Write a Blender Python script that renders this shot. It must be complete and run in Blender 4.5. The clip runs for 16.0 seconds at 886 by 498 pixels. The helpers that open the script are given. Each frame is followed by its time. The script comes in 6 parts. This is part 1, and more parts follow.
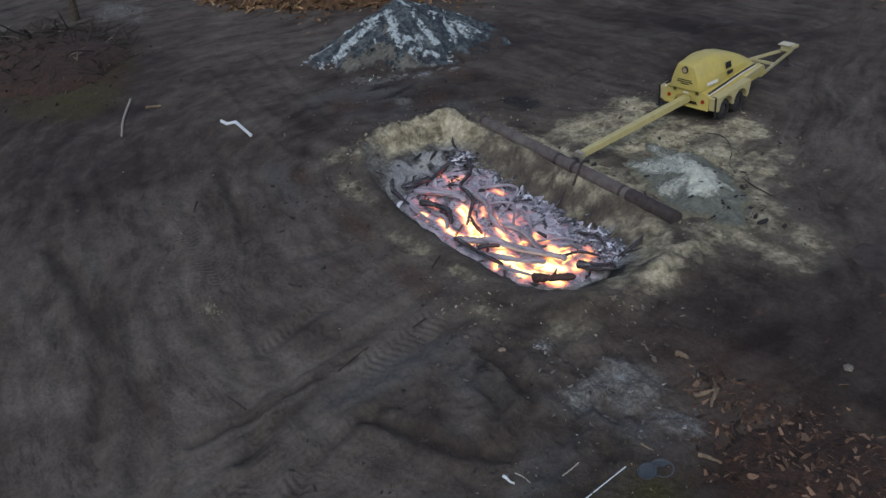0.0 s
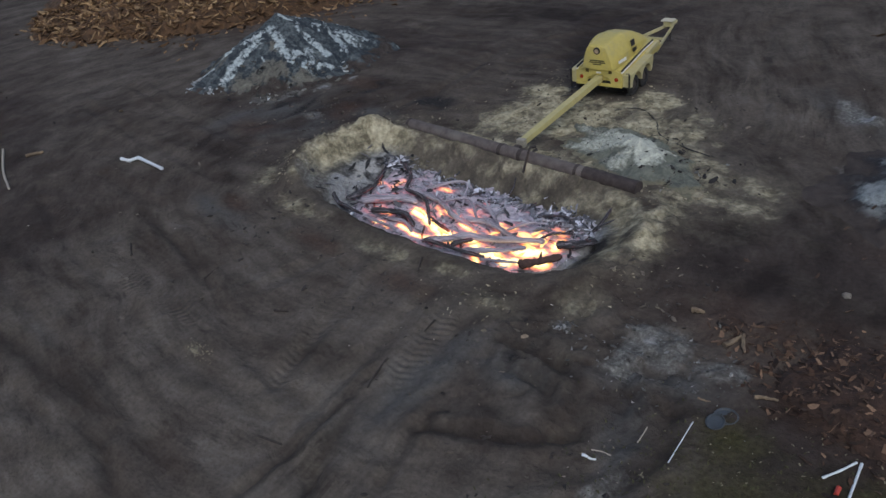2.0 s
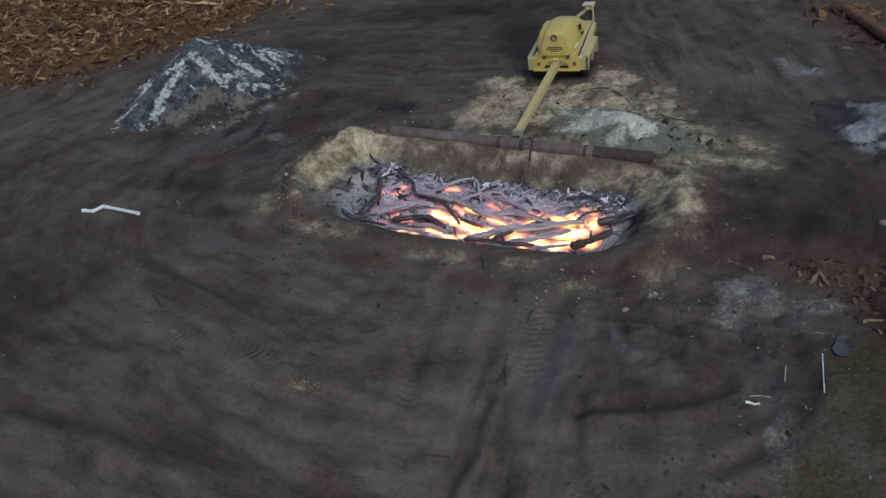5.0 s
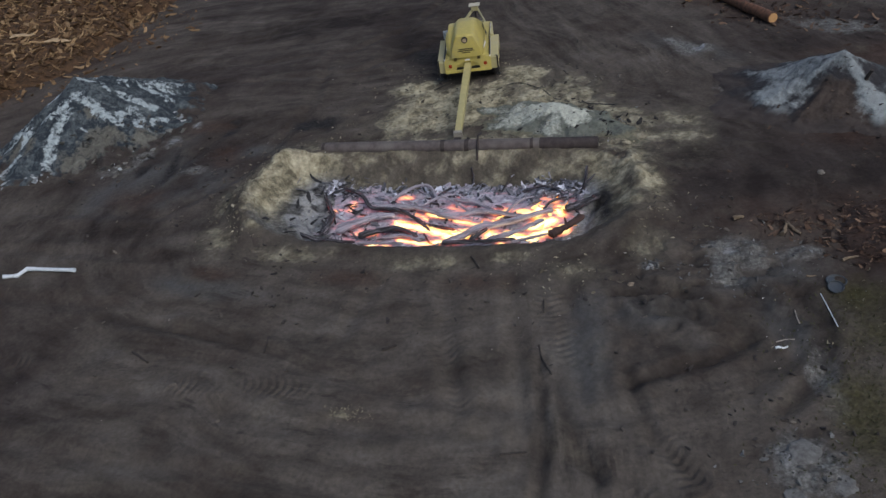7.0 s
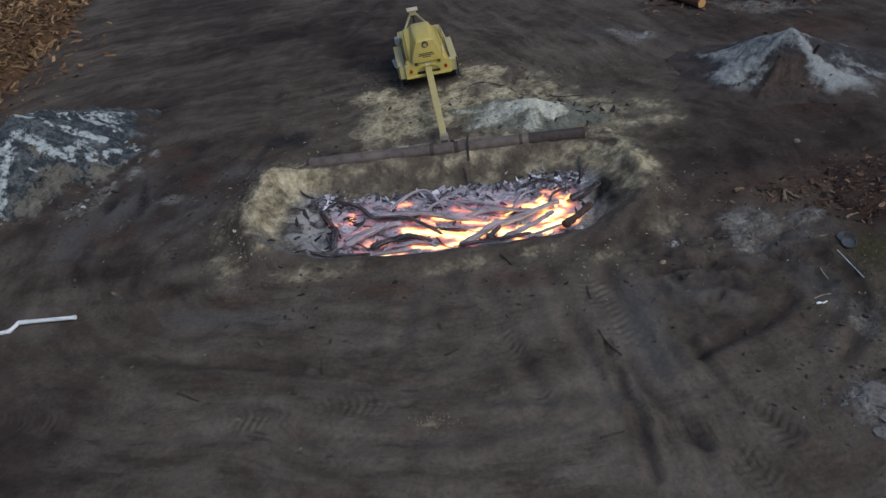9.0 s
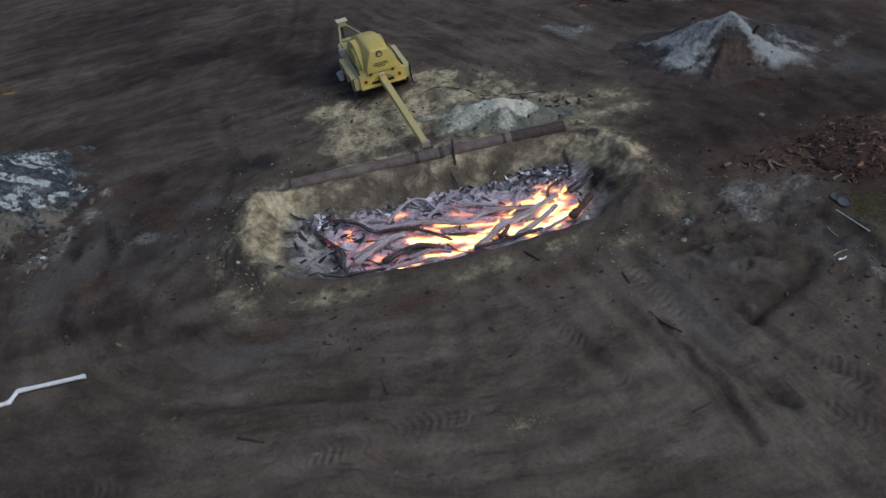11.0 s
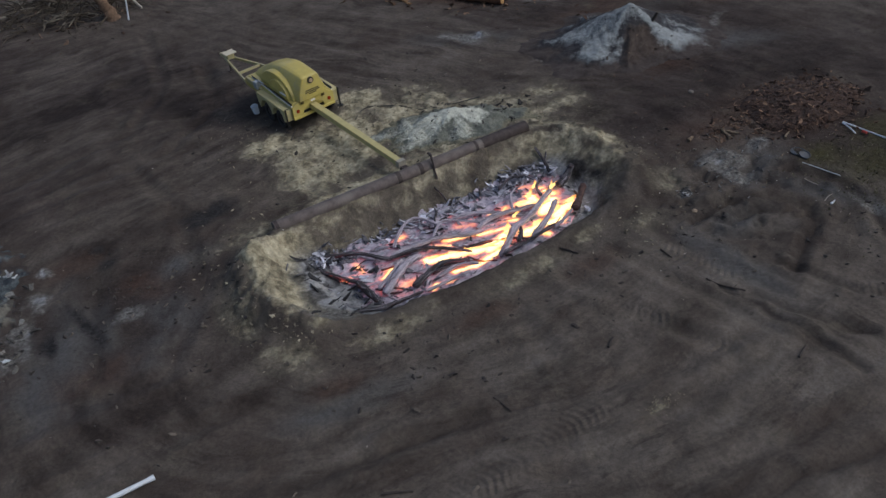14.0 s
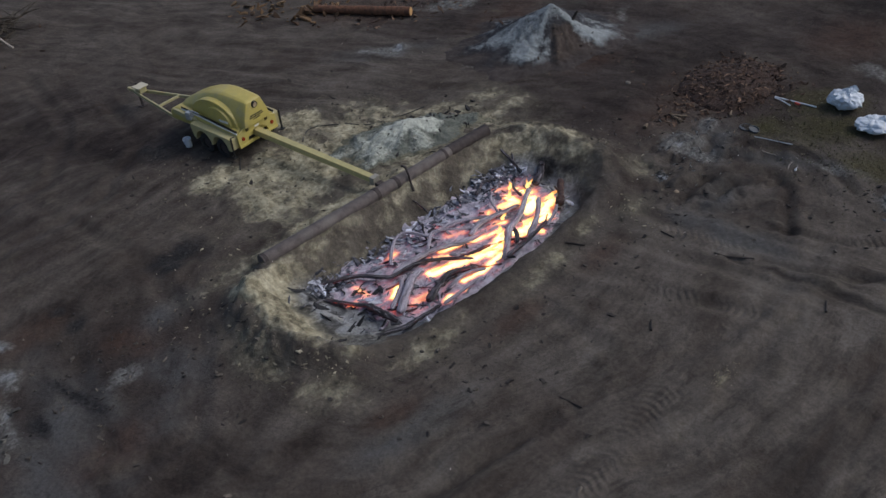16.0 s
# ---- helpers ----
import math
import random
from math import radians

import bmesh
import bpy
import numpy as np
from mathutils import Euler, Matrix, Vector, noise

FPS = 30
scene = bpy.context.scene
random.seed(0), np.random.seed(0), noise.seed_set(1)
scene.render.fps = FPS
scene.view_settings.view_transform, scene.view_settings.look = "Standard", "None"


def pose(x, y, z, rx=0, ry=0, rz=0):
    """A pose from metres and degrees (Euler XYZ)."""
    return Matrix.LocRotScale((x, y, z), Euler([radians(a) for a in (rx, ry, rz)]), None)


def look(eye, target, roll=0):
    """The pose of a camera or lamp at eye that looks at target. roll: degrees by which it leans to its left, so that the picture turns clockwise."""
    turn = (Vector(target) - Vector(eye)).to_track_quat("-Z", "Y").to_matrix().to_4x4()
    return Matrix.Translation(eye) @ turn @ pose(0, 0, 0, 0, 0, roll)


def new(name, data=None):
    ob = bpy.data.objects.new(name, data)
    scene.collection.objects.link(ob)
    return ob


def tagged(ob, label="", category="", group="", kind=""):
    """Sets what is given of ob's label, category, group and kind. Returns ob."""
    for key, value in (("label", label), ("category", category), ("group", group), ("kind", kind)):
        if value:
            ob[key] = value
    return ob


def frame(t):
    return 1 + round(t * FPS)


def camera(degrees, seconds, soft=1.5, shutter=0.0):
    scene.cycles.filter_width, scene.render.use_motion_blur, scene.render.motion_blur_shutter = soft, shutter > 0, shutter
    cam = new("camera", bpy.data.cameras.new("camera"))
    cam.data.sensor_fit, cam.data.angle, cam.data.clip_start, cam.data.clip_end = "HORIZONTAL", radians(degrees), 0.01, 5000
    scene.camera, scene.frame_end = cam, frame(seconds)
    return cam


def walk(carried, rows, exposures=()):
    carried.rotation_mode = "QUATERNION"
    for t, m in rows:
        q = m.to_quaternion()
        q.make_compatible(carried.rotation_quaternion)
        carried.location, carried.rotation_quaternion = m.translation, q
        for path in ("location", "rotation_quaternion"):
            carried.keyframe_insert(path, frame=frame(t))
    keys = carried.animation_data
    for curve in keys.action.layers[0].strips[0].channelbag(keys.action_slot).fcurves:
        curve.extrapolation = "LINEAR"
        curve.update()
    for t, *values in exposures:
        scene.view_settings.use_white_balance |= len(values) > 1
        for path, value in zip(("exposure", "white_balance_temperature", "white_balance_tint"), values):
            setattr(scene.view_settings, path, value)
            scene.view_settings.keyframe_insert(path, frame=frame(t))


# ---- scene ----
cam = camera(56.6, 16.0)
# seconds, eye, the point looked at, roll
ROWS = [
    (0, (18.159, -14.418, 11.463), (16.650, -13.603, 10.435), -6.1),
    (0.5, (17.617, -15.171, 11.438), (16.152, -14.278, 10.409), -6.4),
    (1, (17.062, -15.947, 11.427), (15.648, -14.977, 10.397), -6.9),
    (1.5, (16.389, -16.680, 11.366), (15.035, -15.630, 10.333), -7.3),
    (2, (15.655, -17.394, 11.295), (14.381, -16.251, 10.259), -7.8),
    (2.5, (14.793, -18.076, 11.239), (13.632, -16.824, 10.196), -8.2),
    (3, (14.053, -18.698, 11.305), (12.952, -17.399, 10.257), -8.5),
    (3.5, (13.349, -19.342, 11.486), (12.272, -18.029, 10.429), -8.8),
    (6, (8.903, -22.122, 12.355), (8.162, -20.628, 11.251), -10.0),
    (6.5, (7.873, -22.474, 12.451), (7.247, -20.935, 11.337), -10.1),
    (7, (6.856, -22.824, 12.648), (6.318, -21.260, 11.524), -10.2),
    (7.5, (5.859, -23.078, 12.845), (5.393, -21.500, 11.709), -10.3),
    (8, (4.808, -23.359, 13.033), (4.414, -21.766, 11.890), -10.3),
    (8.5, (3.762, -23.513, 13.267), (3.445, -21.912, 12.111), -10.4),
    (9, (2.638, -23.597, 13.441), (2.418, -21.987, 12.274), -10.3),
    (9.5, (1.511, -23.605, 13.568), (1.381, -21.992, 12.392), -10.3),
    (12, (-4.593, -22.393, 14.286), (-4.260, -20.844, 13.066), -8.7),
    (12.5, (-5.859, -21.926, 14.422), (-5.428, -20.408, 13.194), -8.2),
    (13, (-7.000, -21.436, 14.451), (-6.473, -19.948, 13.222), -7.8),
    (13.5, (-8.167, -20.808, 14.493), (-7.543, -19.361, 13.261), -7.3),
    (14, (-9.254, -20.106, 14.509), (-8.542, -18.702, 13.276), -6.9),
    (14.5, (-10.317, -19.381, 14.502), (-9.521, -18.022, 13.269), -6.3),
    (15, (-11.290, -18.487, 14.388), (-10.403, -17.183, 13.158), -5.7),
    (15.5, (-12.121, -17.733, 14.303), (-11.146, -16.489, 13.077), -5.5),
    (16, (-12.924, -16.830, 14.204), (-11.867, -15.653, 12.982), -5.1),
]
walk(cam, [(t, look(e, g, r)) for t, e, g, r in ROWS], [(0.0, 0.07, 5800, 9), (6.0, 0.12, 6010, 10), (16.0, 0.06, 6070, 11)])

# ---- light: an overcast late afternoon, and the fire itself ----
SUN_HIGH, SUN_TURN = 46.0, 128.0
world = bpy.data.worlds.new("overcast_sky")
world.use_nodes = True
scene.world = world
wt = world.node_tree
sky = wt.nodes.new("ShaderNodeTexSky")
sky.sky_type, sky.sun_disc = "NISHITA", False
sky.sun_elevation, sky.sun_rotation = radians(SUN_HIGH), radians(SUN_TURN)
sky.air_density, sky.dust_density, sky.ozone_density = 1.0, 4.0, 1.0
wt.links.new(sky.outputs["Color"], wt.nodes["Background"].inputs["Color"])
wt.nodes["Background"].inputs["Strength"].default_value = 0.098
sun = new("sun", bpy.data.lights.new("sun", "SUN"))
sun.data.energy, sun.data.angle, sun.data.color = 0.75, radians(28), (1.0, 0.97, 0.94)
a, e = radians(SUN_TURN), radians(SUN_HIGH)
sun.matrix_world = look((0, 0, 30), Vector((0, 0, 30)) - Vector((math.sin(a) * math.cos(e), math.cos(a) * math.cos(e), math.sin(e))))
scene.view_settings.exposure = 0.0

# ---- materials ----
def material(name):
    m = bpy.data.materials.new(name)
    m.use_nodes = True
    t = m.node_tree
    return m, t, t.nodes["Principled BSDF"]


def node(t, kind, **values):
    n = t.nodes.new(kind)
    for key, value in values.items():
        if key in n.inputs:
            n.inputs[key].default_value = value
    return n


def noise_at(t, coord, scale, detail=4.0, rough=0.6, stretch=None, warp=0.0):
    if stretch:
        mp = node(t, "ShaderNodeMapping")
        mp.inputs["Scale"].default_value = stretch
        t.links.new(coord, mp.inputs["Vector"])
        coord = mp.outputs["Vector"]
    n = node(t, "ShaderNodeTexNoise", Scale=scale, Detail=detail, Roughness=rough, Distortion=warp)
    t.links.new(coord, n.inputs["Vector"])
    return n.outputs["Fac"]


def ramp(t, value, stops):
    r = t.nodes.new("ShaderNodeValToRGB")
    while len(r.color_ramp.elements) < len(stops):
        r.color_ramp.elements.new(0.5)
    for el, (at, c) in zip(r.color_ramp.elements, stops):
        el.position, el.color = at, (*c, 1) if len(c) == 3 else c
    t.links.new(value, r.inputs["Fac"])
    return r.outputs["Color"]


def mix(t, fac, one, two, blend="MIX"):
    n = t.nodes.new("ShaderNodeMix")
    n.data_type, n.blend_type = "RGBA", blend
    for value, slot in ((fac, n.inputs[0]), (one, n.inputs[6]), (two, n.inputs[7])):
        if isinstance(value, (int, float)):
            slot.default_value = value
        elif isinstance(value, tuple):
            slot.default_value = (*value, 1)
        else:
            t.links.new(value, slot)
    return n.outputs[2]


def maths(t, op, one, two=0.0, clamp=False):
    n = t.nodes.new("ShaderNodeMath")
    n.operation, n.use_clamp = op, clamp
    for value, slot in ((one, n.inputs[0]), (two, n.inputs[1])):
        if isinstance(value, (int, float)):
            slot.default_value = value
        else:
            t.links.new(value, slot)
    return n.outputs[0]


def bump(t, bsdf, height, strength=0.5, distance=0.02):
    b = node(t, "ShaderNodeBump", Strength=strength, Distance=distance)
    t.links.new(height, b.inputs["Height"])
    t.links.new(b.outputs["Normal"], bsdf.inputs["Normal"])


def object_coord(t):
    return t.nodes.new("ShaderNodeTexCoord").outputs["Object"]


def plain(name, colour, rough=0.6, metal=0.0, grain=20.0, vary=0.25, bumps=0.2, depth=0.01, dirt=None, dirt_scale=2.0, dirt_from=0.5):
    """A surface of one colour with fine grain and, if given, dirt of a second colour in patches."""
    m, t, b = material(name)
    co = object_coord(t)
    n1 = noise_at(t, co, grain)
    lo = tuple(c * (1 - vary) for c in colour)
    hi = tuple(min(1.0, c * (1 + vary)) for c in colour)
    col = ramp(t, n1, [(0.3, lo), (0.7, hi)])
    if dirt:
        n2 = noise_at(t, co, dirt_scale, 6.0, 0.7)
        f = ramp(t, n2, [(dirt_from, (0, 0, 0)), (dirt_from + 0.25, (1, 1, 1))])
        col = mix(t, f, col, dirt)
    t.links.new(col, b.inputs["Base Color"])
    b.inputs["Roughness"].default_value, b.inputs["Metallic"].default_value = rough, metal
    if bumps:
        bump(t, b, n1, bumps, depth)
    return m


def channels(t, name):
    """The stored masks of that name: three colours and alpha."""
    a = t.nodes.new("ShaderNodeAttribute")
    a.attribute_name = name
    sep = t.nodes.new("ShaderNodeSeparateColor")
    t.links.new(a.outputs["Color"], sep.inputs["Color"])
    return sep.outputs["Red"], sep.outputs["Green"], sep.outputs["Blue"], a.outputs["Alpha"]


def smeared(t, co, across, tight, slow=0.46, detail=6.0, rough=0.62):
    """Noise drawn out along the lines on which the given value stays the same."""
    mp = node(t, "ShaderNodeMapping")
    mp.inputs["Scale"].default_value = (slow, slow, slow)
    t.links.new(co, mp.inputs["Vector"])
    sep = t.nodes.new("ShaderNodeSeparateXYZ")
    t.links.new(mp.outputs["Vector"], sep.inputs[0])
    both = t.nodes.new("ShaderNodeCombineXYZ")
    t.links.new(sep.outputs["X"], both.inputs["X"])
    t.links.new(sep.outputs["Y"], both.inputs["Y"])
    t.links.new(maths(t, "MULTIPLY", across, tight), both.inputs["Z"])
    return noise_at(t, both.outputs["Vector"], 1.0, detail, rough)


def ground_material():
    """Dark trodden soil smeared by wheels, with sand, grey ash, reddish bark dust and moss, spread by the masks stored on the mesh."""
    m, t, b = material("trodden_soil")
    co = object_coord(t)
    sand_m, ash_m, rust_m, _ = channels(t, "zone")
    moss_m, rut_m, char_m, dark_m = channels(t, "more")
    lug_u, lug_m, damp_m, pale_m = channels(t, "lug")
    ring, lane, lane_m, blue_m = channels(t, "flow")
    fine = noise_at(t, co, 9.0, 8.0, 0.7)
    mid = noise_at(t, co, 1.7, 6.0, 0.62, warp=0.3)
    big = noise_at(t, co, 0.30, 4.0, 0.6, warp=0.8)
    blot = noise_at(t, co, 0.8, 6.0, 0.62, warp=0.5)
    smear = mix(t, lane_m, smeared(t, co, ring, 1.8), smeared(t, co, lane, 2.4))
    wide = mix(t, lane_m, smeared(t, co, ring, 0.7, 0.12, 3.0), smeared(t, co, lane, 0.9, 0.12, 3.0))
    v = maths(t, "ADD", maths(t, "MULTIPLY", smear, 0.46), maths(t, "ADD", maths(t, "MULTIPLY", wide, 0.26), maths(t, "MULTIPLY", blot, 0.32)))
    v = maths(t, "SUBTRACT", maths(t, "ADD", v, maths(t, "MULTIPLY", pale_m, 0.07)), maths(t, "MULTIPLY", dark_m, 0.10))
    soil = ramp(t, v, [(0.39, (0.0305, 0.0242, 0.0205)), (0.475, (0.0600, 0.0512, 0.0430)), (0.56, (0.0885, 0.0775, 0.0655)), (0.66, (0.1220, 0.1095, 0.0935))])
    soil = mix(t, maths(t, "MULTIPLY", ramp(t, big, [(0.48, (0, 0, 0)), (0.66, (1, 1, 1))]), 0.45), soil, (0.0440, 0.0330, 0.0270))
    soil = mix(t, maths(t, "MULTIPLY", damp_m, 0.72), soil, ramp(t, v, [(0.40, (0.0160, 0.0122, 0.0118)), (0.52, (0.0310, 0.0240, 0.0222)), (0.64, (0.0540, 0.0440, 0.0400))]))
    soil = mix(t, maths(t, "MULTIPLY", blue_m, ramp(t, v, [(0.40, (0.25, 0.25, 0.25)), (0.60, (0.9, 0.9, 0.9))])), soil, (0.0790, 0.0805, 0.0790))
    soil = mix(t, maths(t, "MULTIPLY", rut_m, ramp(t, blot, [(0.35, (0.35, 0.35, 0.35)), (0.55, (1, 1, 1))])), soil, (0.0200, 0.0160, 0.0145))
    # short dark scrapes along the same lines
    scrape = mix(t, lane_m, smeared(t, co, ring, 5.0, 1.1, 4.0), smeared(t, co, lane, 6.0, 1.1, 4.0))
    scrape = maths(t, "MULTIPLY", ramp(t, scrape, [(0.54, (0, 0, 0)), (0.64, (1, 1, 1))]), ramp(t, noise_at(t, co, 0.55, 4.0, 0.6), [(0.44, (0, 0, 0)), (0.60, (0.52, 0.52, 0.52))]))
    soil = mix(t, scrape, soil, (0.0255, 0.0205, 0.0185))
    rust = ramp(t, noise_at(t, co, 3.0, 5.0), [(0.35, (0.038, 0.022, 0.016)), (0.7, (0.082, 0.049, 0.034))])
    soil = mix(t, rust_m, soil, rust)

    def edged(mask, lo, hi, scale, rag=1.3, soft=0.1):
        n = noise_at(t, co, scale, 7.0, 0.68, warp=0.3)
        v = maths(t, "ADD", mask, maths(t, "MULTIPLY", maths(t, "SUBTRACT", n, 0.5), rag))
        return ramp(t, v, [(lo - 0.5 * soft, (0, 0, 0)), (hi + soft, (1, 1, 1))])

    crumb = maths(t, "ADD", maths(t, "MULTIPLY", mid, 0.58), maths(t, "MULTIPLY", noise_at(t, co, 5.0, 8.0, 0.74), 0.42))
    # the palest stop paints highlights on the lumps into the sand's colour
    sand = ramp(t, crumb, [(0.40, (0.105, 0.095, 0.066)), (0.48, (0.250, 0.229, 0.154)), (0.61, (0.470, 0.440, 0.316))])
    olive = ramp(t, crumb, [(0.36, (0.058, 0.052, 0.041)), (0.50, (0.120, 0.109, 0.082)), (0.64, (0.205, 0.190, 0.142))])
    soil = mix(t, maths(t, "MULTIPLY", edged(sand_m, 0.10, 0.50, 0.9, 1.0, 0.15), 0.85), soil, olive)
    col = mix(t, edged(sand_m, 0.36, 0.70, 1.5, 1.4, 0.04), soil, sand)
    ash = ramp(t, fine, [(0.28, (0.058, 0.058, 0.053)), (0.5, (0.145, 0.147, 0.138)), (0.72, (0.27, 0.275, 0.26))])
    ash = mix(t, ramp(t, ash_m, [(0.72, (0, 0, 0)), (0.95, (1, 1, 1))]), ash, ramp(t, crumb, [(0.34, (0.130, 0.140, 0.150)), (0.48, (0.285, 0.302, 0.320)), (0.66, (0.46, 0.475, 0.49))]))
    col = mix(t, edged(ash_m, 0.32, 0.78, 2.2, 1.1, 0.12), col, ash)
    moss = ramp(t, fine, [(0.3, (0.033, 0.031, 0.014)), (0.7, (0.068, 0.062, 0.028))])
    col = mix(t, edged(moss_m, 0.30, 0.85, 1.6, 1.1), col, moss)
    char = ramp(t, fine, [(0.3, (0.012, 0.012, 0.013)), (0.7, (0.035, 0.034, 0.034))])
    col = mix(t, edged(char_m, 0.35, 0.85, 2.0), col, char)
    t.links.new(mix(t, 0.46, col, ramp(t, fine, [(0.25, (0.18, 0.18, 0.18)), (0.75, (0.88, 0.88, 0.88))]), "OVERLAY"), b.inputs["Base Color"])
    b.inputs["Roughness"].default_value = 0.95
    b.inputs["Specular IOR Level"].default_value = 0.15
    # clods, and the lugs of the tracks
    tread = maths(t, "MULTIPLY", maths(t, "SINE", maths(t, "MULTIPLY", lug_u, 2 * math.pi / 0.20)), lug_m)
    h = maths(t, "ADD", maths(t, "MULTIPLY", mid, 0.5), maths(t, "ADD", maths(t, "MULTIPLY", fine, 0.35), maths(t, "MULTIPLY", smear, 0.55)))
    bump(t, b, maths(t, "ADD", h, maths(t, "MULTIPLY", maths(t, "MULTIPLY", tread, ramp(t, blot, [(0.38, (0, 0, 0)), (0.55, (1, 1, 1))])), 0.16)), 0.9, 0.12)
    return m


def ember_material(name, hot_name="hot", tones=None, along=False):
    """Ash and charcoal that glow in the cracks where the stored heat is high, and faintly round about as painted
    firelight; along: the grain follows the stored length of a log.
    """
    m, t, b = material(name)
    co = object_coord(t)
    heat = t.nodes.new("ShaderNodeAttribute")
    heat.attribute_name = hot_name
    if along:
        grain = t.nodes.new("ShaderNodeAttribute")
        grain.attribute_name = "grain"
        fine = noise_at(t, grain.outputs["Vector"], 1.0, 7.0, 0.68, warp=0.3)
        crack = noise_at(t, grain.outputs["Vector"], 1.3, 5.0, 0.6)
    else:
        fine = noise_at(t, co, 4.2, 8.0, 0.70, warp=0.5)
        crack = noise_at(t, co, 2.6, 5.0, 0.6, stretch=(0.55, 1.5, 1.0), warp=0.8)
    ash = ramp(t, fine, tones or [(0.30, (0.105, 0.096, 0.112)), (0.42, (0.275, 0.254, 0.300)), (0.55, (0.450, 0.422, 0.490)), (0.75, (0.62, 0.60, 0.67))])
    t.links.new(ash, b.inputs["Base Color"])
    b.inputs["Roughness"].default_value = 0.95
    v = maths(t, "MULTIPLY", maths(t, "ADD", heat.outputs["Fac"], maths(t, "MULTIPLY", maths(t, "SUBTRACT", crack, 0.50), 1.9)), 0.7)
    glow = ramp(t, v, [(0.20, (0.90, 0.13, 0.15)), (0.36, (1.0, 0.13, 0.06)), (0.52, (1.0, 0.28, 0.05)), (0.68, (1.0, 0.50, 0.10)), (0.90, (1.0, 0.75, 0.28))])
    power = maths(t, "MULTIPLY", ramp(t, v, [(0.13, (0, 0, 0)), (0.27, (0.07, 0.07, 0.07)), (0.38, (0.20, 0.20, 0.20)), (0.58, (0.46, 0.46, 0.46)), (0.90, (1, 1, 1))]), 2.1)
    t.links.new(glow, b.inputs["Emission Color"])
    t.links.new(power, b.inputs["Emission Strength"])
    bump(t, b, fine, 0.7, 0.05)
    return m


def flame_material():
    m = bpy.data.materials.new("flame")
    m.use_nodes = True
    t = m.node_tree
    t.nodes.clear()
    out = t.nodes.new("ShaderNodeOutputMaterial")
    co = t.nodes.new("ShaderNodeTexCoord").outputs["Generated"]
    sep = t.nodes.new("ShaderNodeSeparateXYZ")
    t.links.new(co, sep.inputs[0])
    obj = object_coord(t)
    n = noise_at(t, obj, 2.4, 3.0, 0.5, stretch=(0.6, 1.8, 1.8), warp=0.5)
    v = maths(t, "SUBTRACT", maths(t, "ADD", n, 0.34), maths(t, "MULTIPLY", sep.outputs["X"], 0.50))
    glow = ramp(t, v, [(0.28, (1.0, 0.12, 0.03)), (0.44, (1.0, 0.32, 0.06)), (0.60, (1.0, 0.58, 0.16)), (0.82, (1.0, 0.74, 0.27))])
    em = node(t, "ShaderNodeEmission", Strength=1.7)
    t.links.new(glow, em.inputs["Color"])
    clear = t.nodes.new("ShaderNodeBsdfTransparent")
    mx = t.nodes.new("ShaderNodeMixShader")
    t.links.new(ramp(t, v, [(0.26, (0, 0, 0)), (0.62, (0.85, 0.85, 0.85))]), mx.inputs[0])
    t.links.new(clear.outputs[0], mx.inputs[1])
    t.links.new(em.outputs[0], mx.inputs[2])
    t.links.new(mx.outputs[0], out.inputs["Surface"])
    return m


def bark_material(name, dark, light, pale):
    """Torn bark and wood chips: each piece has its own tone."""
    m, t, b = material(name)
    geo = t.nodes.new("ShaderNodeNewGeometry")
    co = object_coord(t)
    tone = ramp(t, geo.outputs["Random Per Island"], [(0.0, dark), (0.55, light), (0.86, pale), (1.0, tuple(min(1, c * 1.6) for c in pale))])
    n = noise_at(t, co, 14.0, 5.0, 0.7)
    t.links.new(mix(t, 0.7, tone, ramp(t, n, [(0.25, (0.22, 0.22, 0.22)), (0.8, (0.8, 0.8, 0.8))]), "OVERLAY"), b.inputs["Base Color"])
    b.inputs["Roughness"].default_value = 0.9
    bump(t, b, n, 0.6, 0.02)
    return m


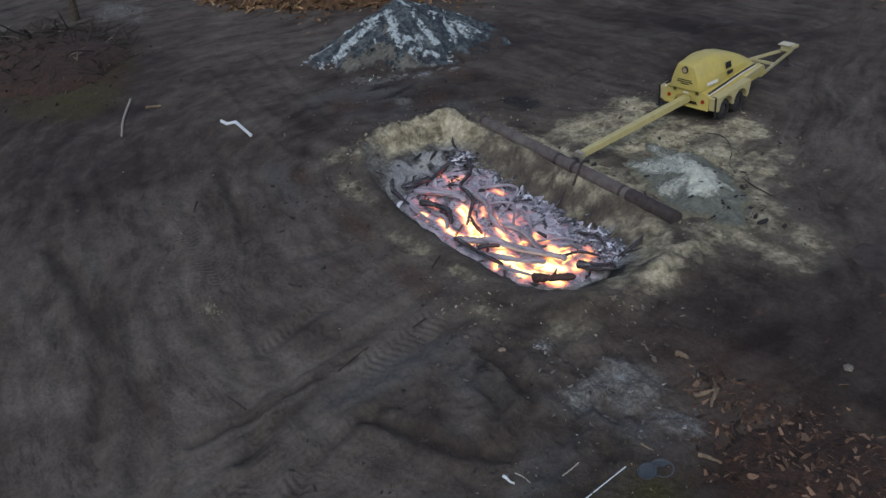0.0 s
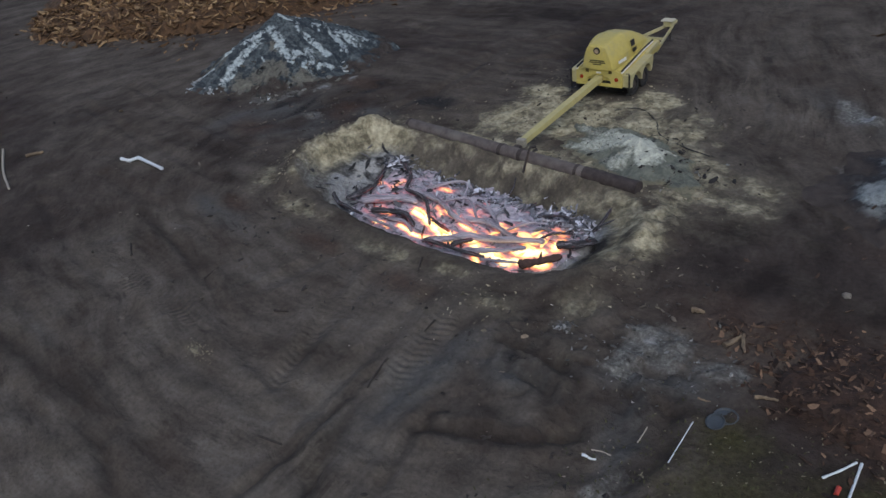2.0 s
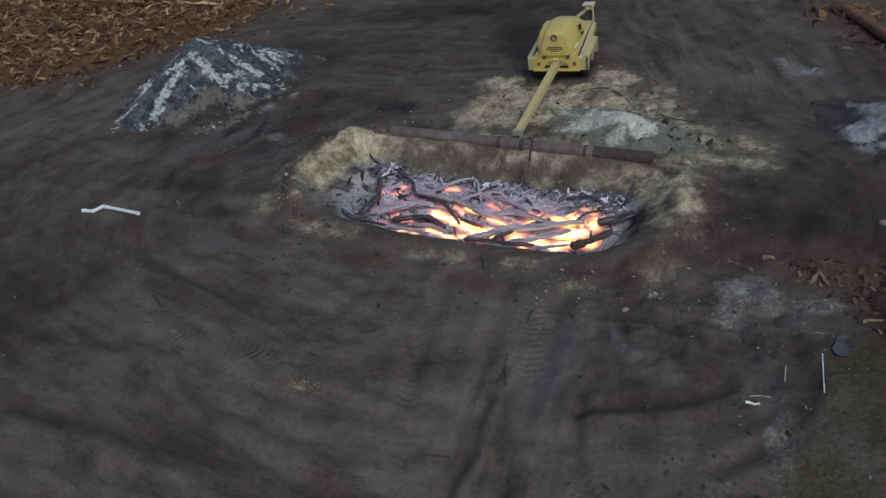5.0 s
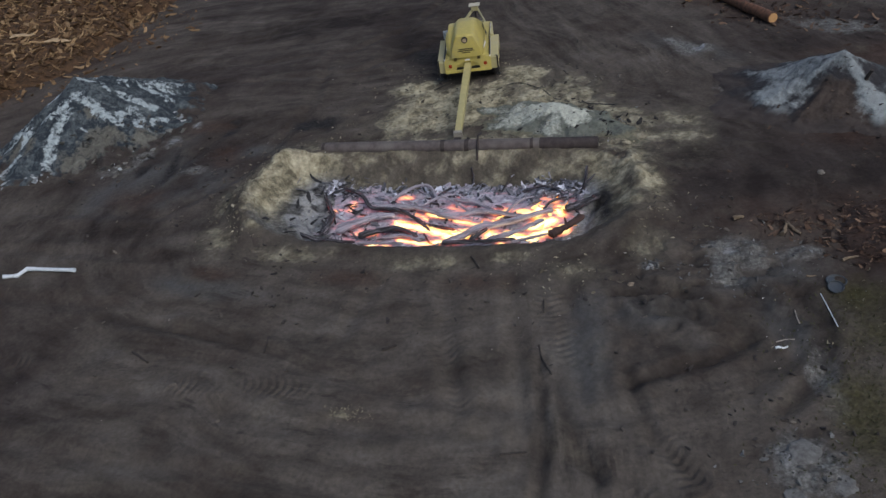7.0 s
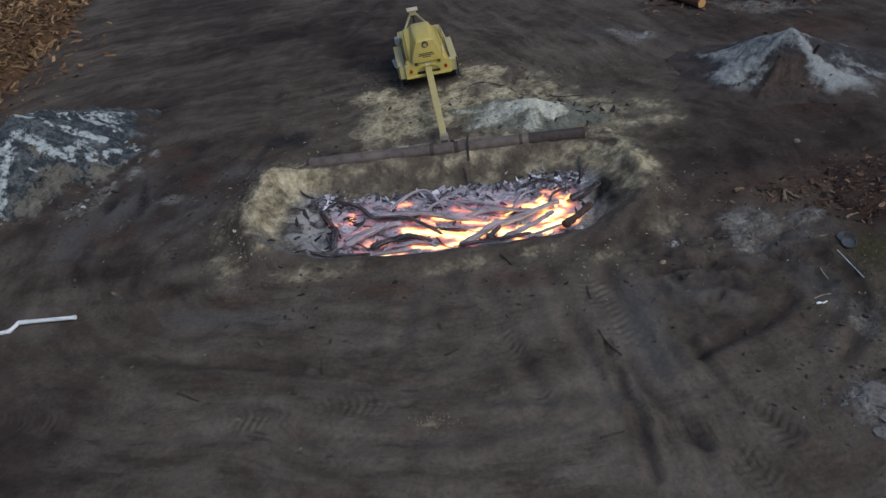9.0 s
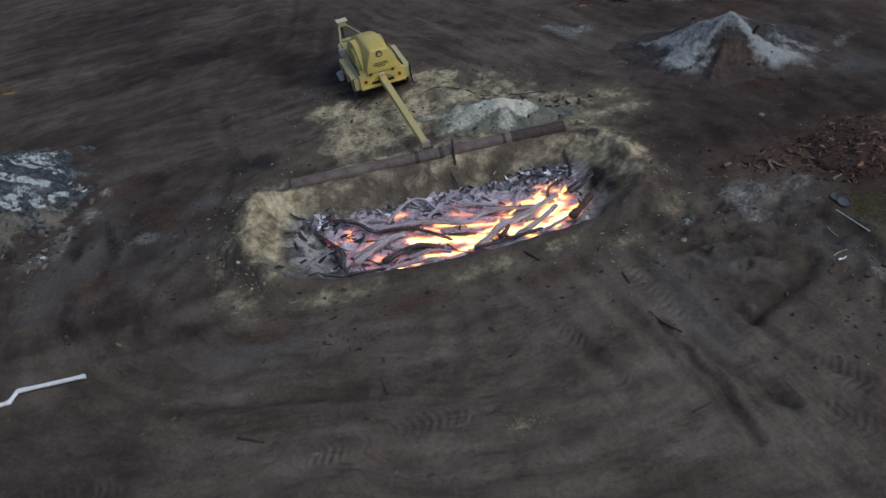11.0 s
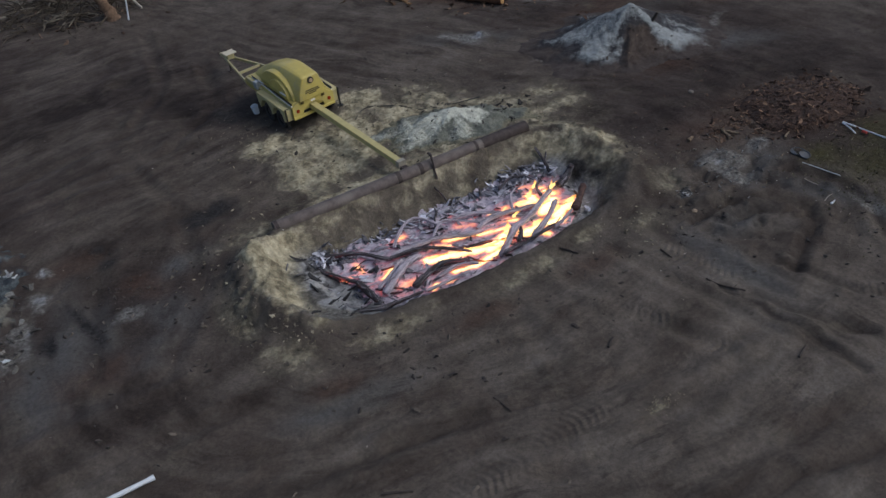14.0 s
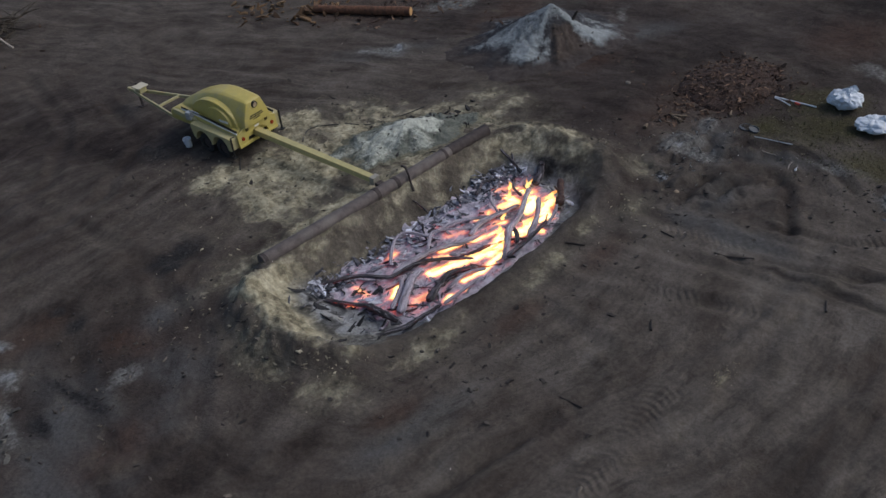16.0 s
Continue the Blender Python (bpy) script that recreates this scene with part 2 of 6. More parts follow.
def heap_material(name, pale, grey, dark, soil, scale=1.0, soft=0.0, foot=(0.050, 0.043, 0.039), rough=1.0):
    """Ash thrown on a heap: broken pale smears over dark char, with bare soil where the mesh says so."""
    m, t, b = material(name)
    co = object_coord(t)
    run = t.nodes.new("ShaderNodeAttribute")
    run.attribute_name = "run"
    sep = t.nodes.new("ShaderNodeSeparateColor")
    t.links.new(run.outputs["Color"], sep.inputs["Color"])
    fine = noise_at(t, co, 6.0 * scale, 8.0, 0.75)
    mid = noise_at(t, co, 1.5 * scale, 8.0, 0.70, warp=1.0)
    both = maths(t, "ADD", maths(t, "MULTIPLY", maths(t, "SUBTRACT", fine, 0.5), 1.4 * rough), maths(t, "MULTIPLY", maths(t, "SUBTRACT", mid, 0.5), 1.7 * rough))
    base = mix(t, ramp(t, maths(t, "ADD", sep.outputs["Blue"], both), [(0.35, (0, 0, 0)), (0.95, (1, 1, 1))]), dark, grey)
    earth = mix(t, ramp(t, maths(t, "ADD", maths(t, "MULTIPLY", fine, 0.5), maths(t, "MULTIPLY", mid, 0.5)), [(0.36, (0, 0, 0)), (0.62, (1, 1, 1))]), tuple(c * 0.45 for c in soil), tuple(c * 1.5 for c in soil))
    base = mix(t, ramp(t, maths(t, "ADD", sep.outputs["Green"], both), [(0.30, (0, 0, 0)), (0.75, (1, 1, 1))]), base, earth)
    v = maths(t, "ADD", sep.outputs["Red"], both)
    col = mix(t, ramp(t, v, [(0.50 - soft, (0, 0, 0)), (0.68 + soft, (1, 1, 1))]), base, mix(t, ramp(t, fine, [(0.3, (0.25, 0.25, 0.25)), (0.65, (1, 1, 1))]), grey, pale))
    rim = ramp(t, maths(t, "ADD", run.outputs["Alpha"], maths(t, "MULTIPLY", both, 0.6)), [(0.30, (0, 0, 0)), (0.70, (1, 1, 1))])
    col = mix(t, rim, col, mix(t, ramp(t, mid, [(0.35, (0, 0, 0)), (0.65, (1, 1, 1))]), tuple(c * 0.7 for c in foot), tuple(c * 1.3 for c in foot)))
    t.links.new(col, b.inputs["Base Color"])
    b.inputs["Roughness"].default_value = 0.95
    b.inputs["Specular IOR Level"].default_value = 0.2
    bump(t, b, maths(t, "ADD", fine, mid), 0.9, 0.07)
    return m


SOIL = ground_material()
EMBER = ember_material("embers_and_ash")
ASH_LOG = ember_material("burning_ash_coated_wood", tones=[(0.34, (0.090, 0.083, 0.094)), (0.46, (0.255, 0.238, 0.272)), (0.58, (0.410, 0.386, 0.436)), (0.74, (0.56, 0.54, 0.59))], along=True)
CHAR_LOG = ember_material("burning_charred_wood", tones=[(0.38, (0.014, 0.014, 0.016)), (0.51, (0.038, 0.037, 0.042)), (0.60, (0.13, 0.124, 0.14)), (0.72, (0.30, 0.285, 0.32))], along=True)
FLAME = flame_material()
BARK = bark_material("torn_bark", (0.044, 0.023, 0.009), (0.124, 0.069, 0.028), (0.235, 0.158, 0.080))
BARK_DARK = bark_material("damp_bark", (0.018, 0.011, 0.008), (0.058, 0.034, 0.021), (0.145, 0.102, 0.070))
CHAR_BITS = bark_material("ash_flakes_and_char", (0.022, 0.024, 0.029), (0.22, 0.225, 0.26), (0.46, 0.48, 0.54))
YELLOW = plain("yellow_paint", (0.48, 0.405, 0.108), 0.36, 0.0, 6.0, 0.07, 0.04, 0.004, dirt=(0.37, 0.335, 0.165), dirt_scale=1.3, dirt_from=0.5)
# paler than YELLOW: the sky's sheen on upward faces is put into the colour
YELLOW_PALE = plain("pale_sky_sheen_yellow_paint", (0.43, 0.39, 0.19), 0.42, 0.0, 5.0, 0.08, 0.04, 0.004, dirt=(0.40, 0.375, 0.24), dirt_scale=1.8, dirt_from=0.45)
DUCT_YELLOW = plain("stained_yellow_paint", (0.44, 0.395, 0.175), 0.45, 0.0, 5.0, 0.10, 0.04, 0.004, dirt=(0.17, 0.145, 0.075), dirt_scale=4.5, dirt_from=0.60)
BLACK = plain("black_paint", (0.014, 0.014, 0.014), 0.5)
WHITE = plain("white_paint", (0.70, 0.70, 0.67), 0.5, vary=0.06)
RUBBER = plain("tyre_rubber", (0.016, 0.016, 0.017), 0.85, grain=30, dirt=(0.07, 0.06, 0.045), dirt_scale=4, dirt_from=0.52)
STEEL = plain("grey_steel", (0.30, 0.30, 0.29), 0.45, 0.7, 12)
RED_LENS = plain("red_lens", (0.30, 0.032, 0.012), 0.25, vary=0.05, bumps=0)
AMBER = plain("dark_lamp", (0.10, 0.075, 0.02), 0.35, vary=0.1, bumps=0)
PIPE = plain("scorched_steel_pipe", (0.105, 0.090, 0.084), 0.75, 0.15, 5.0, 0.3, 0.3, 0.01, dirt=(0.17, 0.155, 0.14), dirt_scale=1.2, dirt_from=0.5)
PIPE_DARK = plain("blackened_and_shaded_steel", (0.045, 0.036, 0.034), 0.8, 0.1, 6.0, 0.4, 0.3, 0.01)
DULL_WOOD = plain("dull_brown_wood", (0.036, 0.030, 0.026), 0.9, 0.0, 9.0, 0.4, 0.5, 0.02)
PVC = plain("white_plastic", (0.62, 0.68, 0.72), 0.45, vary=0.08, bumps=0.05, dirt=(0.30, 0.29, 0.26), dirt_scale=5, dirt_from=0.58)
BAG = plain("thin_white_plastic", (0.62, 0.68, 0.73), 0.4, vary=0.12, grain=6, bumps=0.4, depth=0.02, dirt=(0.40, 0.44, 0.49), dirt_scale=3, dirt_from=0.5)
RED = plain("red_plastic", (0.45, 0.06, 0.04), 0.5)
TUB = plain("dusty_grey_plastic", (0.044, 0.055, 0.066), 0.5, vary=0.15, dirt=(0.036, 0.034, 0.031), dirt_scale=4)
STONE = plain("grey_stone", (0.20, 0.19, 0.17), 0.9, grain=14, vary=0.4, bumps=0.5)
WOOD = plain("weathered_wood", (0.17, 0.13, 0.085), 0.85, grain=12, vary=0.4, bumps=0.5, dirt=(0.07, 0.052, 0.036), dirt_scale=3)
WOOD_RED = plain("reddish_log_bark", (0.13, 0.062, 0.034), 0.9, grain=8, vary=0.5, bumps=0.7, dirt=(0.055, 0.034, 0.022), dirt_scale=2.5)
CUT = plain("fresh_cut_wood", (0.46, 0.27, 0.11), 0.8, grain=15, vary=0.15)
BRUSH = plain("dead_brushwood", (0.050, 0.040, 0.027), 0.9, grain=8, vary=0.45)
TUFT = plain("dry_grass_clod", (0.19, 0.172, 0.118), 0.95, grain=12, vary=0.4)
MOSS = plain("moss_tufts", (0.044, 0.044, 0.018), 0.95, grain=10, vary=0.4)
HEAP_A = heap_material("ash_heap_blue_white", (0.46, 0.535, 0.555), (0.135, 0.160, 0.166), (0.028, 0.036, 0.045), (0.118, 0.117, 0.100), 1.1, 0.07, rough=1.25)
HEAP_B = heap_material("ash_heap_grey", (0.325, 0.362, 0.362), (0.125, 0.140, 0.152), (0.034, 0.034, 0.037), (0.058, 0.047, 0.040), 0.8, 0.2, (0.055, 0.047, 0.043), 0.8)
HEAP_C = heap_material("ash_heap_pale", (0.62, 0.655, 0.57), (0.235, 0.252, 0.208), (0.105, 0.114, 0.098), (0.20, 0.18, 0.127), 1.6, 0.22, (0.165, 0.158, 0.112), 0.62)

# ---- tools for shapes ----
def lattice(ix, iy, seed):
    h = (ix * 374761393 + iy * 668265263 + seed * 974711) & 0xFFFFFFFF
    h = ((h ^ (h >> 13)) * 1274126177) & 0xFFFFFFFF
    return ((h ^ (h >> 16)) & 0xFFFF) / 65535.0


def value_noise(x, y, seed=0):
    """Smooth noise from 0 to 1 over arrays of places."""
    x, y = np.asarray(x, float), np.asarray(y, float)
    ix, iy = np.floor(x).astype(np.int64), np.floor(y).astype(np.int64)
    u, v = x - ix, y - iy
    u, v = u * u * (3 - 2 * u), v * v * (3 - 2 * v)
    low = lattice(ix, iy, seed) * (1 - u) + lattice(ix + 1, iy, seed) * u
    high = lattice(ix, iy + 1, seed) * (1 - u) + lattice(ix + 1, iy + 1, seed) * u
    return low * (1 - v) + high * v


def fbm(x, y, seed=0, octaves=5, gain=0.55):
    total, size, norm = 0.0, 1.0, 0.0
    for n in range(octaves):
        total = total + size * value_noise(x * 2**n + 17.3 * n, y * 2**n - 9.1 * n, seed + n)
        norm += size
        size *= gain
    return total / norm


def step(v, lo, hi):
    v = np.clip((v - lo) / (hi - lo), 0, 1)
    return v * v * (3 - 2 * v)


def part(name, bm, mat, parent=None, label="", smooth=False):
    """Links a bmesh as one mesh object, under a thing or a part."""
    mesh = bpy.data.meshes.new(name)
    bm.to_mesh(mesh)
    bm.free()
    for m in mat if isinstance(mat, (list, tuple)) else [mat]:
        mesh.materials.append(m)
    if smooth:
        mesh.polygons.foreach_set("use_smooth", [True] * len(mesh.polygons))
        mesh.set_sharp_from_angle(angle=radians(42))
    ob = new(name, mesh)
    ob.parent = parent
    return tagged(ob, label)


def tube(bm, points, radii, seg=10, knots=0.0, seed=0, flat=1.0, cap=True):
    """A round bar along a line of points; knots makes it uneven, flat squashes it."""
    rnd = random.Random(seed)
    pts = [Vector(p) for p in points]
    rings, side = [], None
    for n, p in enumerate(pts):
        d = (pts[min(n + 1, len(pts) - 1)] - pts[max(n - 1, 0)]).normalized()
        if side is None:
            side = d.cross(Vector((0, 0, 1)))
            side = side if side.length > 0.1 else d.cross(Vector((0, 1, 0)))
        side = (side - d * side.dot(d)).normalized()
        up = side.cross(d)
        r = radii[n] if isinstance(radii, (list, tuple)) else radii
        ring = []
        for k in range(seg):
            w = 2 * math.pi * k / seg
            q = r * (1 + knots * (rnd.random() - 0.5))
            ring.append(bm.verts.new(p + side * math.cos(w) * q + up * math.sin(w) * q * flat))
        rings.append(ring)
    for one, two in zip(rings, rings[1:]):
        for k in range(seg):
            bm.faces.new((one[k], one[(k + 1) % seg], two[(k + 1) % seg], two[k]))
    if cap:
        bm.faces.new(rings[0])
        bm.faces.new(rings[-1][::-1])
    return bm


def bent(points, count, wobble=0.0, seed=0):
    """A smooth line through the points, cut into count pieces, with a little wobble."""
    rnd = random.Random(seed)
    p = [Vector(q) for q in points]
    p = [2 * p[0] - p[1]] + p + [2 * p[-1] - p[-2]]
    out = []
    for n in range(count + 1):
        s = n / count * (len(p) - 3)
        k = min(int(s), len(p) - 4)
        u = s - k
        a0, a1, a2, a3 = p[k:k + 4]
        q = 0.5 * (2 * a1 + (a2 - a0) * u + (2 * a0 - 5 * a1 + 4 * a2 - a3) * u * u + (3 * a1 - a0 - 3 * a2 + a3) * u**3)
        out.append(q + Vector((rnd.uniform(-1, 1), rnd.uniform(-1, 1), rnd.uniform(-1, 1))) * wobble)
    return out


def block(bm, centre, size, turn=(0, 0, 0), bevel=0.0):
    m = Matrix.LocRotScale(centre, Euler([radians(a) for a in turn]), size)
    made = bmesh.ops.create_cube(bm, size=1.0, matrix=m)["verts"]
    if bevel:
        edges = list({e for v in made for e in v.link_edges})
        bmesh.ops.bevel(bm, geom=edges, offset=bevel, segments=2, affect="EDGES", profile=0.6)
    return bm


def grid_mesh(name, xs, ys, z, mat):
    nx, ny = len(xs), len(ys)
    gx, gy = np.meshgrid(xs, ys)
    co = np.stack([gx, gy, z], -1).reshape(-1, 3)
    i = np.arange(nx * ny).reshape(ny, nx)
    faces = np.stack([i[:-1, :-1], i[:-1, 1:], i[1:, 1:], i[1:, :-1]], -1).reshape(-1, 4)
    mesh = bpy.data.meshes.new(name)
    mesh.vertices.add(len(co))
    mesh.vertices.foreach_set("co", co.ravel())
    mesh.loops.add(faces.size)
    mesh.loops.foreach_set("vertex_index", faces.ravel().astype(np.int32))
    mesh.polygons.add(len(faces))
    mesh.polygons.foreach_set("loop_start", np.arange(0, faces.size, 4, dtype=np.int32))
    mesh.polygons.foreach_set("loop_total", np.full(len(faces), 4, dtype=np.int32))
    mesh.update()
    mesh.polygons.foreach_set("use_smooth", np.ones(len(faces), dtype=bool))
    mesh.materials.append(mat)
    return mesh


def store(mesh, name, *channels):
    n = len(mesh.vertices)
    c = [np.broadcast_to(np.ravel(v), (n,)) for v in channels]
    while len(c) < 4:
        c.append(np.zeros(n) + (len(c) == 3))
    mesh.attributes.new(name, "FLOAT_COLOR", "POINT").data.foreach_set("color", np.stack(c, -1).ravel().astype(np.float32))


# ---- the ground, with the burning pit dug into it ----
PIT_X, PIT_Y, PIT_A, PIT_B = 0.0, -2.68, 5.45, 2.45


def pit_reach(x, y):
    """1 on the lip of the pit, less inside it."""
    wob = 0.10 * (fbm(x * 0.8, y * 0.8, 5) - 0.5) + 0.05 * (fbm(x * 3, y * 3, 6) - 0.5)
    return (np.abs((x - PIT_X) / PIT_A) ** 3.2 + np.abs((y - PIT_Y) / PIT_B) ** 3.2) ** (1 / 3.2) + wob


def blob(x, y, cx, cy, rx, ry, turn=0.0, seed=0, rag=0.5):
    """A ragged patch: 1 in its middle, 0 outside."""
    c, s = math.cos(radians(turn)), math.sin(radians(turn))
    u, v = (x - cx) * c + (y - cy) * s, (y - cy) * c - (x - cx) * s
    d = np.sqrt((u / rx) ** 2 + (v / ry) ** 2) + rag * (1.6 * fbm(x * 0.55, y * 0.55, 40 + seed) + 0.9 * fbm(x * 2.1, y * 2.1, 41 + seed) - 1.25)
    return 1 - step(d, 0.15, 1.35)


def line_gap(x, y, pts):
    """Distance from a bent line, and the way along it."""
    best, along, run = np.full(np.shape(x), 1e9), np.zeros(np.shape(x)), 0.0
    for (ax, ay), (bx, by) in zip(pts, pts[1:]):
        lx, ly = bx - ax, by - ay
        size = math.hypot(lx, ly)
        s = np.clip(((x - ax) * lx + (y - ay) * ly) / size**2, 0, 1)
        d = np.hypot(x - ax - s * lx, y - ay - s * ly)
        near = d < best
        best, along = np.where(near, d, best), np.where(near, run + s * size, along)
        run += size
    return best, along


TRACKS = [
    [(4.3, -6.4), (4.8, -9.2), (5.3, -12.0), (5.8, -16.0)], [(1.2, -6.6), (2.0, -9.8), (2.5, -11.2)],
    [(2.9, -6.6), (3.5, -9.5), (4.2, -12.4)], [(-0.7, -6.8), (-0.9, -9.0)],
    [(-12, -7.9), (-7.5, -8.2), (-5.0, -9.2), (-0.1, -10.4), (1.6, -10.8), (6, -11)], [(-12, -10.2), (-7.0, -11.2), (-3.6, -11.4), (-1.15, -11.9), (2.44, -11.64), (7, -12.6)],
    [(-12, -12.6), (-4, -13.3), (-0.5, -13.4), (1.8, -13.6), (6, -14.6)], [(-5, -15.4), (0, -14.6), (2, -14.6), (7, -16)], [(0.2, -6.8), (0.95, -8.0), (2.4, -10.4)],
    [(0.9, 15.6), (3.0, 10.5), (5.2, 6.0), (7.4, 2.2), (9.0, -1.0)], [(-0.9, 14.6), (1.4, 9.6), (3.8, 5.6)],
    [(2.6, 16.6), (4.8, 11.2), (6.8, 6.8), (9.2, 2.6)], [(-18, 9.9), (-11, 8.6), (-6.5, 9.6), (-4.4, 13.0), (-3.6, 19)],
    [(-18, 8.0), (-11, 6.6), (-6.0, 7.2), (-3.2, 9.5), (-2.4, 14)], [(-20, -2.6), (-14, -3.4), (-9.0, -3.6), (-7.2, -1.0), (-6.6, 3.5), (-7.6, 9.0)],
    [(-20, -5.0), (-13, -5.6), (-8.0, -5.8), (-6.0, -7.4)],
]
# the lanes in which the lugs of the tyres still show
TREADS = [[(3.9, -7.0), (4.4, -9.0), (5.0, -10.8), (6.0, -12.6), (7.2, -14.4)], [(5.3, -7.6), (5.9, -9.6), (6.7, -11.6), (7.9, -13.4)], [(1.1, -7.2), (1.7, -9.0), (2.6, -11.0)], [(-11.0, -10.3), (-8.0, -10.6), (-5.0, -10.9), (-1.0, -10.7)]]
SAND = [(-2.6, 5.4, 1.0, 0.8, 0), (-3.0, 5.2, 0.9, 1.0, 15), (1.3, 6.4, 1.2, 0.8, -30), (0.6, 4.9, 2.2, 1.1, 0), (-0.3, 3.2, 3.7, 2.5, 8), (2.4, 4.2, 2.6, 2.2, -35), (5.1, 1.5, 2.2, 1.9, -35), (5.75, -0.4, 0.95, 1.4, 10), (-5.5, -1.9, 0.45, 2.4, 4), (6.2, -2.4, 0.6, 1.4, 8),
        (-5.2, -4.6, 0.6, 0.5, 20), (0.0, 0.5, 6.0, 0.8, 0), (2.0, 0.9, 4.0, 1.0, 0)]
ASH = [(8.35, -5.3, 0.95, 0.8, 20), (8.1, -6.2, 0.5, 0.5, 0), (9.9, -5.25, 0.8, 0.4, 30), (9.3, -11.9, 1.05, 0.85, -20), (7.2, 8.0, 1.6, 0.75, -50), (9.0, 5.0, 1.3, 0.5, 40), (14.8, 2.0, 2.5, 0.5, 20), (12.5, 9.5, 2.4, 0.8, -25), (-9.25, -0.7, 0.45, 0.35, 20), (-12.2, 0.6, 0.9, 1.1, 20), (-12.6, -0.6, 0.8, 0.6, 0),
       (6.3, -5.75, 0.35, 0.3, 0), (-4.6, -4.1, 1.0, 0.6, 0), (-34.5, -6.0, 4, 1.6, 5), (16.5, -8.5, 1.8, 0.7, 70), (15.6, 12, 2.6, 0.7, -20), (9.9, -9.7, 0.5, 1.2, 10)]
# thick lumpy ash
ASH_THICK = [(8.3, -5.15, 0.85, 0.75, 20), (8.2, -6.1, 0.35, 0.55, 10), (9.85, -5.2, 0.55, 0.3, 25), (9.3, -11.9, 0.8, 0.65, -20)]
# the same, burnt whiter
ASH_WHITE = [(-11.3, 1.5, 0.35, 0.8, 10), (-11.95, 0.2, 0.45, 0.5, 0), (-10.95, 2.7, 0.3, 0.4, 0), (-12.0, -0.5, 0.3, 0.45, 0), (7.3, 8.15, 1.35, 0.45, -42), (8.0, 7.7, 0.4, 0.6, 0), (8.25, -5.0, 0.5, 0.4, 20)]
RUST = [(19.0, -6.0, 2.4, 1.6, 0), (17.6, 4.2, 1.2, 0.8, 0), (-8.35, 0.1, 0.5, 0.8, 0), (-8.7, 0.6, 0.6, 0.6, 0), (11.8, -4.2, 3.6, 2.0, -15), (9.3, -3.6, 1.8, 1.0, -20), (11.8, 1.2, 1.7, 1.2, 0), (-27, 8, 9, 6, 40), (9.5, 12.2, 3.0, 1.6, -40), (-10.5, -2.6, 1.5, 0.8, 0), (2.2, -6.7, 1.2, 0.5, 0), (-1.5, -6.6, 1.3, 0.4, 0), (13.2, 6.3, 2.0, 1.6, 0), (-23, -11, 5, 3, 0), (-10.3, 2.6, 0.9, 0.6, 0), (-5.6, -6.6, 0.9, 0.4, 0)]
WET = [(19.5, -5.8, 2.6, 2.0, 0), (22.0, -6.0, 3.0, 2.5, 0), (12.4, -1.4, 3.6, 1.4, 10), (15.0, -2.2, 2.4, 1.2, 0), (9.2, -2.0, 2.2, 1.0, -10), (-10.3, -4.6, 2.6, 0.6, 8), (-7.3, -5.6, 1.2, 0.5, 20), (-9.4, 3.0, 0.8, 0.6, 0), (-9.8, 13.0, 5.0, 1.6, 5), (-3.8, 10.0, 1.4, 2.6, 10), (7.5, -0.4, 1.0, 1.4, 0)]
OLIVE = [(-6.2, -5.0, 0.9, 0.6, -30), (-5.9, -5.8, 0.6, 0.4, 0), (-3.2, -5.7, 1.8, 0.5, 0), (0.2, -5.9, 1.8, 0.5, 3), (4.6, -6.1, 0.8, 0.6, 0), (6.2, -5.0, 0.7, 0.7, 0), (2.6, -5.6, 0.8, 0.4, 0), (-6.8, -2.6, 0.9, 1.6, 0), (-0.1, -11.5, 0.4, 0.14, 5), (7.2, 1.6, 1.2, 2.0, 10)]
MOSS_AT = [(11.0, -6.95, 1.3, 1.0, 20), (11.6, -8.2, 2.0, 1.7, 0), (10.6, -10.2, 1.0, 1.6, 0), (13.6, -7.4, 1.8, 1.6, 0), (12.0, -12.5, 2.0, 1.8, 0), (-26.0, -11.0, 7.0, 4.5, 0), (-20.0, -11.5, 4.0, 3.0, 0)]
DARK = [(-10.3, -0.6, 0.22, 1.7, 14), (-9.2, 2.0, 0.5, 0.35, 0), (-11.4, -0.6, 0.3, 0.9, 0), (-6.2, 2.15, 0.7, 0.3, -10), (-5.9, 2.7, 1.2, 0.5, 0), (-3.1, 8.4, 1.2, 1.1, 0), (3.2, 2.9, 1.1, 0.35, -15), (4.95, -2.4, 0.5, 0.8, 0), (5.05, -3.2, 0.4, 0.5, 0), (12.0, 2.0, 0.9, 0.8, 0), (-9.3, 2.9, 0.35, 0.3, 0), (6.1, -7.3, 0.3, 0.2, 20), (-12.2, 1.6, 0.5, 0.7, 0)]
# patches where the soil is tinted blue-grey
BLUE = [(-10.9, -0.6, 0.5, 2.2, -6), (-9.9, -0.9, 0.35, 1.8, -4), (-11.8, -1.2, 0.4, 1.6, 0), (-8.2, -1.2, 0.7, 1.4, 10), (-7.4, 0.6, 1.4, 0.6, 10), (-10.6, -0.8, 0.9, 2.6, -6), (-9.3, -2.6, 1.2, 0.6, 20), (-11.6, -2.6, 1.4, 1.2, 0), (9.3, -6.1, 1.6, 0.5, 20), (6.6, -7.6, 1.0, 0.5, 10), (14.5, 1.0, 3.0, 1.0, -30), (7.4, 8.0, 2.2, 0.8, -35), (5.0, -9.2, 0.6, 2.0, 0), (-5.6, -7.2, 2.0, 0.5, -8), (12.6, 5.0, 3.0, 1.2, 0), (9.4, -8.0, 0.6, 1.6, 20)]

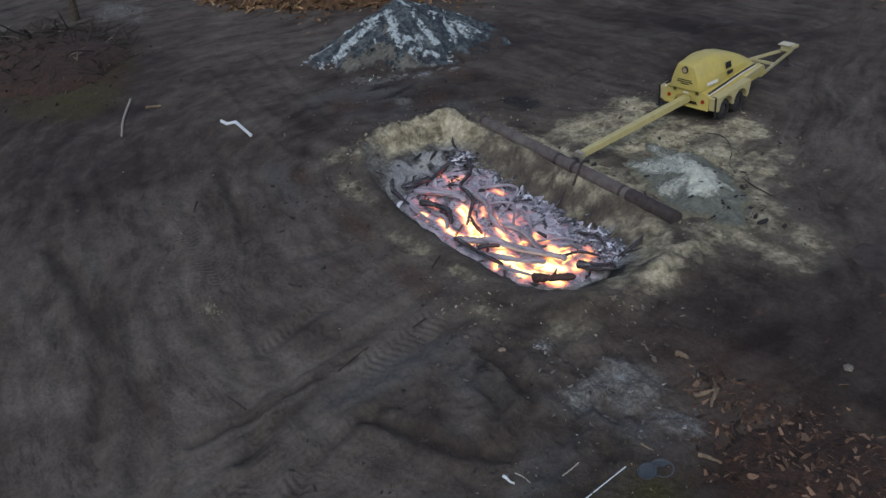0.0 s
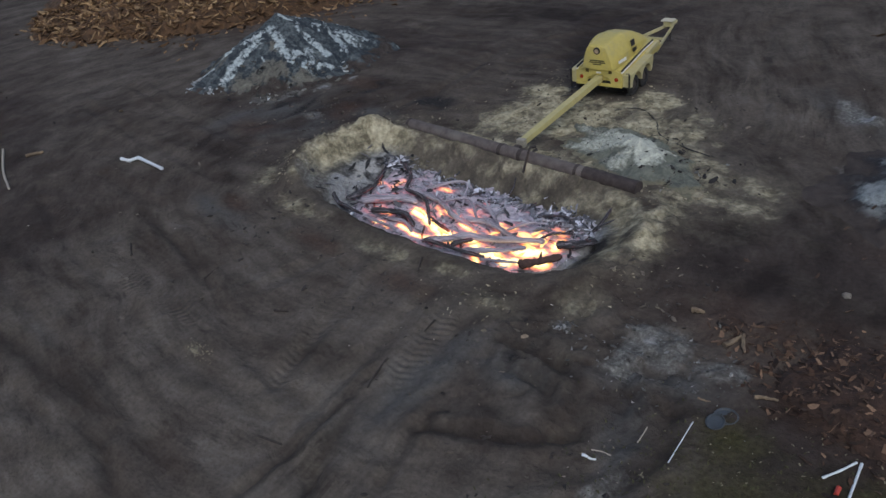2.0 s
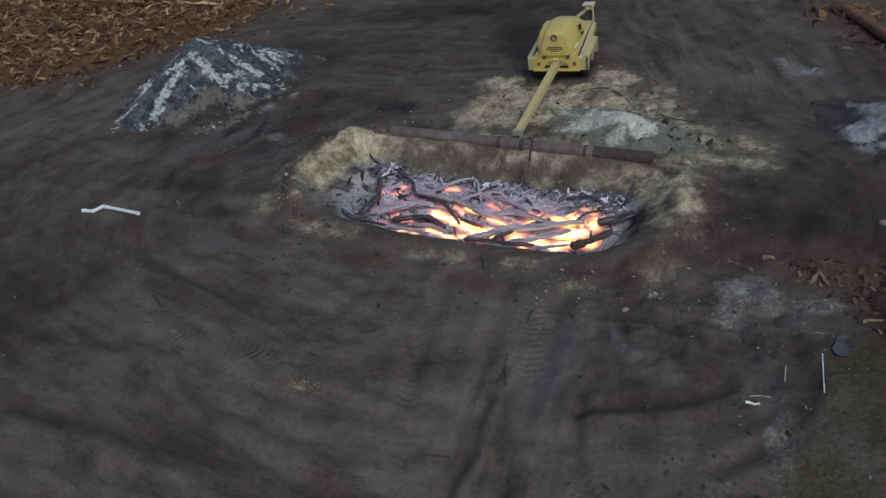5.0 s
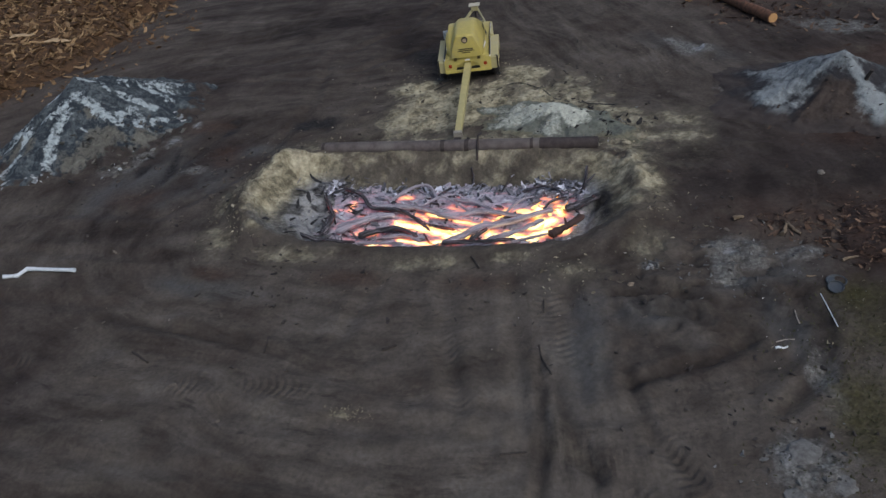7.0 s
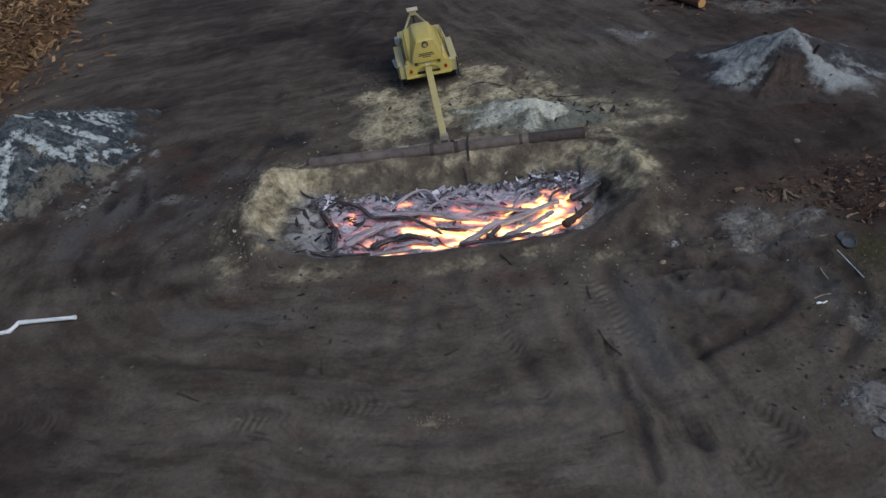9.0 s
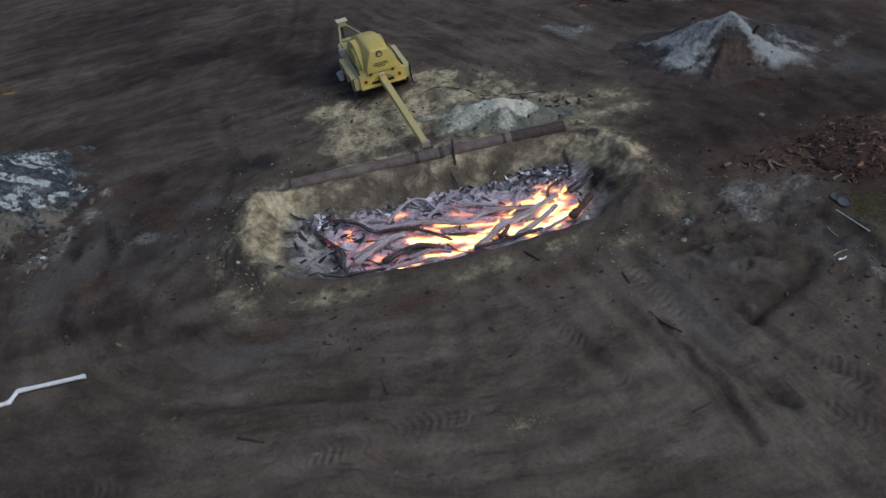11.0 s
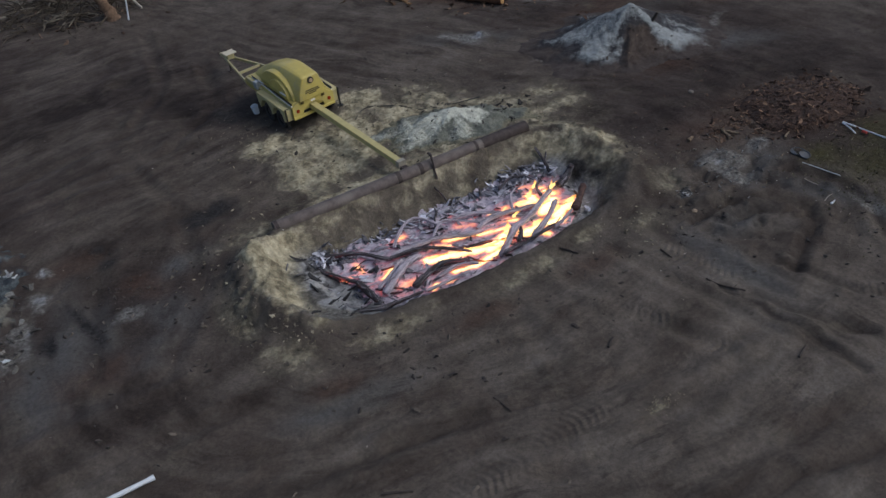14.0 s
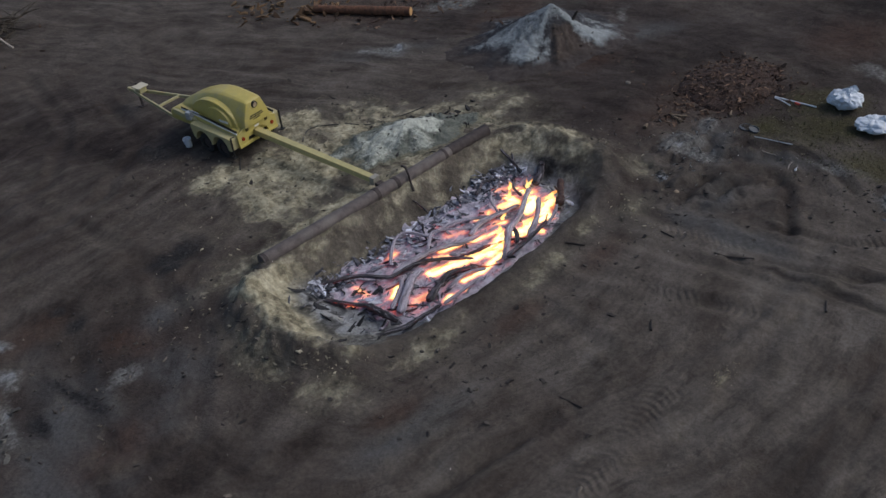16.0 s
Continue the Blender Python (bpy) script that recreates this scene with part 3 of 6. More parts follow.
PALE = [(4.8, 7.0, 2.6, 1.6, 20), (2.4, -8.4, 1.0, 2.6, 12), (4.6, -9.6, 0.7, 2.4, 14), (0.5, -8.2, 6.0, 1.6, 0), (-0.5, -11.5, 5, 1.8, 0), (5, -12.6, 4, 3.0, 0), (-5.0, -13.0, 3.0, 1.0, 10), (-2.0, -16.0, 6.0, 1.4, 0), (7.6, -8.5, 1.0, 0.5, -20)]
DAMP = [(19.5, -5.5, 3.5, 3.0, 0), (22.0, -6.5, 4.0, 3.5, 0), (-11.5, -13.0, 5, 4.5, 0), (-13, 20, 7, 6, 0), (19.0, -5.0, 5.0, 4.0, 0), (16.0, -1.0, 5.0, 3.5, 0), (-12.0, 0.5, 2.5, 4.0, 0), (-21, -11, 8, 5, 10), (-13, -13, 4, 4, 0), (-9.5, -1.0, 3.5, 4.5, 0), (12.2, -6.5, 2.6, 2.6, 0), (11.5, -0.5, 5.0, 3.2, 0), (15.0, 3.5, 6.0, 4.5, 0), (-24, -9, 9, 5, 0), (8.0, -2.0, 2.4, 2.6, 0), (-12, 7.5, 7, 3.0, 5), (-3, 9.5, 3.5, 3.0, 0), (13, 9, 6, 4, 0), (16, -10, 4, 5, 0), (-6, 14, 6, 4, 0)]


# ruts and edges of scraped pads, coloured darker too: a line, its half width and its depth
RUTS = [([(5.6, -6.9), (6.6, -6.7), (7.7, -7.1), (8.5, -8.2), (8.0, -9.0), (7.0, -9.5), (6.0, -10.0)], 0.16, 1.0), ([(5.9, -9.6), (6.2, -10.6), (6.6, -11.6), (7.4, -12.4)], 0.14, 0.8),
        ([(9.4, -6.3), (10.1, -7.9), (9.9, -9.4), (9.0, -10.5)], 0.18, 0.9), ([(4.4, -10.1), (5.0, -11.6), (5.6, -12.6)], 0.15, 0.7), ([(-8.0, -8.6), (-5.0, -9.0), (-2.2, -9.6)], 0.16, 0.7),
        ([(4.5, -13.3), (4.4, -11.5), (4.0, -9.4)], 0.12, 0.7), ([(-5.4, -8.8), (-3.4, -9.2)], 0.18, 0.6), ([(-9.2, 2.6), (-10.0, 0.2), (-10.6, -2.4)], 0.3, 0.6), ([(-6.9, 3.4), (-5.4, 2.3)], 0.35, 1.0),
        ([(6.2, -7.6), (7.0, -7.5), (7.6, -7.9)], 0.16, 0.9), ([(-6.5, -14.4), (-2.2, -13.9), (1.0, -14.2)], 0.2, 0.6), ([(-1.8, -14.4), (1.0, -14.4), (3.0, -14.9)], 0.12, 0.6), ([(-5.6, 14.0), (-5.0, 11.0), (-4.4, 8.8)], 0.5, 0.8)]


def ground_height(x, y):
    s = pit_reach(x, y)
    z = 0.16 * (fbm(x * 0.22, y * 0.22, 1) - 0.5) + 0.12 * (fbm(x * 1.1, y * 1.1, 2) - 0.5) + 0.05 * (fbm(x * 4.5, y * 4.5, 3) - 0.5)
    z = z * (1 - 0.6 * step(1.9 - s, 0, 0.6))
    for n, pts in enumerate(TRACKS):
        d, _ = line_gap(x, y, pts)
        z = z - 0.05 * np.exp(-(d / 0.22) ** 2) + 0.03 * np.exp(-((d - 0.42) / 0.16) ** 2)
    clump = np.zeros(np.shape(x))
    for cx, cy, rx, ry, turn in SAND:
        clump = np.maximum(clump, 1 - step(np.hypot((x - cx) / rx, (y - cy) / ry), 0.5, 1.2))
    z = z + clump * (0.24 * np.abs(fbm(x * 1.4, y * 1.4, 14) - 0.5) + 0.20 * (fbm(x * 3.2, y * 3.2, 15, 4) - 0.5))
    rugged = 1 - step(np.hypot((x - 7.6) / 3.0, (y + 7.0) / 3.2), 0.4, 1.2)
    z = z + rugged * (0.26 * (np.abs(fbm(x * 0.9, y * 1.1, 18) - 0.5) * 2 - 0.2) + 0.10 * (fbm(x * 3.0, y * 3.0, 19, 3) - 0.5) - 0.12 * step(fbm(x * 1.7 + y, y * 2.8, 23, 4), 0.54, 0.66))
    for cx, cy, rx, ry, turn in ASH_THICK + ASH_WHITE:
        z = z + 0.13 * (1 - step(np.hypot((x - cx) / rx, (y - cy) / ry), 0.5, 1.3)) * np.abs(fbm(x * 2.4, y * 2.4, 16, 4) - 0.4) * 2
    for pts, wide, deep in RUTS:
        d, _ = line_gap(x, y, pts)
        z = z - 0.09 * deep * np.exp(-(d / wide) ** 2) + 0.06 * deep * np.exp(-((d - 2.0 * wide) / wide) ** 2)
    # spoil thrown up round the lip, highest at the ends of the pit
    lip = np.exp(-((s - 1.08) / np.where(s < 1.08, 0.09, 0.15)) ** 2)
    high = 0.12 + 0.50 * step(-x, 3.8, 5.4) * step(y, -6.0, -3.0) + 0.22 * step(x, 4.6, 5.8) + 0.10 * step(y, -1.2, -0.2)
    z = z + lip * high * (0.35 + 0.8 * fbm(x * 1.3, y * 1.3, 8) + 0.6 * fbm(x * 4.2, y * 4.2, 11, 3))
    z = z + 0.16 * np.exp(-((y - 0.15) / 0.55) ** 2) * step(5.2 - np.abs(x), 0, 1.2)
    # the pit: a floor of ash between a long far slope and a steep near wall
    floor = -0.60 + 0.10 * step(-x, 3.2, 4.4) + 0.12 * (fbm(x * 1.5, y * 1.5, 9) - 0.5)
    steep = np.where(y > -2.4, 0.34, 0.13)
    steep = np.maximum(steep, 0.42 * step(-x, 3.0, 4.6))
    steep = np.maximum(steep, 0.24 * step(x, 3.6, 4.8))
    down = step(1.0 - s, 0.0, 1.0 * steep)
    return z * (1 - down) + floor * down


def spread(stretches):
    out = []
    for lo, hi, gap in stretches:
        out.extend(np.arange(lo, hi - gap * 0.5, gap))
    return np.array(out)


def build_ground():
    far = [-3000, -1200, -500, -250, -140, -90, -65, -52]
    xs = np.concatenate([far, spread([(-46, -26, 0.7), (-26, -7, 0.16), (-7, 7.2, 0.075), (7.2, 16, 0.13), (16, 24, 0.4)]), [26, 32, 42, 60, 90, 140, 250, 500, 1200, 3000]])
    ys = np.concatenate([far, [-42, -34, -28, -24, -20], spread([(-18, -6.4, 0.12), (-6.4, 1.2, 0.075), (1.2, 14, 0.13), (14, 32, 0.35)]), [34, 42, 60, 90, 140, 250, 500, 1200, 3000]])
    x, y = np.meshgrid(xs, ys)
    mesh = grid_mesh("ground", xs, ys, ground_height(x, y), SOIL)
    s = pit_reach(x, y)
    sand = np.zeros(x.shape)
    for n, p in enumerate(SAND):
        sand = np.maximum(sand, blob(x, y, *p, seed=n, rag=0.65) * (0.55 + 0.60 * step(fbm(x * 0.6, y * 0.6, 60, 4), 0.34, 0.64)))
    for n, p in enumerate(OLIVE):
        sand = np.maximum(sand, 0.46 * blob(x, y, *p, seed=220 + n, rag=0.8))
    wall = step(1.2 - s, 0, 0.15) * step(s, 0.3, 0.6)
    sand = np.maximum(sand, wall * (0.40 + 0.38 * step(-x, 3.5, 4.6) + 0.25 * step(x, 3.8, 4.8)) * (0.30 + 0.70 * step(y, -4.6, -3.0)) * (0.5 + 0.8 * fbm(x * 1.3, y * 0.7, 63)))
    ash = np.zeros(x.shape)
    for n, p in enumerate(ASH):
        ash = np.maximum(ash, blob(x, y, *p, seed=20 + n, rag=0.8) * np.minimum(0.70, 0.42 + 0.50 * fbm(x * 0.8, y * 0.8, 80 + n)))
    for n, p in enumerate(ASH_THICK):
        ash = np.maximum(ash, np.minimum(0.77, 1.1 * blob(x, y, *p, seed=320 + n, rag=1.0)) * (0.45 + 0.75 * fbm(x * 1.6, y * 1.6, 340 + n, 4)))
    for n, p in enumerate(ASH_WHITE):
        ash = np.maximum(ash, np.minimum(0.9, 1.2 * blob(x, y, *p, seed=360 + n, rag=1.0)) * (0.5 + 0.7 * fbm(x * 1.8, y * 1.8, 380 + n, 4)))
    ash = np.maximum(ash, 0.85 * step(1.0 - s, 0, 0.16) * step(-y, 0.8, 1.5))
    ash = np.maximum(ash, 0.86 * step(-x, 2.8, 3.8) * step(1.03 - s, 0, 0.22) * step(-y, 0.3, 1.4))
    rust = np.zeros(x.shape)
    for n, p in enumerate(RUST):
        rust = np.maximum(rust, 0.55 * blob(x, y, *p, seed=50 + n))
    store(mesh, "zone", np.clip(sand, 0, 1), np.clip(ash, 0, 1), rust)
    moss = np.zeros(x.shape)
    for n, p in enumerate(MOSS_AT):
        moss = np.maximum(moss, 0.8 * blob(x, y, *p, seed=70 + n))
    char = np.zeros(x.shape)
    for n, p in enumerate(DARK):
        char = np.maximum(char, 0.95 * blob(x, y, *p, seed=90 + n))
    # raked char lies in streaks round the cool end of the bowl
    around = np.arctan2(y - PIT_Y, x + 3.0)
    raked = step(fbm(s * 9 + 0.8 * fbm(x, y, 93), around * 2.4, 94, 4), 0.50, 0.66) * step(-x, 2.9, 3.6) * step(1.0 - s, 0.0, 0.12)
    char = np.maximum(char, 0.80 * raked * step(-y, 0.6, 1.4))
    # wheels smear the soil round the pit, and along lanes to and from it
    warp = fbm(x * 0.16, y * 0.16, 30, 3)
    ring = (np.abs((x + 0.5) / 1.5) ** 2.4 + np.abs(y - PIT_Y) ** 2.4) ** (1 / 2.4) + 2.2 * warp + 0.25 * fbm(x * 0.8, y * 0.8, 31, 3)
    front, back = step(-y, 5.4, 7.0), step(y, 3.5, 6.5)
    lane = np.where(y < 0, (x + 0.24 * y) + 0.9 * warp, 0.88 * x + 0.48 * y + 2.0 * warp)
    lane_m = np.maximum(front * step(x + 0.42 * (y + 7), 0.8, 2.6) * (1 - step(x, 6.5, 9.0)), back * step(x + 0.5 * y, 4.0, 6.5))
    lane_m = lane_m * (0.55 + 0.6 * step(fbm(x * 0.22, y * 0.22, 34, 3), 0.35, 0.6))
    lug_u, lug_m = np.zeros(x.shape), np.zeros(x.shape)
    for n, pts in enumerate(TREADS):
        d, along = line_gap(x, y, pts)
        near = d < 0.6
        m = np.exp(-(d / 0.33) ** 4) * step(fbm(x * 0.4, y * 0.4, 33 + n), 0.34, 0.58)
        lug_u, lug_m = np.where(near, along + 0.45 * d, lug_u), np.where(near, m, lug_m)
    rut = np.zeros(x.shape)
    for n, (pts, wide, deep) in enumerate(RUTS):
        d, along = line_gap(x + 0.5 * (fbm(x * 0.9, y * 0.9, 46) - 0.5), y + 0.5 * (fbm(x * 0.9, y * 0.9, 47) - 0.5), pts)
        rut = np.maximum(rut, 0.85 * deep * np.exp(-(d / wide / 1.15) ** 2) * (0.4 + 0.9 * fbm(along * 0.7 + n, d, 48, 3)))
    # the hollows of the broken ground are coloured darker as well
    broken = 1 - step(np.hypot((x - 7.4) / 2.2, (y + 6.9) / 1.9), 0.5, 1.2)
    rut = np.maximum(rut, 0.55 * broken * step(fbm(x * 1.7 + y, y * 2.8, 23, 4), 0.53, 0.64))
    dark, pale, damp, blue = (np.zeros(x.shape) for _ in range(4))
    for mask, rows, first, rag in ((dark, WET, 240, 0.6), (pale, PALE, 160, 0.8), (damp, DAMP, 120, 0.6), (blue, BLUE, 270, 0.7)):
        for n, p in enumerate(rows):
            np.maximum(mask, blob(x, y, *p, seed=first + n, rag=rag), out=mask)
    away = step(s, 1.15, 1.5)
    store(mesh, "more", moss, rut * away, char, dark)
    store(mesh, "lug", lug_u, lug_m * (s > 1.3), damp, pale)
    store(mesh, "flow", ring, lane, lane_m, blue * away)
    return tagged(new("ground", mesh), "dark trodden soil with sand, ash patches and wheel tracks", "ground", kind="structure")


ground = build_ground()


class Relief:
    """Heights kept on a fine grid, to set things on."""

    def __init__(self, rule, x0, x1, y0, y1, gap):
        self.x0, self.y0, self.gap = x0, y0, gap
        self.z = rule(*np.meshgrid(np.arange(x0, x1, gap), np.arange(y0, y1, gap)))

    def at(self, x, y):
        u, v = (x - self.x0) / self.gap, (y - self.y0) / self.gap
        i = min(max(int(u), 0), self.z.shape[1] - 2)
        j = min(max(int(v), 0), self.z.shape[0] - 2)
        u, v = min(max(u - i, 0), 1), min(max(v - j, 0), 1)
        z = self.z
        return float((z[j, i] * (1 - u) + z[j, i + 1] * u) * (1 - v) + (z[j + 1, i] * (1 - u) + z[j + 1, i + 1] * u) * v)


GROUND_RELIEF = Relief(ground_height, -48, 26, -20, 34, 0.1)
REACH = Relief(pit_reach, -20, 20, -16, 12, 0.1)


HEAP_TOPS = []


def on_ground(x, y, up=0.0):
    """The place on the ground, or on the heap that covers it."""
    z = GROUND_RELIEF.at(x, y)
    for place, reach, rule in HEAP_TOPS:
        if math.hypot(x - place[0], y - place[1]) < reach:
            z = max(z, z + rule(x, y))
    return Vector((x, y, z + up))

# ---- heaps of ash ----
def ash_heap(name, centre, rx, ry, high, mat, label, turn=0.0, seed=0, ridges=7, sharp=1.25, gap=0.06, smears=(), bare=(), grey=0.3, hollow=None, rag=0.3, wild=0.45, foot_from=0.88, streaks=(), patches=()):
    """A cone of thrown ash with gullies, lying on the ground.
    smears: pale ash as (bearing, half width in degrees, from, to, strength); bare: the same for naked soil.
    streaks: pale ash along lines on the plan, with half width and strength; patches: caved soil as ellipses on the plan."""
    n = int(2.6 * max(rx, ry) / gap)
    us, vs = np.linspace(-1.3 * rx, 1.3 * rx, n), np.linspace(-1.3 * ry, 1.3 * ry, max(8, int(n * ry / rx)))
    u, v = np.meshgrid(us, vs)
    d = np.hypot(u / rx, v / ry)
    ang = np.arctan2(v / ry, u / rx)
    gully = fbm(np.cos(ang) * ridges * 0.5 + 50 + d * 0.5, np.sin(ang) * ridges * 0.5 + d * 0.6, seed + 100, 4)
    edge = d * (1 + wild * (fbm(np.cos(ang) * 1.6 + 9, np.sin(ang) * 1.6 + 4, seed + 110) - 0.5) + 0.5 * wild * (fbm(u * 1.7, v * 1.7, seed + 115) - 0.5)) + 0.22 * (gully - 0.5) * step(d, 0.05, 0.5)
    if hollow:
        off = np.abs((np.degrees(np.arctan2(v, u)) + turn - hollow[0] + 180) % 360 - 180)
        edge = edge * (1 + hollow[2] * (1 - step(off, hollow[1] * 0.5, hollow[1] * 1.4)))
    h = high * np.clip(1 - edge, 0, 1) ** sharp
    h = h + 0.12 * (fbm(u * 1.8, v * 1.8, seed + 120) - 0.5) * step(1 - edge, -0.02, 0.2) + 0.06 * (fbm(u * 6, v * 6, seed + 121) - 0.5) * step(1 - edge, 0, 0.2)
    c, s = math.cos(radians(turn)), math.sin(radians(turn))
    wx, wy = centre[0] + u * c - v * s, centre[1] + u * s + v * c
    sink = 0.12 * step(edge, 0.93, 1.1)
    mesh = grid_mesh(name, us, vs, ground_height(wx, wy) + h + 0.02 - sink, mat)
    bearing = np.degrees(np.arctan2(v, u)) + turn + 26 * (fbm(u * 0.9, v * 0.9, seed + 131) - 0.5) + 14 * (fbm(u * 3, v * 3, seed + 133) - 0.5)
    far = edge + rag * (fbm(u * 1.3, v * 1.3, seed + 132) - 0.5)

    def fans(rows):
        out = np.zeros(u.shape)
        for at, half, lo, hi, k in rows:
            off = np.abs((bearing - at + 180) % 360 - 180)
            fan = (1 - step(off, half * 0.4, half * 1.5)) if half < 180 else 1.0
            out = np.maximum(out, k * fan * step(far, lo - 0.1, lo + 0.08) * (1 - step(far, hi - 0.15, hi + 0.1)))
        return out

    soil = fans(bare)
    for n, p in enumerate(patches):
        soil = np.maximum(soil, 0.9 * blob(wx, wy, *p, seed=seed + 140 + n, rag=0.9))
    run = fans(smears) * (1 - 0.7 * np.clip(soil, 0, 1))
    bend_x, bend_y = 0.5 * (fbm(u * 1.6, v * 1.6, seed + 151) - 0.5), 0.5 * (fbm(u * 1.6, v * 1.6, seed + 152) - 0.5)
    for pts, half, k in streaks:
        gap_to, _ = line_gap(wx + bend_x, wy + bend_y, pts)
        run = np.maximum(run, k * (0.56 + 0.62 * fbm(wx * 2.2, wy * 2.2, seed + 153, 4)) * (1 - step(gap_to, half * 0.3, half * 1.5)))
    store(mesh, "run", np.clip(run, 0, 1), np.clip(soil, 0, 1), np.full(run.shape, grey), step(far, foot_from, 1.02))

    def top(x, y):
        pu, pv = (x - centre[0]) * c + (y - centre[1]) * s, (y - centre[1]) * c - (x - centre[0]) * s
        i, j = np.clip(np.searchsorted(us, pu), 0, len(us) - 1), np.clip(np.searchsorted(vs, pv), 0, len(vs) - 1)
        return float(h[j, i]) if abs(pu) < us[-1] and abs(pv) < vs[-1] else 0.0

    HEAP_TOPS.append((centre, 1.3 * math.hypot(rx, ry), top))
    ob = new(name, mesh)
    ob.matrix_world = pose(centre[0], centre[1], 0, 0, 0, turn)
    return tagged(ob, label, "ash heap", kind="stuff")


ash_heap("ash_heap", (-15.6, 2.75), 3.8, 4.8, 2.2, HEAP_A, "heap of blue-white ash streaked over black char", 0, 3, 8, 1.1, grey=0.54, rag=0.5, hollow=(-62, 34, 0.12),
         smears=[(45, 10, 0.2, 0.9, 0.55), (-160, 12, 0.2, 0.8, 0.6), (100, 12, 0.1, 0.8, 0.55), (165, 10, 0.2, 0.8, 0.55), (-140, 8, 0.5, 0.9, 0.62)],
         streaks=[([(-15.5, 1.6), (-15.5, 0.5), (-15.35, -0.8)], 0.27, 0.86), ([(-16.5, 1.0), (-15.7, 1.1)], 0.22, 0.8), ([(-17.9, 1.3), (-17.0, 0.9), (-16.9, 0.3)], 0.26, 0.85), ([(-14.85, 2.05), (-14.1, 1.75), (-13.42, 1.58)], 0.20, 0.86), ([(-13.5, 1.8), (-13.3, 2.45)], 0.20, 0.78),
                  ([(-14.0, 2.9), (-13.3, 2.97), (-12.65, 3.1)], 0.20, 0.86), ([(-13.9, 4.1), (-13.2, 4.16), (-12.5, 3.8)], 0.20, 0.84), ([(-13.4, 4.55), (-12.9, 4.65)], 0.15, 0.82), ([(-15.35, 2.85), (-15.0, 3.05)], 0.16, 0.85), ([(-14.85, 3.4), (-14.4, 2.8)], 0.12, 0.76), ([(-15.5, 2.05), (-15.0, 2.15)], 0.22, 0.64),
                  ([(-14.7, 1.06), (-14.55, 1.06)], 0.10, 0.85), ([(-12.55, 2.3), (-12.25, 2.8)], 0.15, 0.85), ([(-11.95, 3.05), (-11.8, 3.2)], 0.10, 0.85), ([(-13.05, 2.3), (-12.85, 1.9), (-12.45, 1.75)], 0.24, 0.70), ([(-17.0, -0.6), (-16.9, -0.3)], 0.14, 0.8)],
         patches=[(-13.75, 0.45, 0.8, 0.7, 20), (-14.5, -0.3, 0.6, 0.7, 0), (-12.75, 0.25, 0.7, 0.5, 20), (-14.1, -0.8, 0.6, 0.4, 0), (-13.5, 1.05, 0.7, 0.4, -10), (-14.55, 1.75, 0.5, 0.5, 0), (-12.3, 1.2, 0.6, 0.8, 0), (-11.9, 0.2, 0.8, 0.5, 20), (-13.2, -0.4, 0.9, 0.4, 15), (-16.4, 0.0, 0.35, 0.6, 0), (-17.3, 0.2, 0.4, 0.6, 0)])
ash_heap("ash_heap", (11.82, 3.1), 3.9, 3.3, 1.70, HEAP_B, "pointed heap of pale grey wood ash with a dark hollow face", -35, 11, 3, 1.65, grey=0.42, hollow=(-108, 44, 0.60), foot_from=0.50,
         smears=[(0, 180, -0.3, 0.22, 0.74), (168, 44, 0.0, 0.68, 0.66), (192, 13, 0.0, 0.78, 0.84), (212, 8, 0.40, 0.90, 0.70), (-57, 18, 0.0, 0.90, 1.0), (-52, 8, 0.85, 1.0, 0.9), (95, 16, 0.1, 0.8, 0.5), (30, 14, 0.2, 0.8, 0.5), (-20, 10, 0.4, 0.9, 0.5)],
         bare=[(-105, 38, 0.26, 1.1, 1.0)])
ash_heap("ash_heap", (3.15, 2.25), 2.9, 1.35, 0.68, HEAP_C, "low pale heap of ash mixed with soil beside the steel pipe", -20, 21, 4, 1.5, 0.04, grey=0.55, rag=0.45, wild=0.9, foot_from=0.70,
         smears=[(0, 180, -0.3, 0.42, 1.0), (175, 34, 0.1, 0.80, 0.74), (-110, 26, 0.2, 0.86, 0.60), (20, 14, 0.0, 0.6, 0.6)], bare=[])

# ---- the yellow burner on its trailer ----
TRAILER = pose(-0.68, 5.76, 0.0, 0, 0, 9.1) @ Matrix.Diagonal((0.925, 0.925, 0.97, 1.0))


def loft(bm, sections, close=True):
    rings = [[bm.verts.new(p) for p in s] for s in sections]
    for one, two in zip(rings, rings[1:]):
        for k in range(len(one) - (0 if close else 1)):
            j = (k + 1) % len(one)
            bm.faces.new((one[k], one[j], two[j], two[k]))
    if close:
        bm.faces.new(rings[0][::-1])
        bm.faces.new(rings[-1])
    return bm


def prism(bm, outline, x0, x1):
    """An outline in y and z, thick from x0 to x1."""
    a0 = [bm.verts.new((x0, y, z)) for y, z in outline]
    a1 = [bm.verts.new((x1, y, z)) for y, z in outline]
    n = len(outline)
    bm.faces.new(a0[::-1])
    bm.faces.new(a1)
    for k in range(n):
        bm.faces.new((a0[k], a0[(k + 1) % n], a1[(k + 1) % n], a1[k]))
    bmesh.ops.recalc_face_normals(bm, faces=bm.faces)
    return bm


def rounded(bm, width=0.03, sharp=35):
    edges = [e for e in bm.edges if len(e.link_faces) == 2 and e.calc_face_angle(0) > radians(sharp)]
    bmesh.ops.bevel(bm, geom=edges, offset=width, segments=2, affect="EDGES", profile=0.6)
    return bm


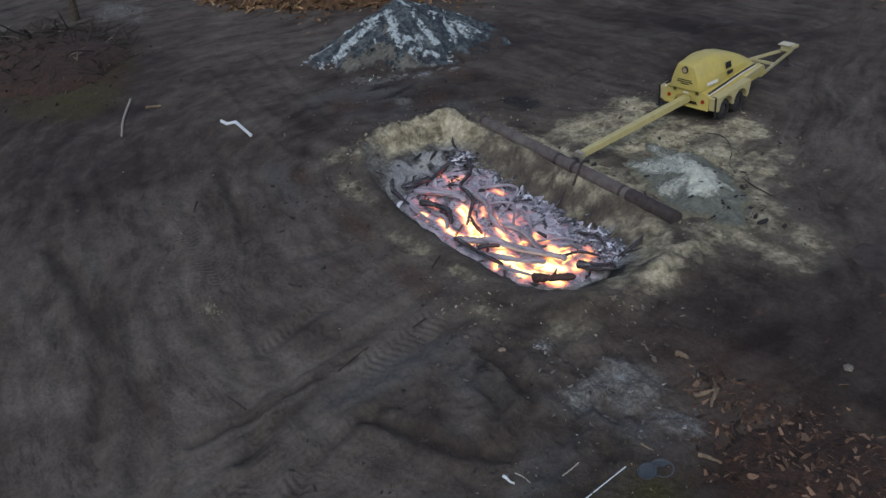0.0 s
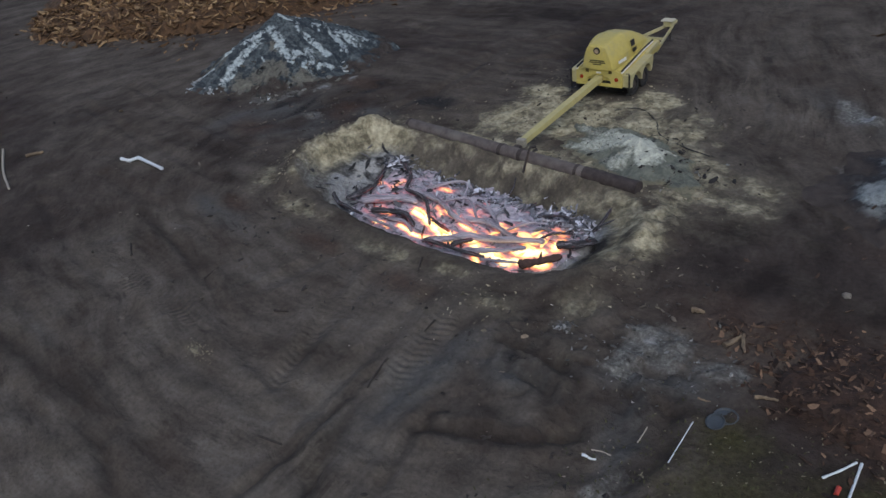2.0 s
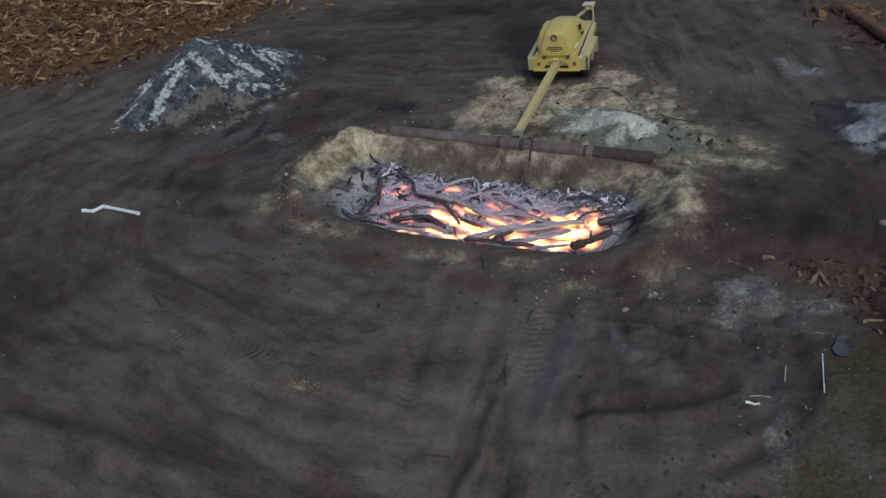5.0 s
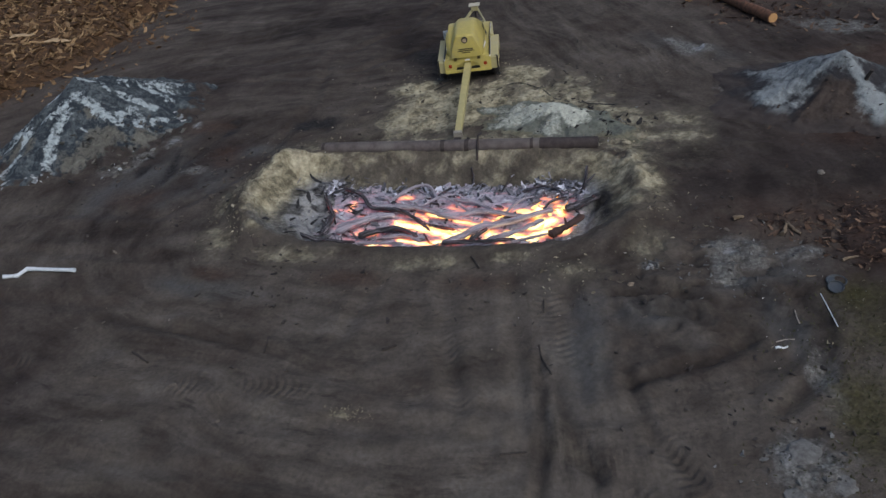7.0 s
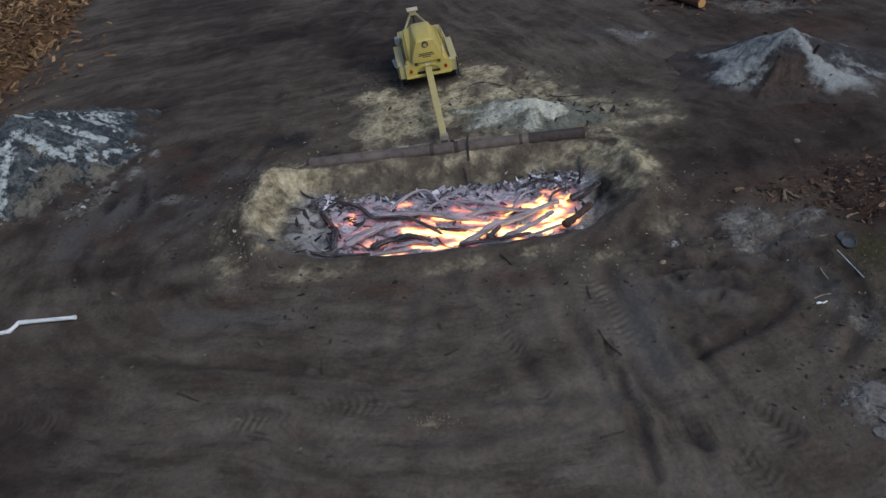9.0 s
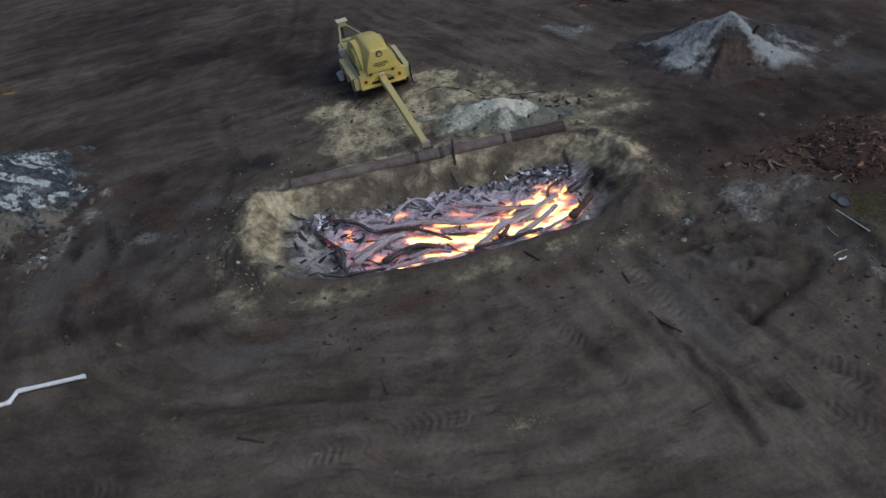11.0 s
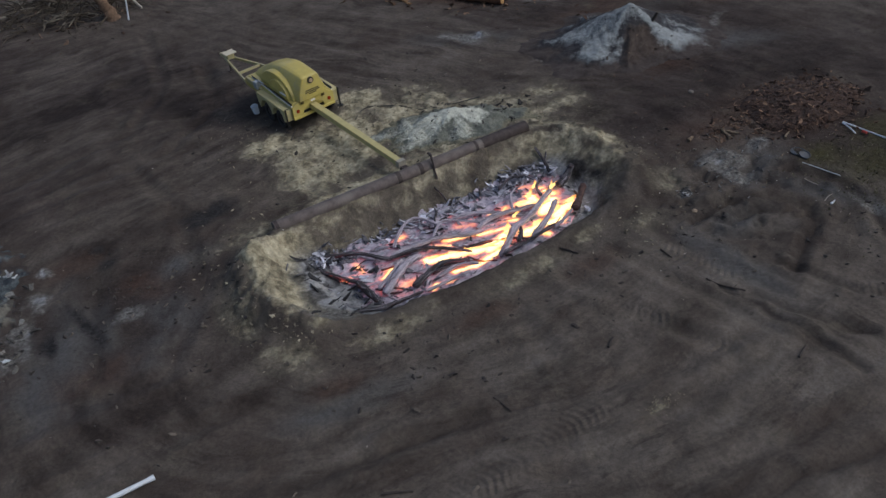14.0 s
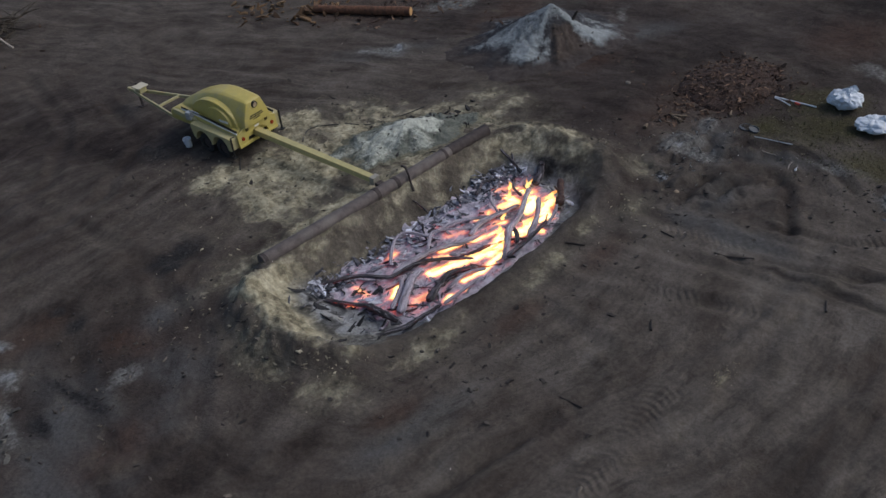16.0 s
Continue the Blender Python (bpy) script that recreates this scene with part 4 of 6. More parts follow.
def build_trailer():
    root = tagged(new("burner_trailer"), "yellow twin-axle trailer with an enclosed blower engine", "trailer")
    root.matrix_world = TRAILER
    # hood
    half = [
        (-0.22, [(0.66, 1.12), (0.60, 1.42), (0.48, 1.93), (0.42, 2.04), (0.32, 2.07)]),
        (-0.12, [(0.69, 1.12), (0.63, 1.44), (0.51, 1.99), (0.44, 2.10), (0.33, 2.14)]),
        (0.35, [(0.75, 1.12), (0.71, 1.47), (0.57, 2.00), (0.46, 2.15), (0.32, 2.19)]),
        (0.90, [(0.78, 1.12), (0.74, 1.49), (0.60, 2.04), (0.48, 2.20), (0.33, 2.26)]),
        (1.40, [(0.78, 1.13), (0.74, 1.49), (0.60, 2.00), (0.48, 2.16), (0.33, 2.21)]),
        (1.90, [(0.77, 1.14), (0.72, 1.47), (0.57, 1.87), (0.46, 2.01), (0.31, 2.06)]),
        (2.40, [(0.75, 1.16), (0.68, 1.44), (0.54, 1.68), (0.43, 1.80), (0.29, 1.84)]),
        (2.90, [(0.72, 1.17), (0.62, 1.35), (0.48, 1.49), (0.38, 1.56), (0.26, 1.58)]),
        (3.30, [(0.66, 1.16), (0.56, 1.24), (0.44, 1.31), (0.34, 1.34), (0.22, 1.35)]),
    ]
    half = [(y, [(x * (0.93 - 0.13 * min(1, max(0, (z - 1.45) / 0.4))), z - 0.16 * max(0, z - 1.45) - 0.10 * max(0, z - 1.97)) for x, z in prof]) for y, prof in half]
    bm = bmesh.new()
    loft(bm, [[(x, y, z) for x, z in prof] + [(-x, y, z) for x, z in prof[::-1]] for y, prof in half])
    bmesh.ops.recalc_face_normals(bm, faces=bm.faces)
    hood = part("hood", rounded(bm, 0.022, 16), YELLOW, root, "yellow moulded engine hood", True)
    # an arched fan housing stands out of the left side
    bm = bmesh.new()
    arc = [(1.02 + 0.72 * math.cos(a), 1.10 + 0.62 * math.sin(a)) for a in np.linspace(0, math.pi, 17)]
    prism(bm, [(1.74, 1.06)] + arc + [(0.30, 1.06)], -0.84, -0.55)
    part("fan_housing", rounded(bm, 0.05), YELLOW, hood, "arched yellow fan housing", True)
    bm = bmesh.new()
    arc = [(1.30 + 1.22 * math.cos(a), 1.10 + 0.80 * math.sin(a)) for a in np.linspace(0, math.pi, 17)]
    prism(bm, [(2.52, 1.06)] + arc + [(0.08, 1.06)], -0.74, -0.40)
    part("fan_shroud", rounded(bm, 0.05), YELLOW, hood, smooth=True)
    # gauge, lettering and service openings on the hood
    bm = bmesh.new()
    tube(bm, [(0, -0.18, 1.82), (0, -0.262, 1.805)], [0.125, 0.125], 24)
    port = part("exhaust_port", bm, BLACK, hood, "round black exhaust port", True)
    bm = bmesh.new()
    tube(bm, [(0, -0.258, 1.806), (0, -0.276, 1.802)], [0.085, 0.085], 20)
    part("port_cover", bm, plain("tan_badge", (0.42, 0.33, 0.22), 0.5, grain=25, vary=0.5), port)
    for n, (w, z) in enumerate(((0.58, 1.45), (0.66, 1.38), (0.34, 1.31))):
        bm = bmesh.new()
        y = -0.222
        block(bm, (0, y + 0.0, z), (w, 0.012, 0.035))
        part("lettering", bm, BLACK, hood, "line of black lettering")
    for side in (1, -1):
        bm = bmesh.new()
        if side > 0:
            block(bm, (0.735, 0.42, 1.32), (0.012, 0.58, 0.11), (0, -7, -5))
        else:
            block(bm, (-0.846, 0.62, 1.30), (0.012, 0.46, 0.08))
        part("name_plate", bm, WHITE, hood, "white maker's mark bar")
    # no holes are cut: black slabs stand in for the shade inside the openings
    for z0, z1, y0, y1 in ((1.56, 1.78, 1.28, 1.60), (1.36, 1.49, 1.30, 1.64)):
        bm = bmesh.new()
        block(bm, (0.712 - (z0 + z1 - 3.2) * 0.15, (y0 + y1) / 2, (z0 + z1) / 2), (0.02, y1 - y0, z1 - z0), (0, -14, 0), 0.01)
        part("service_opening", bm, BLACK, hood, "black slab painted as the shade in a service opening")
    # lower body
    bm = bmesh.new()
    loft(bm, [[(0.92, y, 0.66 + r), (0.92, y, 1.02 + t), (0.84, y, 1.10 + t), (-0.84, y, 1.10 + t), (-0.92, y, 1.02 + t), (-0.92, y, 0.66 + r)] for y, r, t in ((-0.02, 0, 0), (0.6, 0, 0.02), (1.6, 0.02, 0.08), (2.6, 0.06, 0.16), (3.35, 0.10, 0.12), (3.62, 0.12, 0.0))])
    bmesh.ops.recalc_face_normals(bm, faces=bm.faces)
    part("deck", rounded(bm, 0.03), YELLOW, root, "yellow deck of folded sheet", True)
    bm = bmesh.new()
    outline = [(-0.95, 0.50), (-0.95, 0.98), (-0.62, 1.12), (0.62, 1.12), (0.95, 0.98), (0.95, 0.50), (0.52, 0.52), (0.44, 0.74), (0.20, 0.88), (-0.20, 0.88), (-0.44, 0.74), (-0.52, 0.52)]
    a0 = [bm.verts.new((x, -0.10, z)) for x, z in outline]
    a1 = [bm.verts.new((x, -0.03, z)) for x, z in outline]
    bm.faces.new(a0)
    bm.faces.new(a1[::-1])
    for k in range(12):
        bm.faces.new((a0[k], a1[k], a1[(k + 1) % 12], a0[(k + 1) % 12]))
    bmesh.ops.recalc_face_normals(bm, faces=bm.faces)
    rear = part("rear_panel", rounded(bm, 0.012), YELLOW, root, "yellow rear panel cut out round the duct")
    # a black block gives the shade inside the cut-out
    bm = bmesh.new()
    block(bm, (0, 0.02, 0.70), (1.1, 0.04, 0.40))
    part("duct_recess", bm, BLACK, rear, "black block painted as the shade in the opening behind the duct")
    bm = bmesh.new()
    block(bm, (0, -0.08, 0.52), (1.9, 0.12, 0.10), bevel=0.02)
    part("bumper", bm, YELLOW, rear)
    for x in (-0.72, 0.72):
        bm = bmesh.new()
        tube(bm, [(x, -0.10, 0.76), (x, -0.135, 0.76)], [0.075, 0.065], 18)
        part("tail_lamp", bm, RED_LENS, rear, "round red tail lamp", True)
        bm = bmesh.new()
        block(bm, (x * 0.66, -0.112, 1.02), (0.13, 0.03, 0.12), bevel=0.008)
        part("grommet", bm, AMBER, rear, "square dark lamp")
    bm = bmesh.new()
    block(bm, (0, -0.108, 0.97), (0.20, 0.016, 0.06))
    part("plate_lamp", bm, WHITE, rear)
    # fenders, with two wheel arches each
    def arch(cy):
        return [(cy + 0.42 * math.cos(a), 0.46 + 0.42 * math.sin(a)) for a in np.linspace(math.pi, 0, 11)]
    for side in (1, -1):
        bm = bmesh.new()
        ring = [(2.12, 1.06), (1.2, 1.00), (0.1, 0.94), (0.0, 0.91), (0.02, 0.46)] + arch(0.62) + arch(1.53) + [(2.05, 0.56), (2.14, 0.90)]
        prism(bm, ring, 0.86 * side, 1.25 * side)
        # the sloped skirt runs on to the nose
        loft(bm, [[(side * 0.88, y, zz - 0.10), (side * (0.96 + w), y, zz - 0.12), (side * (0.96 + w), y, zz - 0.30), (side * 0.88, y, zz - 0.34)] for y, zz, w in ((2.08, 1.22, 0.09), (2.5, 1.26, 0.05), (3.0, 1.29, 0.02), (3.4, 1.30, 0.0))])
        bmesh.ops.recalc_face_normals(bm, faces=bm.faces)
        # the pale paint also stands in for sky reflected on the fender tops
        fender = part("fender", rounded(bm, 0.02, 50), YELLOW_PALE, root, "dusty yellow double fender, paled by painted-in sky sheen")
        # stripe: a dark band over a white one, from the tail to the nose
        for name, z, mat, off in (("stripe", 0.045, BLACK, 0.0), ("stripe", -0.015, WHITE, 0.004)):
            bm = bmesh.new()
            line = [(-0.06, 1.045), (0.9, 1.14), (1.9, 1.24), (2.9, 1.30)]
            pts = []
            for y, zz in line:
                pts.append([(side * (0.945 - 0.03 * (y > 1.5) + off), y, zz + z - 0.032), (side * (0.945 - 0.03 * (y > 1.5) + off), y, zz + z + 0.032), (side * 0.90, y, zz + z + 0.032), (side * 0.90, y, zz + z - 0.032)])
            loft(bm, pts)
            bmesh.ops.recalc_face_normals(bm, faces=bm.faces)
            part(name, bm, mat, root)
        bm = bmesh.new()
        block(bm, (side * 1.21, -0.02, 0.62), (0.05, 0.05, 0.72))
        block(bm, (side * 1.21, -0.02, 0.24), (0.18, 0.18, 0.03))
        tube(bm, [(side * 1.21, -0.02, 0.98), (side * 1.21, -0.10, 1.04), (side * 1.14, -0.16, 1.04)], 0.014, 6)
        part("stabiliser_leg", bm, BLACK, root, "black crank-down stabiliser leg")
        for cy in (0.62, 1.53):
            bm = bmesh.new()
            prof = [(0.20, 0.02), (0.30, 0.0), (0.36, 0.03), (0.375, 0.07), (0.375, 0.15), (0.36, 0.19), (0.30, 0.22), (0.20, 0.20)]
            rings = []
            for k in range(24):
                w = 2 * math.pi * k / 24
                rings.append([bm.verts.new((side * (0.95 + u), cy + r * math.cos(w), 0.37 + r * math.sin(w))) for r, u in prof])
            for k in range(24):
                one, two = rings[k], rings[(k + 1) % 24]
                for j in range(len(prof)):
                    i = (j + 1) % len(prof)
                    bm.faces.new((one[j], one[i], two[i], two[j]))
            bmesh.ops.recalc_face_normals(bm, faces=bm.faces)
            wheel = part("wheel", bm, RUBBER, root, "dusty black tyre", True)
            bm = bmesh.new()
            tube(bm, [(side * 0.98, cy, 0.37), (side * 1.10, cy, 0.37), (side * 1.12, cy, 0.37)], [0.20, 0.19, 0.10], 18)
            # near-black rim colour stands in for the deep shade under the arch
            part("rim", bm, PIPE_DARK, wheel, smooth=True)
    # draw bar
    for side in (1, -1):
        bm = bmesh.new()
        a, b = Vector((side * 0.84, 3.45, 0.72)), Vector((side * 0.10, 7.1, 0.62))
        d = (b - a).normalized()
        s = d.cross(Vector((0, 0, 1))).normalized()
        loft(bm, [[p + s * i * 0.032 + Vector((0, 0, j * 0.06)) for i, j in ((1, 1), (-1, 1), (-1, -1), (1, -1))] for p in (a, b)])
        bmesh.ops.recalc_face_normals(bm, faces=bm.faces)
        part("draw_bar", rounded(bm, 0.008), YELLOW_PALE, root, "yellow converging draw bar")
    bm = bmesh.new()
    block(bm, (0, 5.0, 0.68), (1.02, 0.07, 0.10), bevel=0.008)
    part("cross_member", bm, YELLOW_PALE, root)
    bm = bmesh.new()
    block(bm, (0, 6.75, 0.79), (0.32, 0.32, 0.22), bevel=0.01)
    box = part("battery_box", bm, YELLOW_PALE, root)
    bm = bmesh.new()
    block(bm, (0, 6.75, 0.92), (0.52, 0.46, 0.03), bevel=0.008)
    part("box_lid", bm, plain("faded_cream_paint", (0.52, 0.49, 0.37), 0.5, vary=0.1), box, "faded cream metal lid")
    bm = bmesh.new()
    block(bm, (0, 7.3, 0.62), (0.14, 0.6, 0.12), bevel=0.02)
    tube(bm, [(0, 7.55, 0.62), (0, 7.66, 0.62)], [0.09, 0.07], 12)
    part("coupler", bm, YELLOW_PALE, root)
    bm = bmesh.new()
    tube(bm, [(0.0, 7.0, 0.0), (0.0, 7.0, 1.00)], 0.045, 10)
    block(bm, (0, 7.0, 0.0), (0.24, 0.24, 0.03))
    tube(bm, [(0.0, 7.0, 0.98), (-0.16, 7.0, 1.04), (-0.22, 7.0, 1.14)], 0.014, 6)
    part("jack_stand", bm, PIPE_DARK, root, "dark steel jack stand")
    # a grey jerrycan rack on the left deck
    bm = bmesh.new()
    block(bm, (-1.0, 2.35, 1.20), (0.24, 0.22, 0.30), (0, 0, 8), 0.03)
    tube(bm, [(-0.96, 2.35, 1.36), (-0.98, 2.1, 1.40), (-0.96, 1.85, 1.36)], 0.025, 8)
    part("winch", bm, plain("galvanised_steel", (0.42, 0.45, 0.46), 0.5, 0.3), root, "pale galvanised hand winch")
    # duct from the blower down to the pipe
    bm = bmesh.new()
    inv = TRAILER.inverted()
    a, b = Vector((0.0, 0.15, 0.74)), inv @ Vector((0.06, 0.42, 0.50))
    d = (b - a).normalized()
    s = d.cross(Vector((0, 0, 1))).normalized()
    u = s.cross(d)
    loft(bm, [[p + s * i * 0.125 * k + u * j * 0.105 * k for i, j in ((1, 1), (-1, 1), (-1, -1), (1, -1))] for p, k in ((a, 1.05), (a.lerp(b, 0.5), 1.0), (b, 0.92))])
    bmesh.ops.recalc_face_normals(bm, faces=bm.faces)
    duct = part("blower_duct", rounded(bm, 0.012), DUCT_YELLOW, root, "long square yellow air duct")
    bm = bmesh.new()
    loft(bm, [[p + s * i * 0.15 + u * j * 0.125 for i, j in ((1, 1), (-1, 1), (-1, -1), (1, -1))] for p in (b - d * 0.16, b + d * 0.02)])
    bmesh.ops.recalc_face_normals(bm, faces=bm.faces)
    part("duct_flange", bm, plain("bare_sheet_metal", (0.36, 0.34, 0.28), 0.5, 0.4), duct, "bare metal flange")
    return root


build_trailer()


def build_pipe():
    root = tagged(new("air_pipe"), "long scorched steel air pipe lying along the pit", "steel pipe")
    root.matrix_world = pose(0, 0, 0)
    a, b = Vector((-4.58, 0.0, 0.35)), Vector((4.58, 0.0, 0.35))
    bm = bmesh.new()
    tube(bm, [a.lerp(b, k / 12) for k in range(13)], 0.205, 22, 0.02, 3)
    main = part("pipe_body", bm, PIPE, root, smooth=True)
    for x, w in ((-4.50, 0.05), (-0.35, 0.07), (0.45, 0.07), (2.55, 0.05), (2.85, 0.05), (3.15, 0.05), (4.5, 0.06)):
        bm = bmesh.new()
        tube(bm, [(x - w, 0, 0.35), (x + w, 0, 0.35)], 0.217, 22)
        part("collar", bm, PIPE_DARK, main, smooth=True)
    bm = bmesh.new()
    tube(bm, [(2.9, 0, 0.35), (4.6, 0, 0.35)], 0.213, 22, 0.02, 5)
    part("burnt_end", bm, PIPE_DARK, root, "blackened far section", True)
    bm = bmesh.new()
    block(bm, (0.06, 0.25, 0.38), (0.24, 0.22, 0.20), (0, 0, 4), 0.02)
    part("inlet_box", bm, PIPE_DARK, root, "dark inlet box under the duct")
    bm = bmesh.new()
    block(bm, (0, -0.17, 0.18), (9.0, 0.10, 0.06), (35, 0, 0))
    part("nozzle_lip", bm, PIPE_DARK, root, "slotted nozzle lip")
    return root


build_pipe()

# ---- the fire in the pit ----
# pools of fire between the logs: a line through the plan, its half width and its heat
POOLS = [([(-1.15, -3.14), (-0.35, -3.46), (0.28, -3.68), (1.0, -3.90)], 0.14, 1.25), ([(0.55, -3.84), (1.05, -3.80), (1.42, -3.55)], 0.18, 1.3), ([(-0.35, -2.7), (0.3, -2.86), (0.87, -3.16), (1.6, -3.32)], 0.08, 1.0), ([(-0.75, -2.66), (-0.25, -2.98)], 0.06, 0.8), ([(-0.85, -4.12), (-0.2, -4.22), (0.4, -4.12), (0.85, -4.12)], 0.09, 1.05),
         ([(-1.72, -4.33), (-1.5, -4.28)], 0.08, 1.05), ([(-1.32, -4.32), (-1.08, -4.45)], 0.05, 0.9), ([(-2.4, -3.7), (-1.96, -3.72), (-1.72, -3.74)], 0.09, 0.78), ([(-2.6, -3.12), (-2.2, -2.9)], 0.10, 0.74), ([(-2.98, -1.98), (-2.98, -2.4)], 0.10, 0.58), ([(-3.74, -2.6), (-3.5, -2.45)], 0.08, 0.56),
         ([(1.78, -3.8), (2.22, -3.85), (2.45, -3.72)], 0.16, 1.25), ([(2.55, -3.78), (2.88, -3.85), (3.05, -3.92)], 0.15, 1.2), ([(2.9, -3.27), (3.2, -3.1), (3.46, -2.98)], 0.16, 1.3), ([(3.1, -3.68), (3.55, -3.52), (3.95, -3.42)], 0.16, 1.25), ([(2.16, -4.2), (2.35, -4.28)], 0.08, 1.0), ([(3.72, -2.72), (3.55, -2.3)], 0.13, 0.95), ([(2.46, -2.56), (2.98, -2.72), (3.05, -2.3)], 0.14, 0.98),
         ([(1.55, -2.42), (1.75, -2.55), (2.1, -2.44)], 0.10, 0.78), ([(1.8, -3.05), (1.92, -3.15)], 0.11, 0.95), ([(3.85, -3.4), (3.5, -3.7)], 0.12, 0.82), ([(3.05, -1.75), (3.5, -2.0)], 0.10, 0.62), ([(-1.45, -1.75), (-1.2, -1.62)], 0.10, 0.52), ([(0.3, -2.3), (0.8, -2.5)], 0.10, 0.52)]


def heat_at(x, y):
    v = np.zeros(np.shape(x))
    for pts, wide, k in POOLS:
        d, _ = line_gap(x, y, pts)
        # the broad 0.27 halo makes ash emit faintly, standing in for firelight on it
        v = np.maximum(v, k * np.exp(-((d / wide) ** 2) * 0.5) + 0.27 * np.exp(-((d / 0.60) ** 2)))
    return v


def bed_height(x, y):
    return ground_height(x, y) + 0.05 + 0.16 * (fbm(x * 1.1, y * 1.8, 201, 4) - 0.45) + 0.05 * (fbm(x * 4, y * 6, 202, 3) - 0.5)


def build_embers():
    xs, ys = np.arange(-5.3, 5.31, 0.05), np.arange(-5.1, -0.25, 0.05)
    x, y = np.meshgrid(xs, ys)
    s = pit_reach(x, y) + 0.16 * (fbm(x * 1.3, y * 1.3, 205) - 0.5)
    inside = step(0.92 - s, 0, 0.24) * step(-y + 1.1 * (fbm(x * 1.5, y * 1.5, 206) - 0.5) + 0.25 * step(x, 2.0, 3.4), 0.80, 1.35) * step(x + 0.9 * (fbm(x * 1.5, y * 1.5, 207) - 0.5), -4.5, -3.2)
    z = bed_height(x, y) * inside + (ground_height(x, y) - 0.10) * (1 - inside)
    mesh = grid_mesh("ember_bed", xs, ys, z, EMBER)
    hot = heat_at(x, y) * inside
    store(mesh, "hot", hot, hot, hot)
    return tagged(new("ember_bed", mesh), "bed of grey ash and glowing embers in the pit", "embers", kind="stuff")


build_embers()


BED_RELIEF = Relief(bed_height, -5.6, 5.6, -5.4, 0.2, 0.05)


def on_bed(x, y, up=0.0):
    return Vector((x, y, BED_RELIEF.at(x, y) + up))


def log(points, thick, mat, label, seed, taper=0.7, name="charred_log", stubs=1):
    """A burnt log through the points, with split, burnt-away flanks and broken ends; a point without a height lies on the embers."""
    rnd = random.Random(seed)
    at = [Vector(p) if len(p) == 3 else on_bed(*p, thick * 0.4) for p in points]
    line = bent(at, 5 + 5 * len(points), thick * 0.05, seed)
    n, seg = len(line) - 1, 12
    swell, phase = rnd.uniform(0.05, 0.16), rnd.uniform(0, 6)
    radii = [thick * 0.5 * (1 - (1 - taper) * k / n) * (1 + swell * math.sin(phase + 9.0 * k / n) + 0.06 * math.sin(3 * phase + 23 * k / n)) for k in range(n + 1)]
    radii[0] *= rnd.uniform(0.4, 0.8)
    radii[-1] *= rnd.uniform(0.3, 0.7)
    bm = bmesh.new()
    tube(bm, line, radii, seg, 0.10, seed, flat=rnd.uniform(0.72, 1.0))
    rings = len(bm.verts) // seg
    for _ in range(stubs):
        k = rnd.randrange(2, n - 1)
        d = Vector((rnd.uniform(-1, 1), rnd.uniform(-1, 1), rnd.uniform(0.2, 0.8))).normalized()
        tube(bm, [line[k], line[k] + d * thick * rnd.uniform(0.7, 1.1)], [thick * 0.22, thick * 0.08], 6, 0.3, seed + 1)
    ob = part(name, bm, mat, None, label, True)
    co = np.empty(len(ob.data.vertices) * 3)
    ob.data.vertices.foreach_get("co", co)
    co = co.reshape(-1, 3)
    # the grain runs along the log
    count = np.arange(len(co))
    turn = 2 * math.pi * (count % seg) / seg
    far = np.minimum(count // seg, rings - 1) * sum((b - a).length for a, b in zip(line, line[1:])) / n
    store(ob.data, "grain", far * 1.6 + seed, 1.5 * np.cos(turn) + 0.3 * np.sin(far * 5), 1.5 * np.sin(turn))
    # the flanks over the fire glow
    floor = np.array([BED_RELIEF.at(x, y) for x, y, _ in co])
    low = 1 - step(co[:, 2] - floor, thick * 0.1, thick * 0.8 + 0.10)
    hot = heat_at(co[:, 0], co[:, 1]) * (0.10 + 0.50 * low)
    store(ob.data, "hot", hot, hot, hot)
    return tagged(ob, category="log", group="logs burning in the pit")


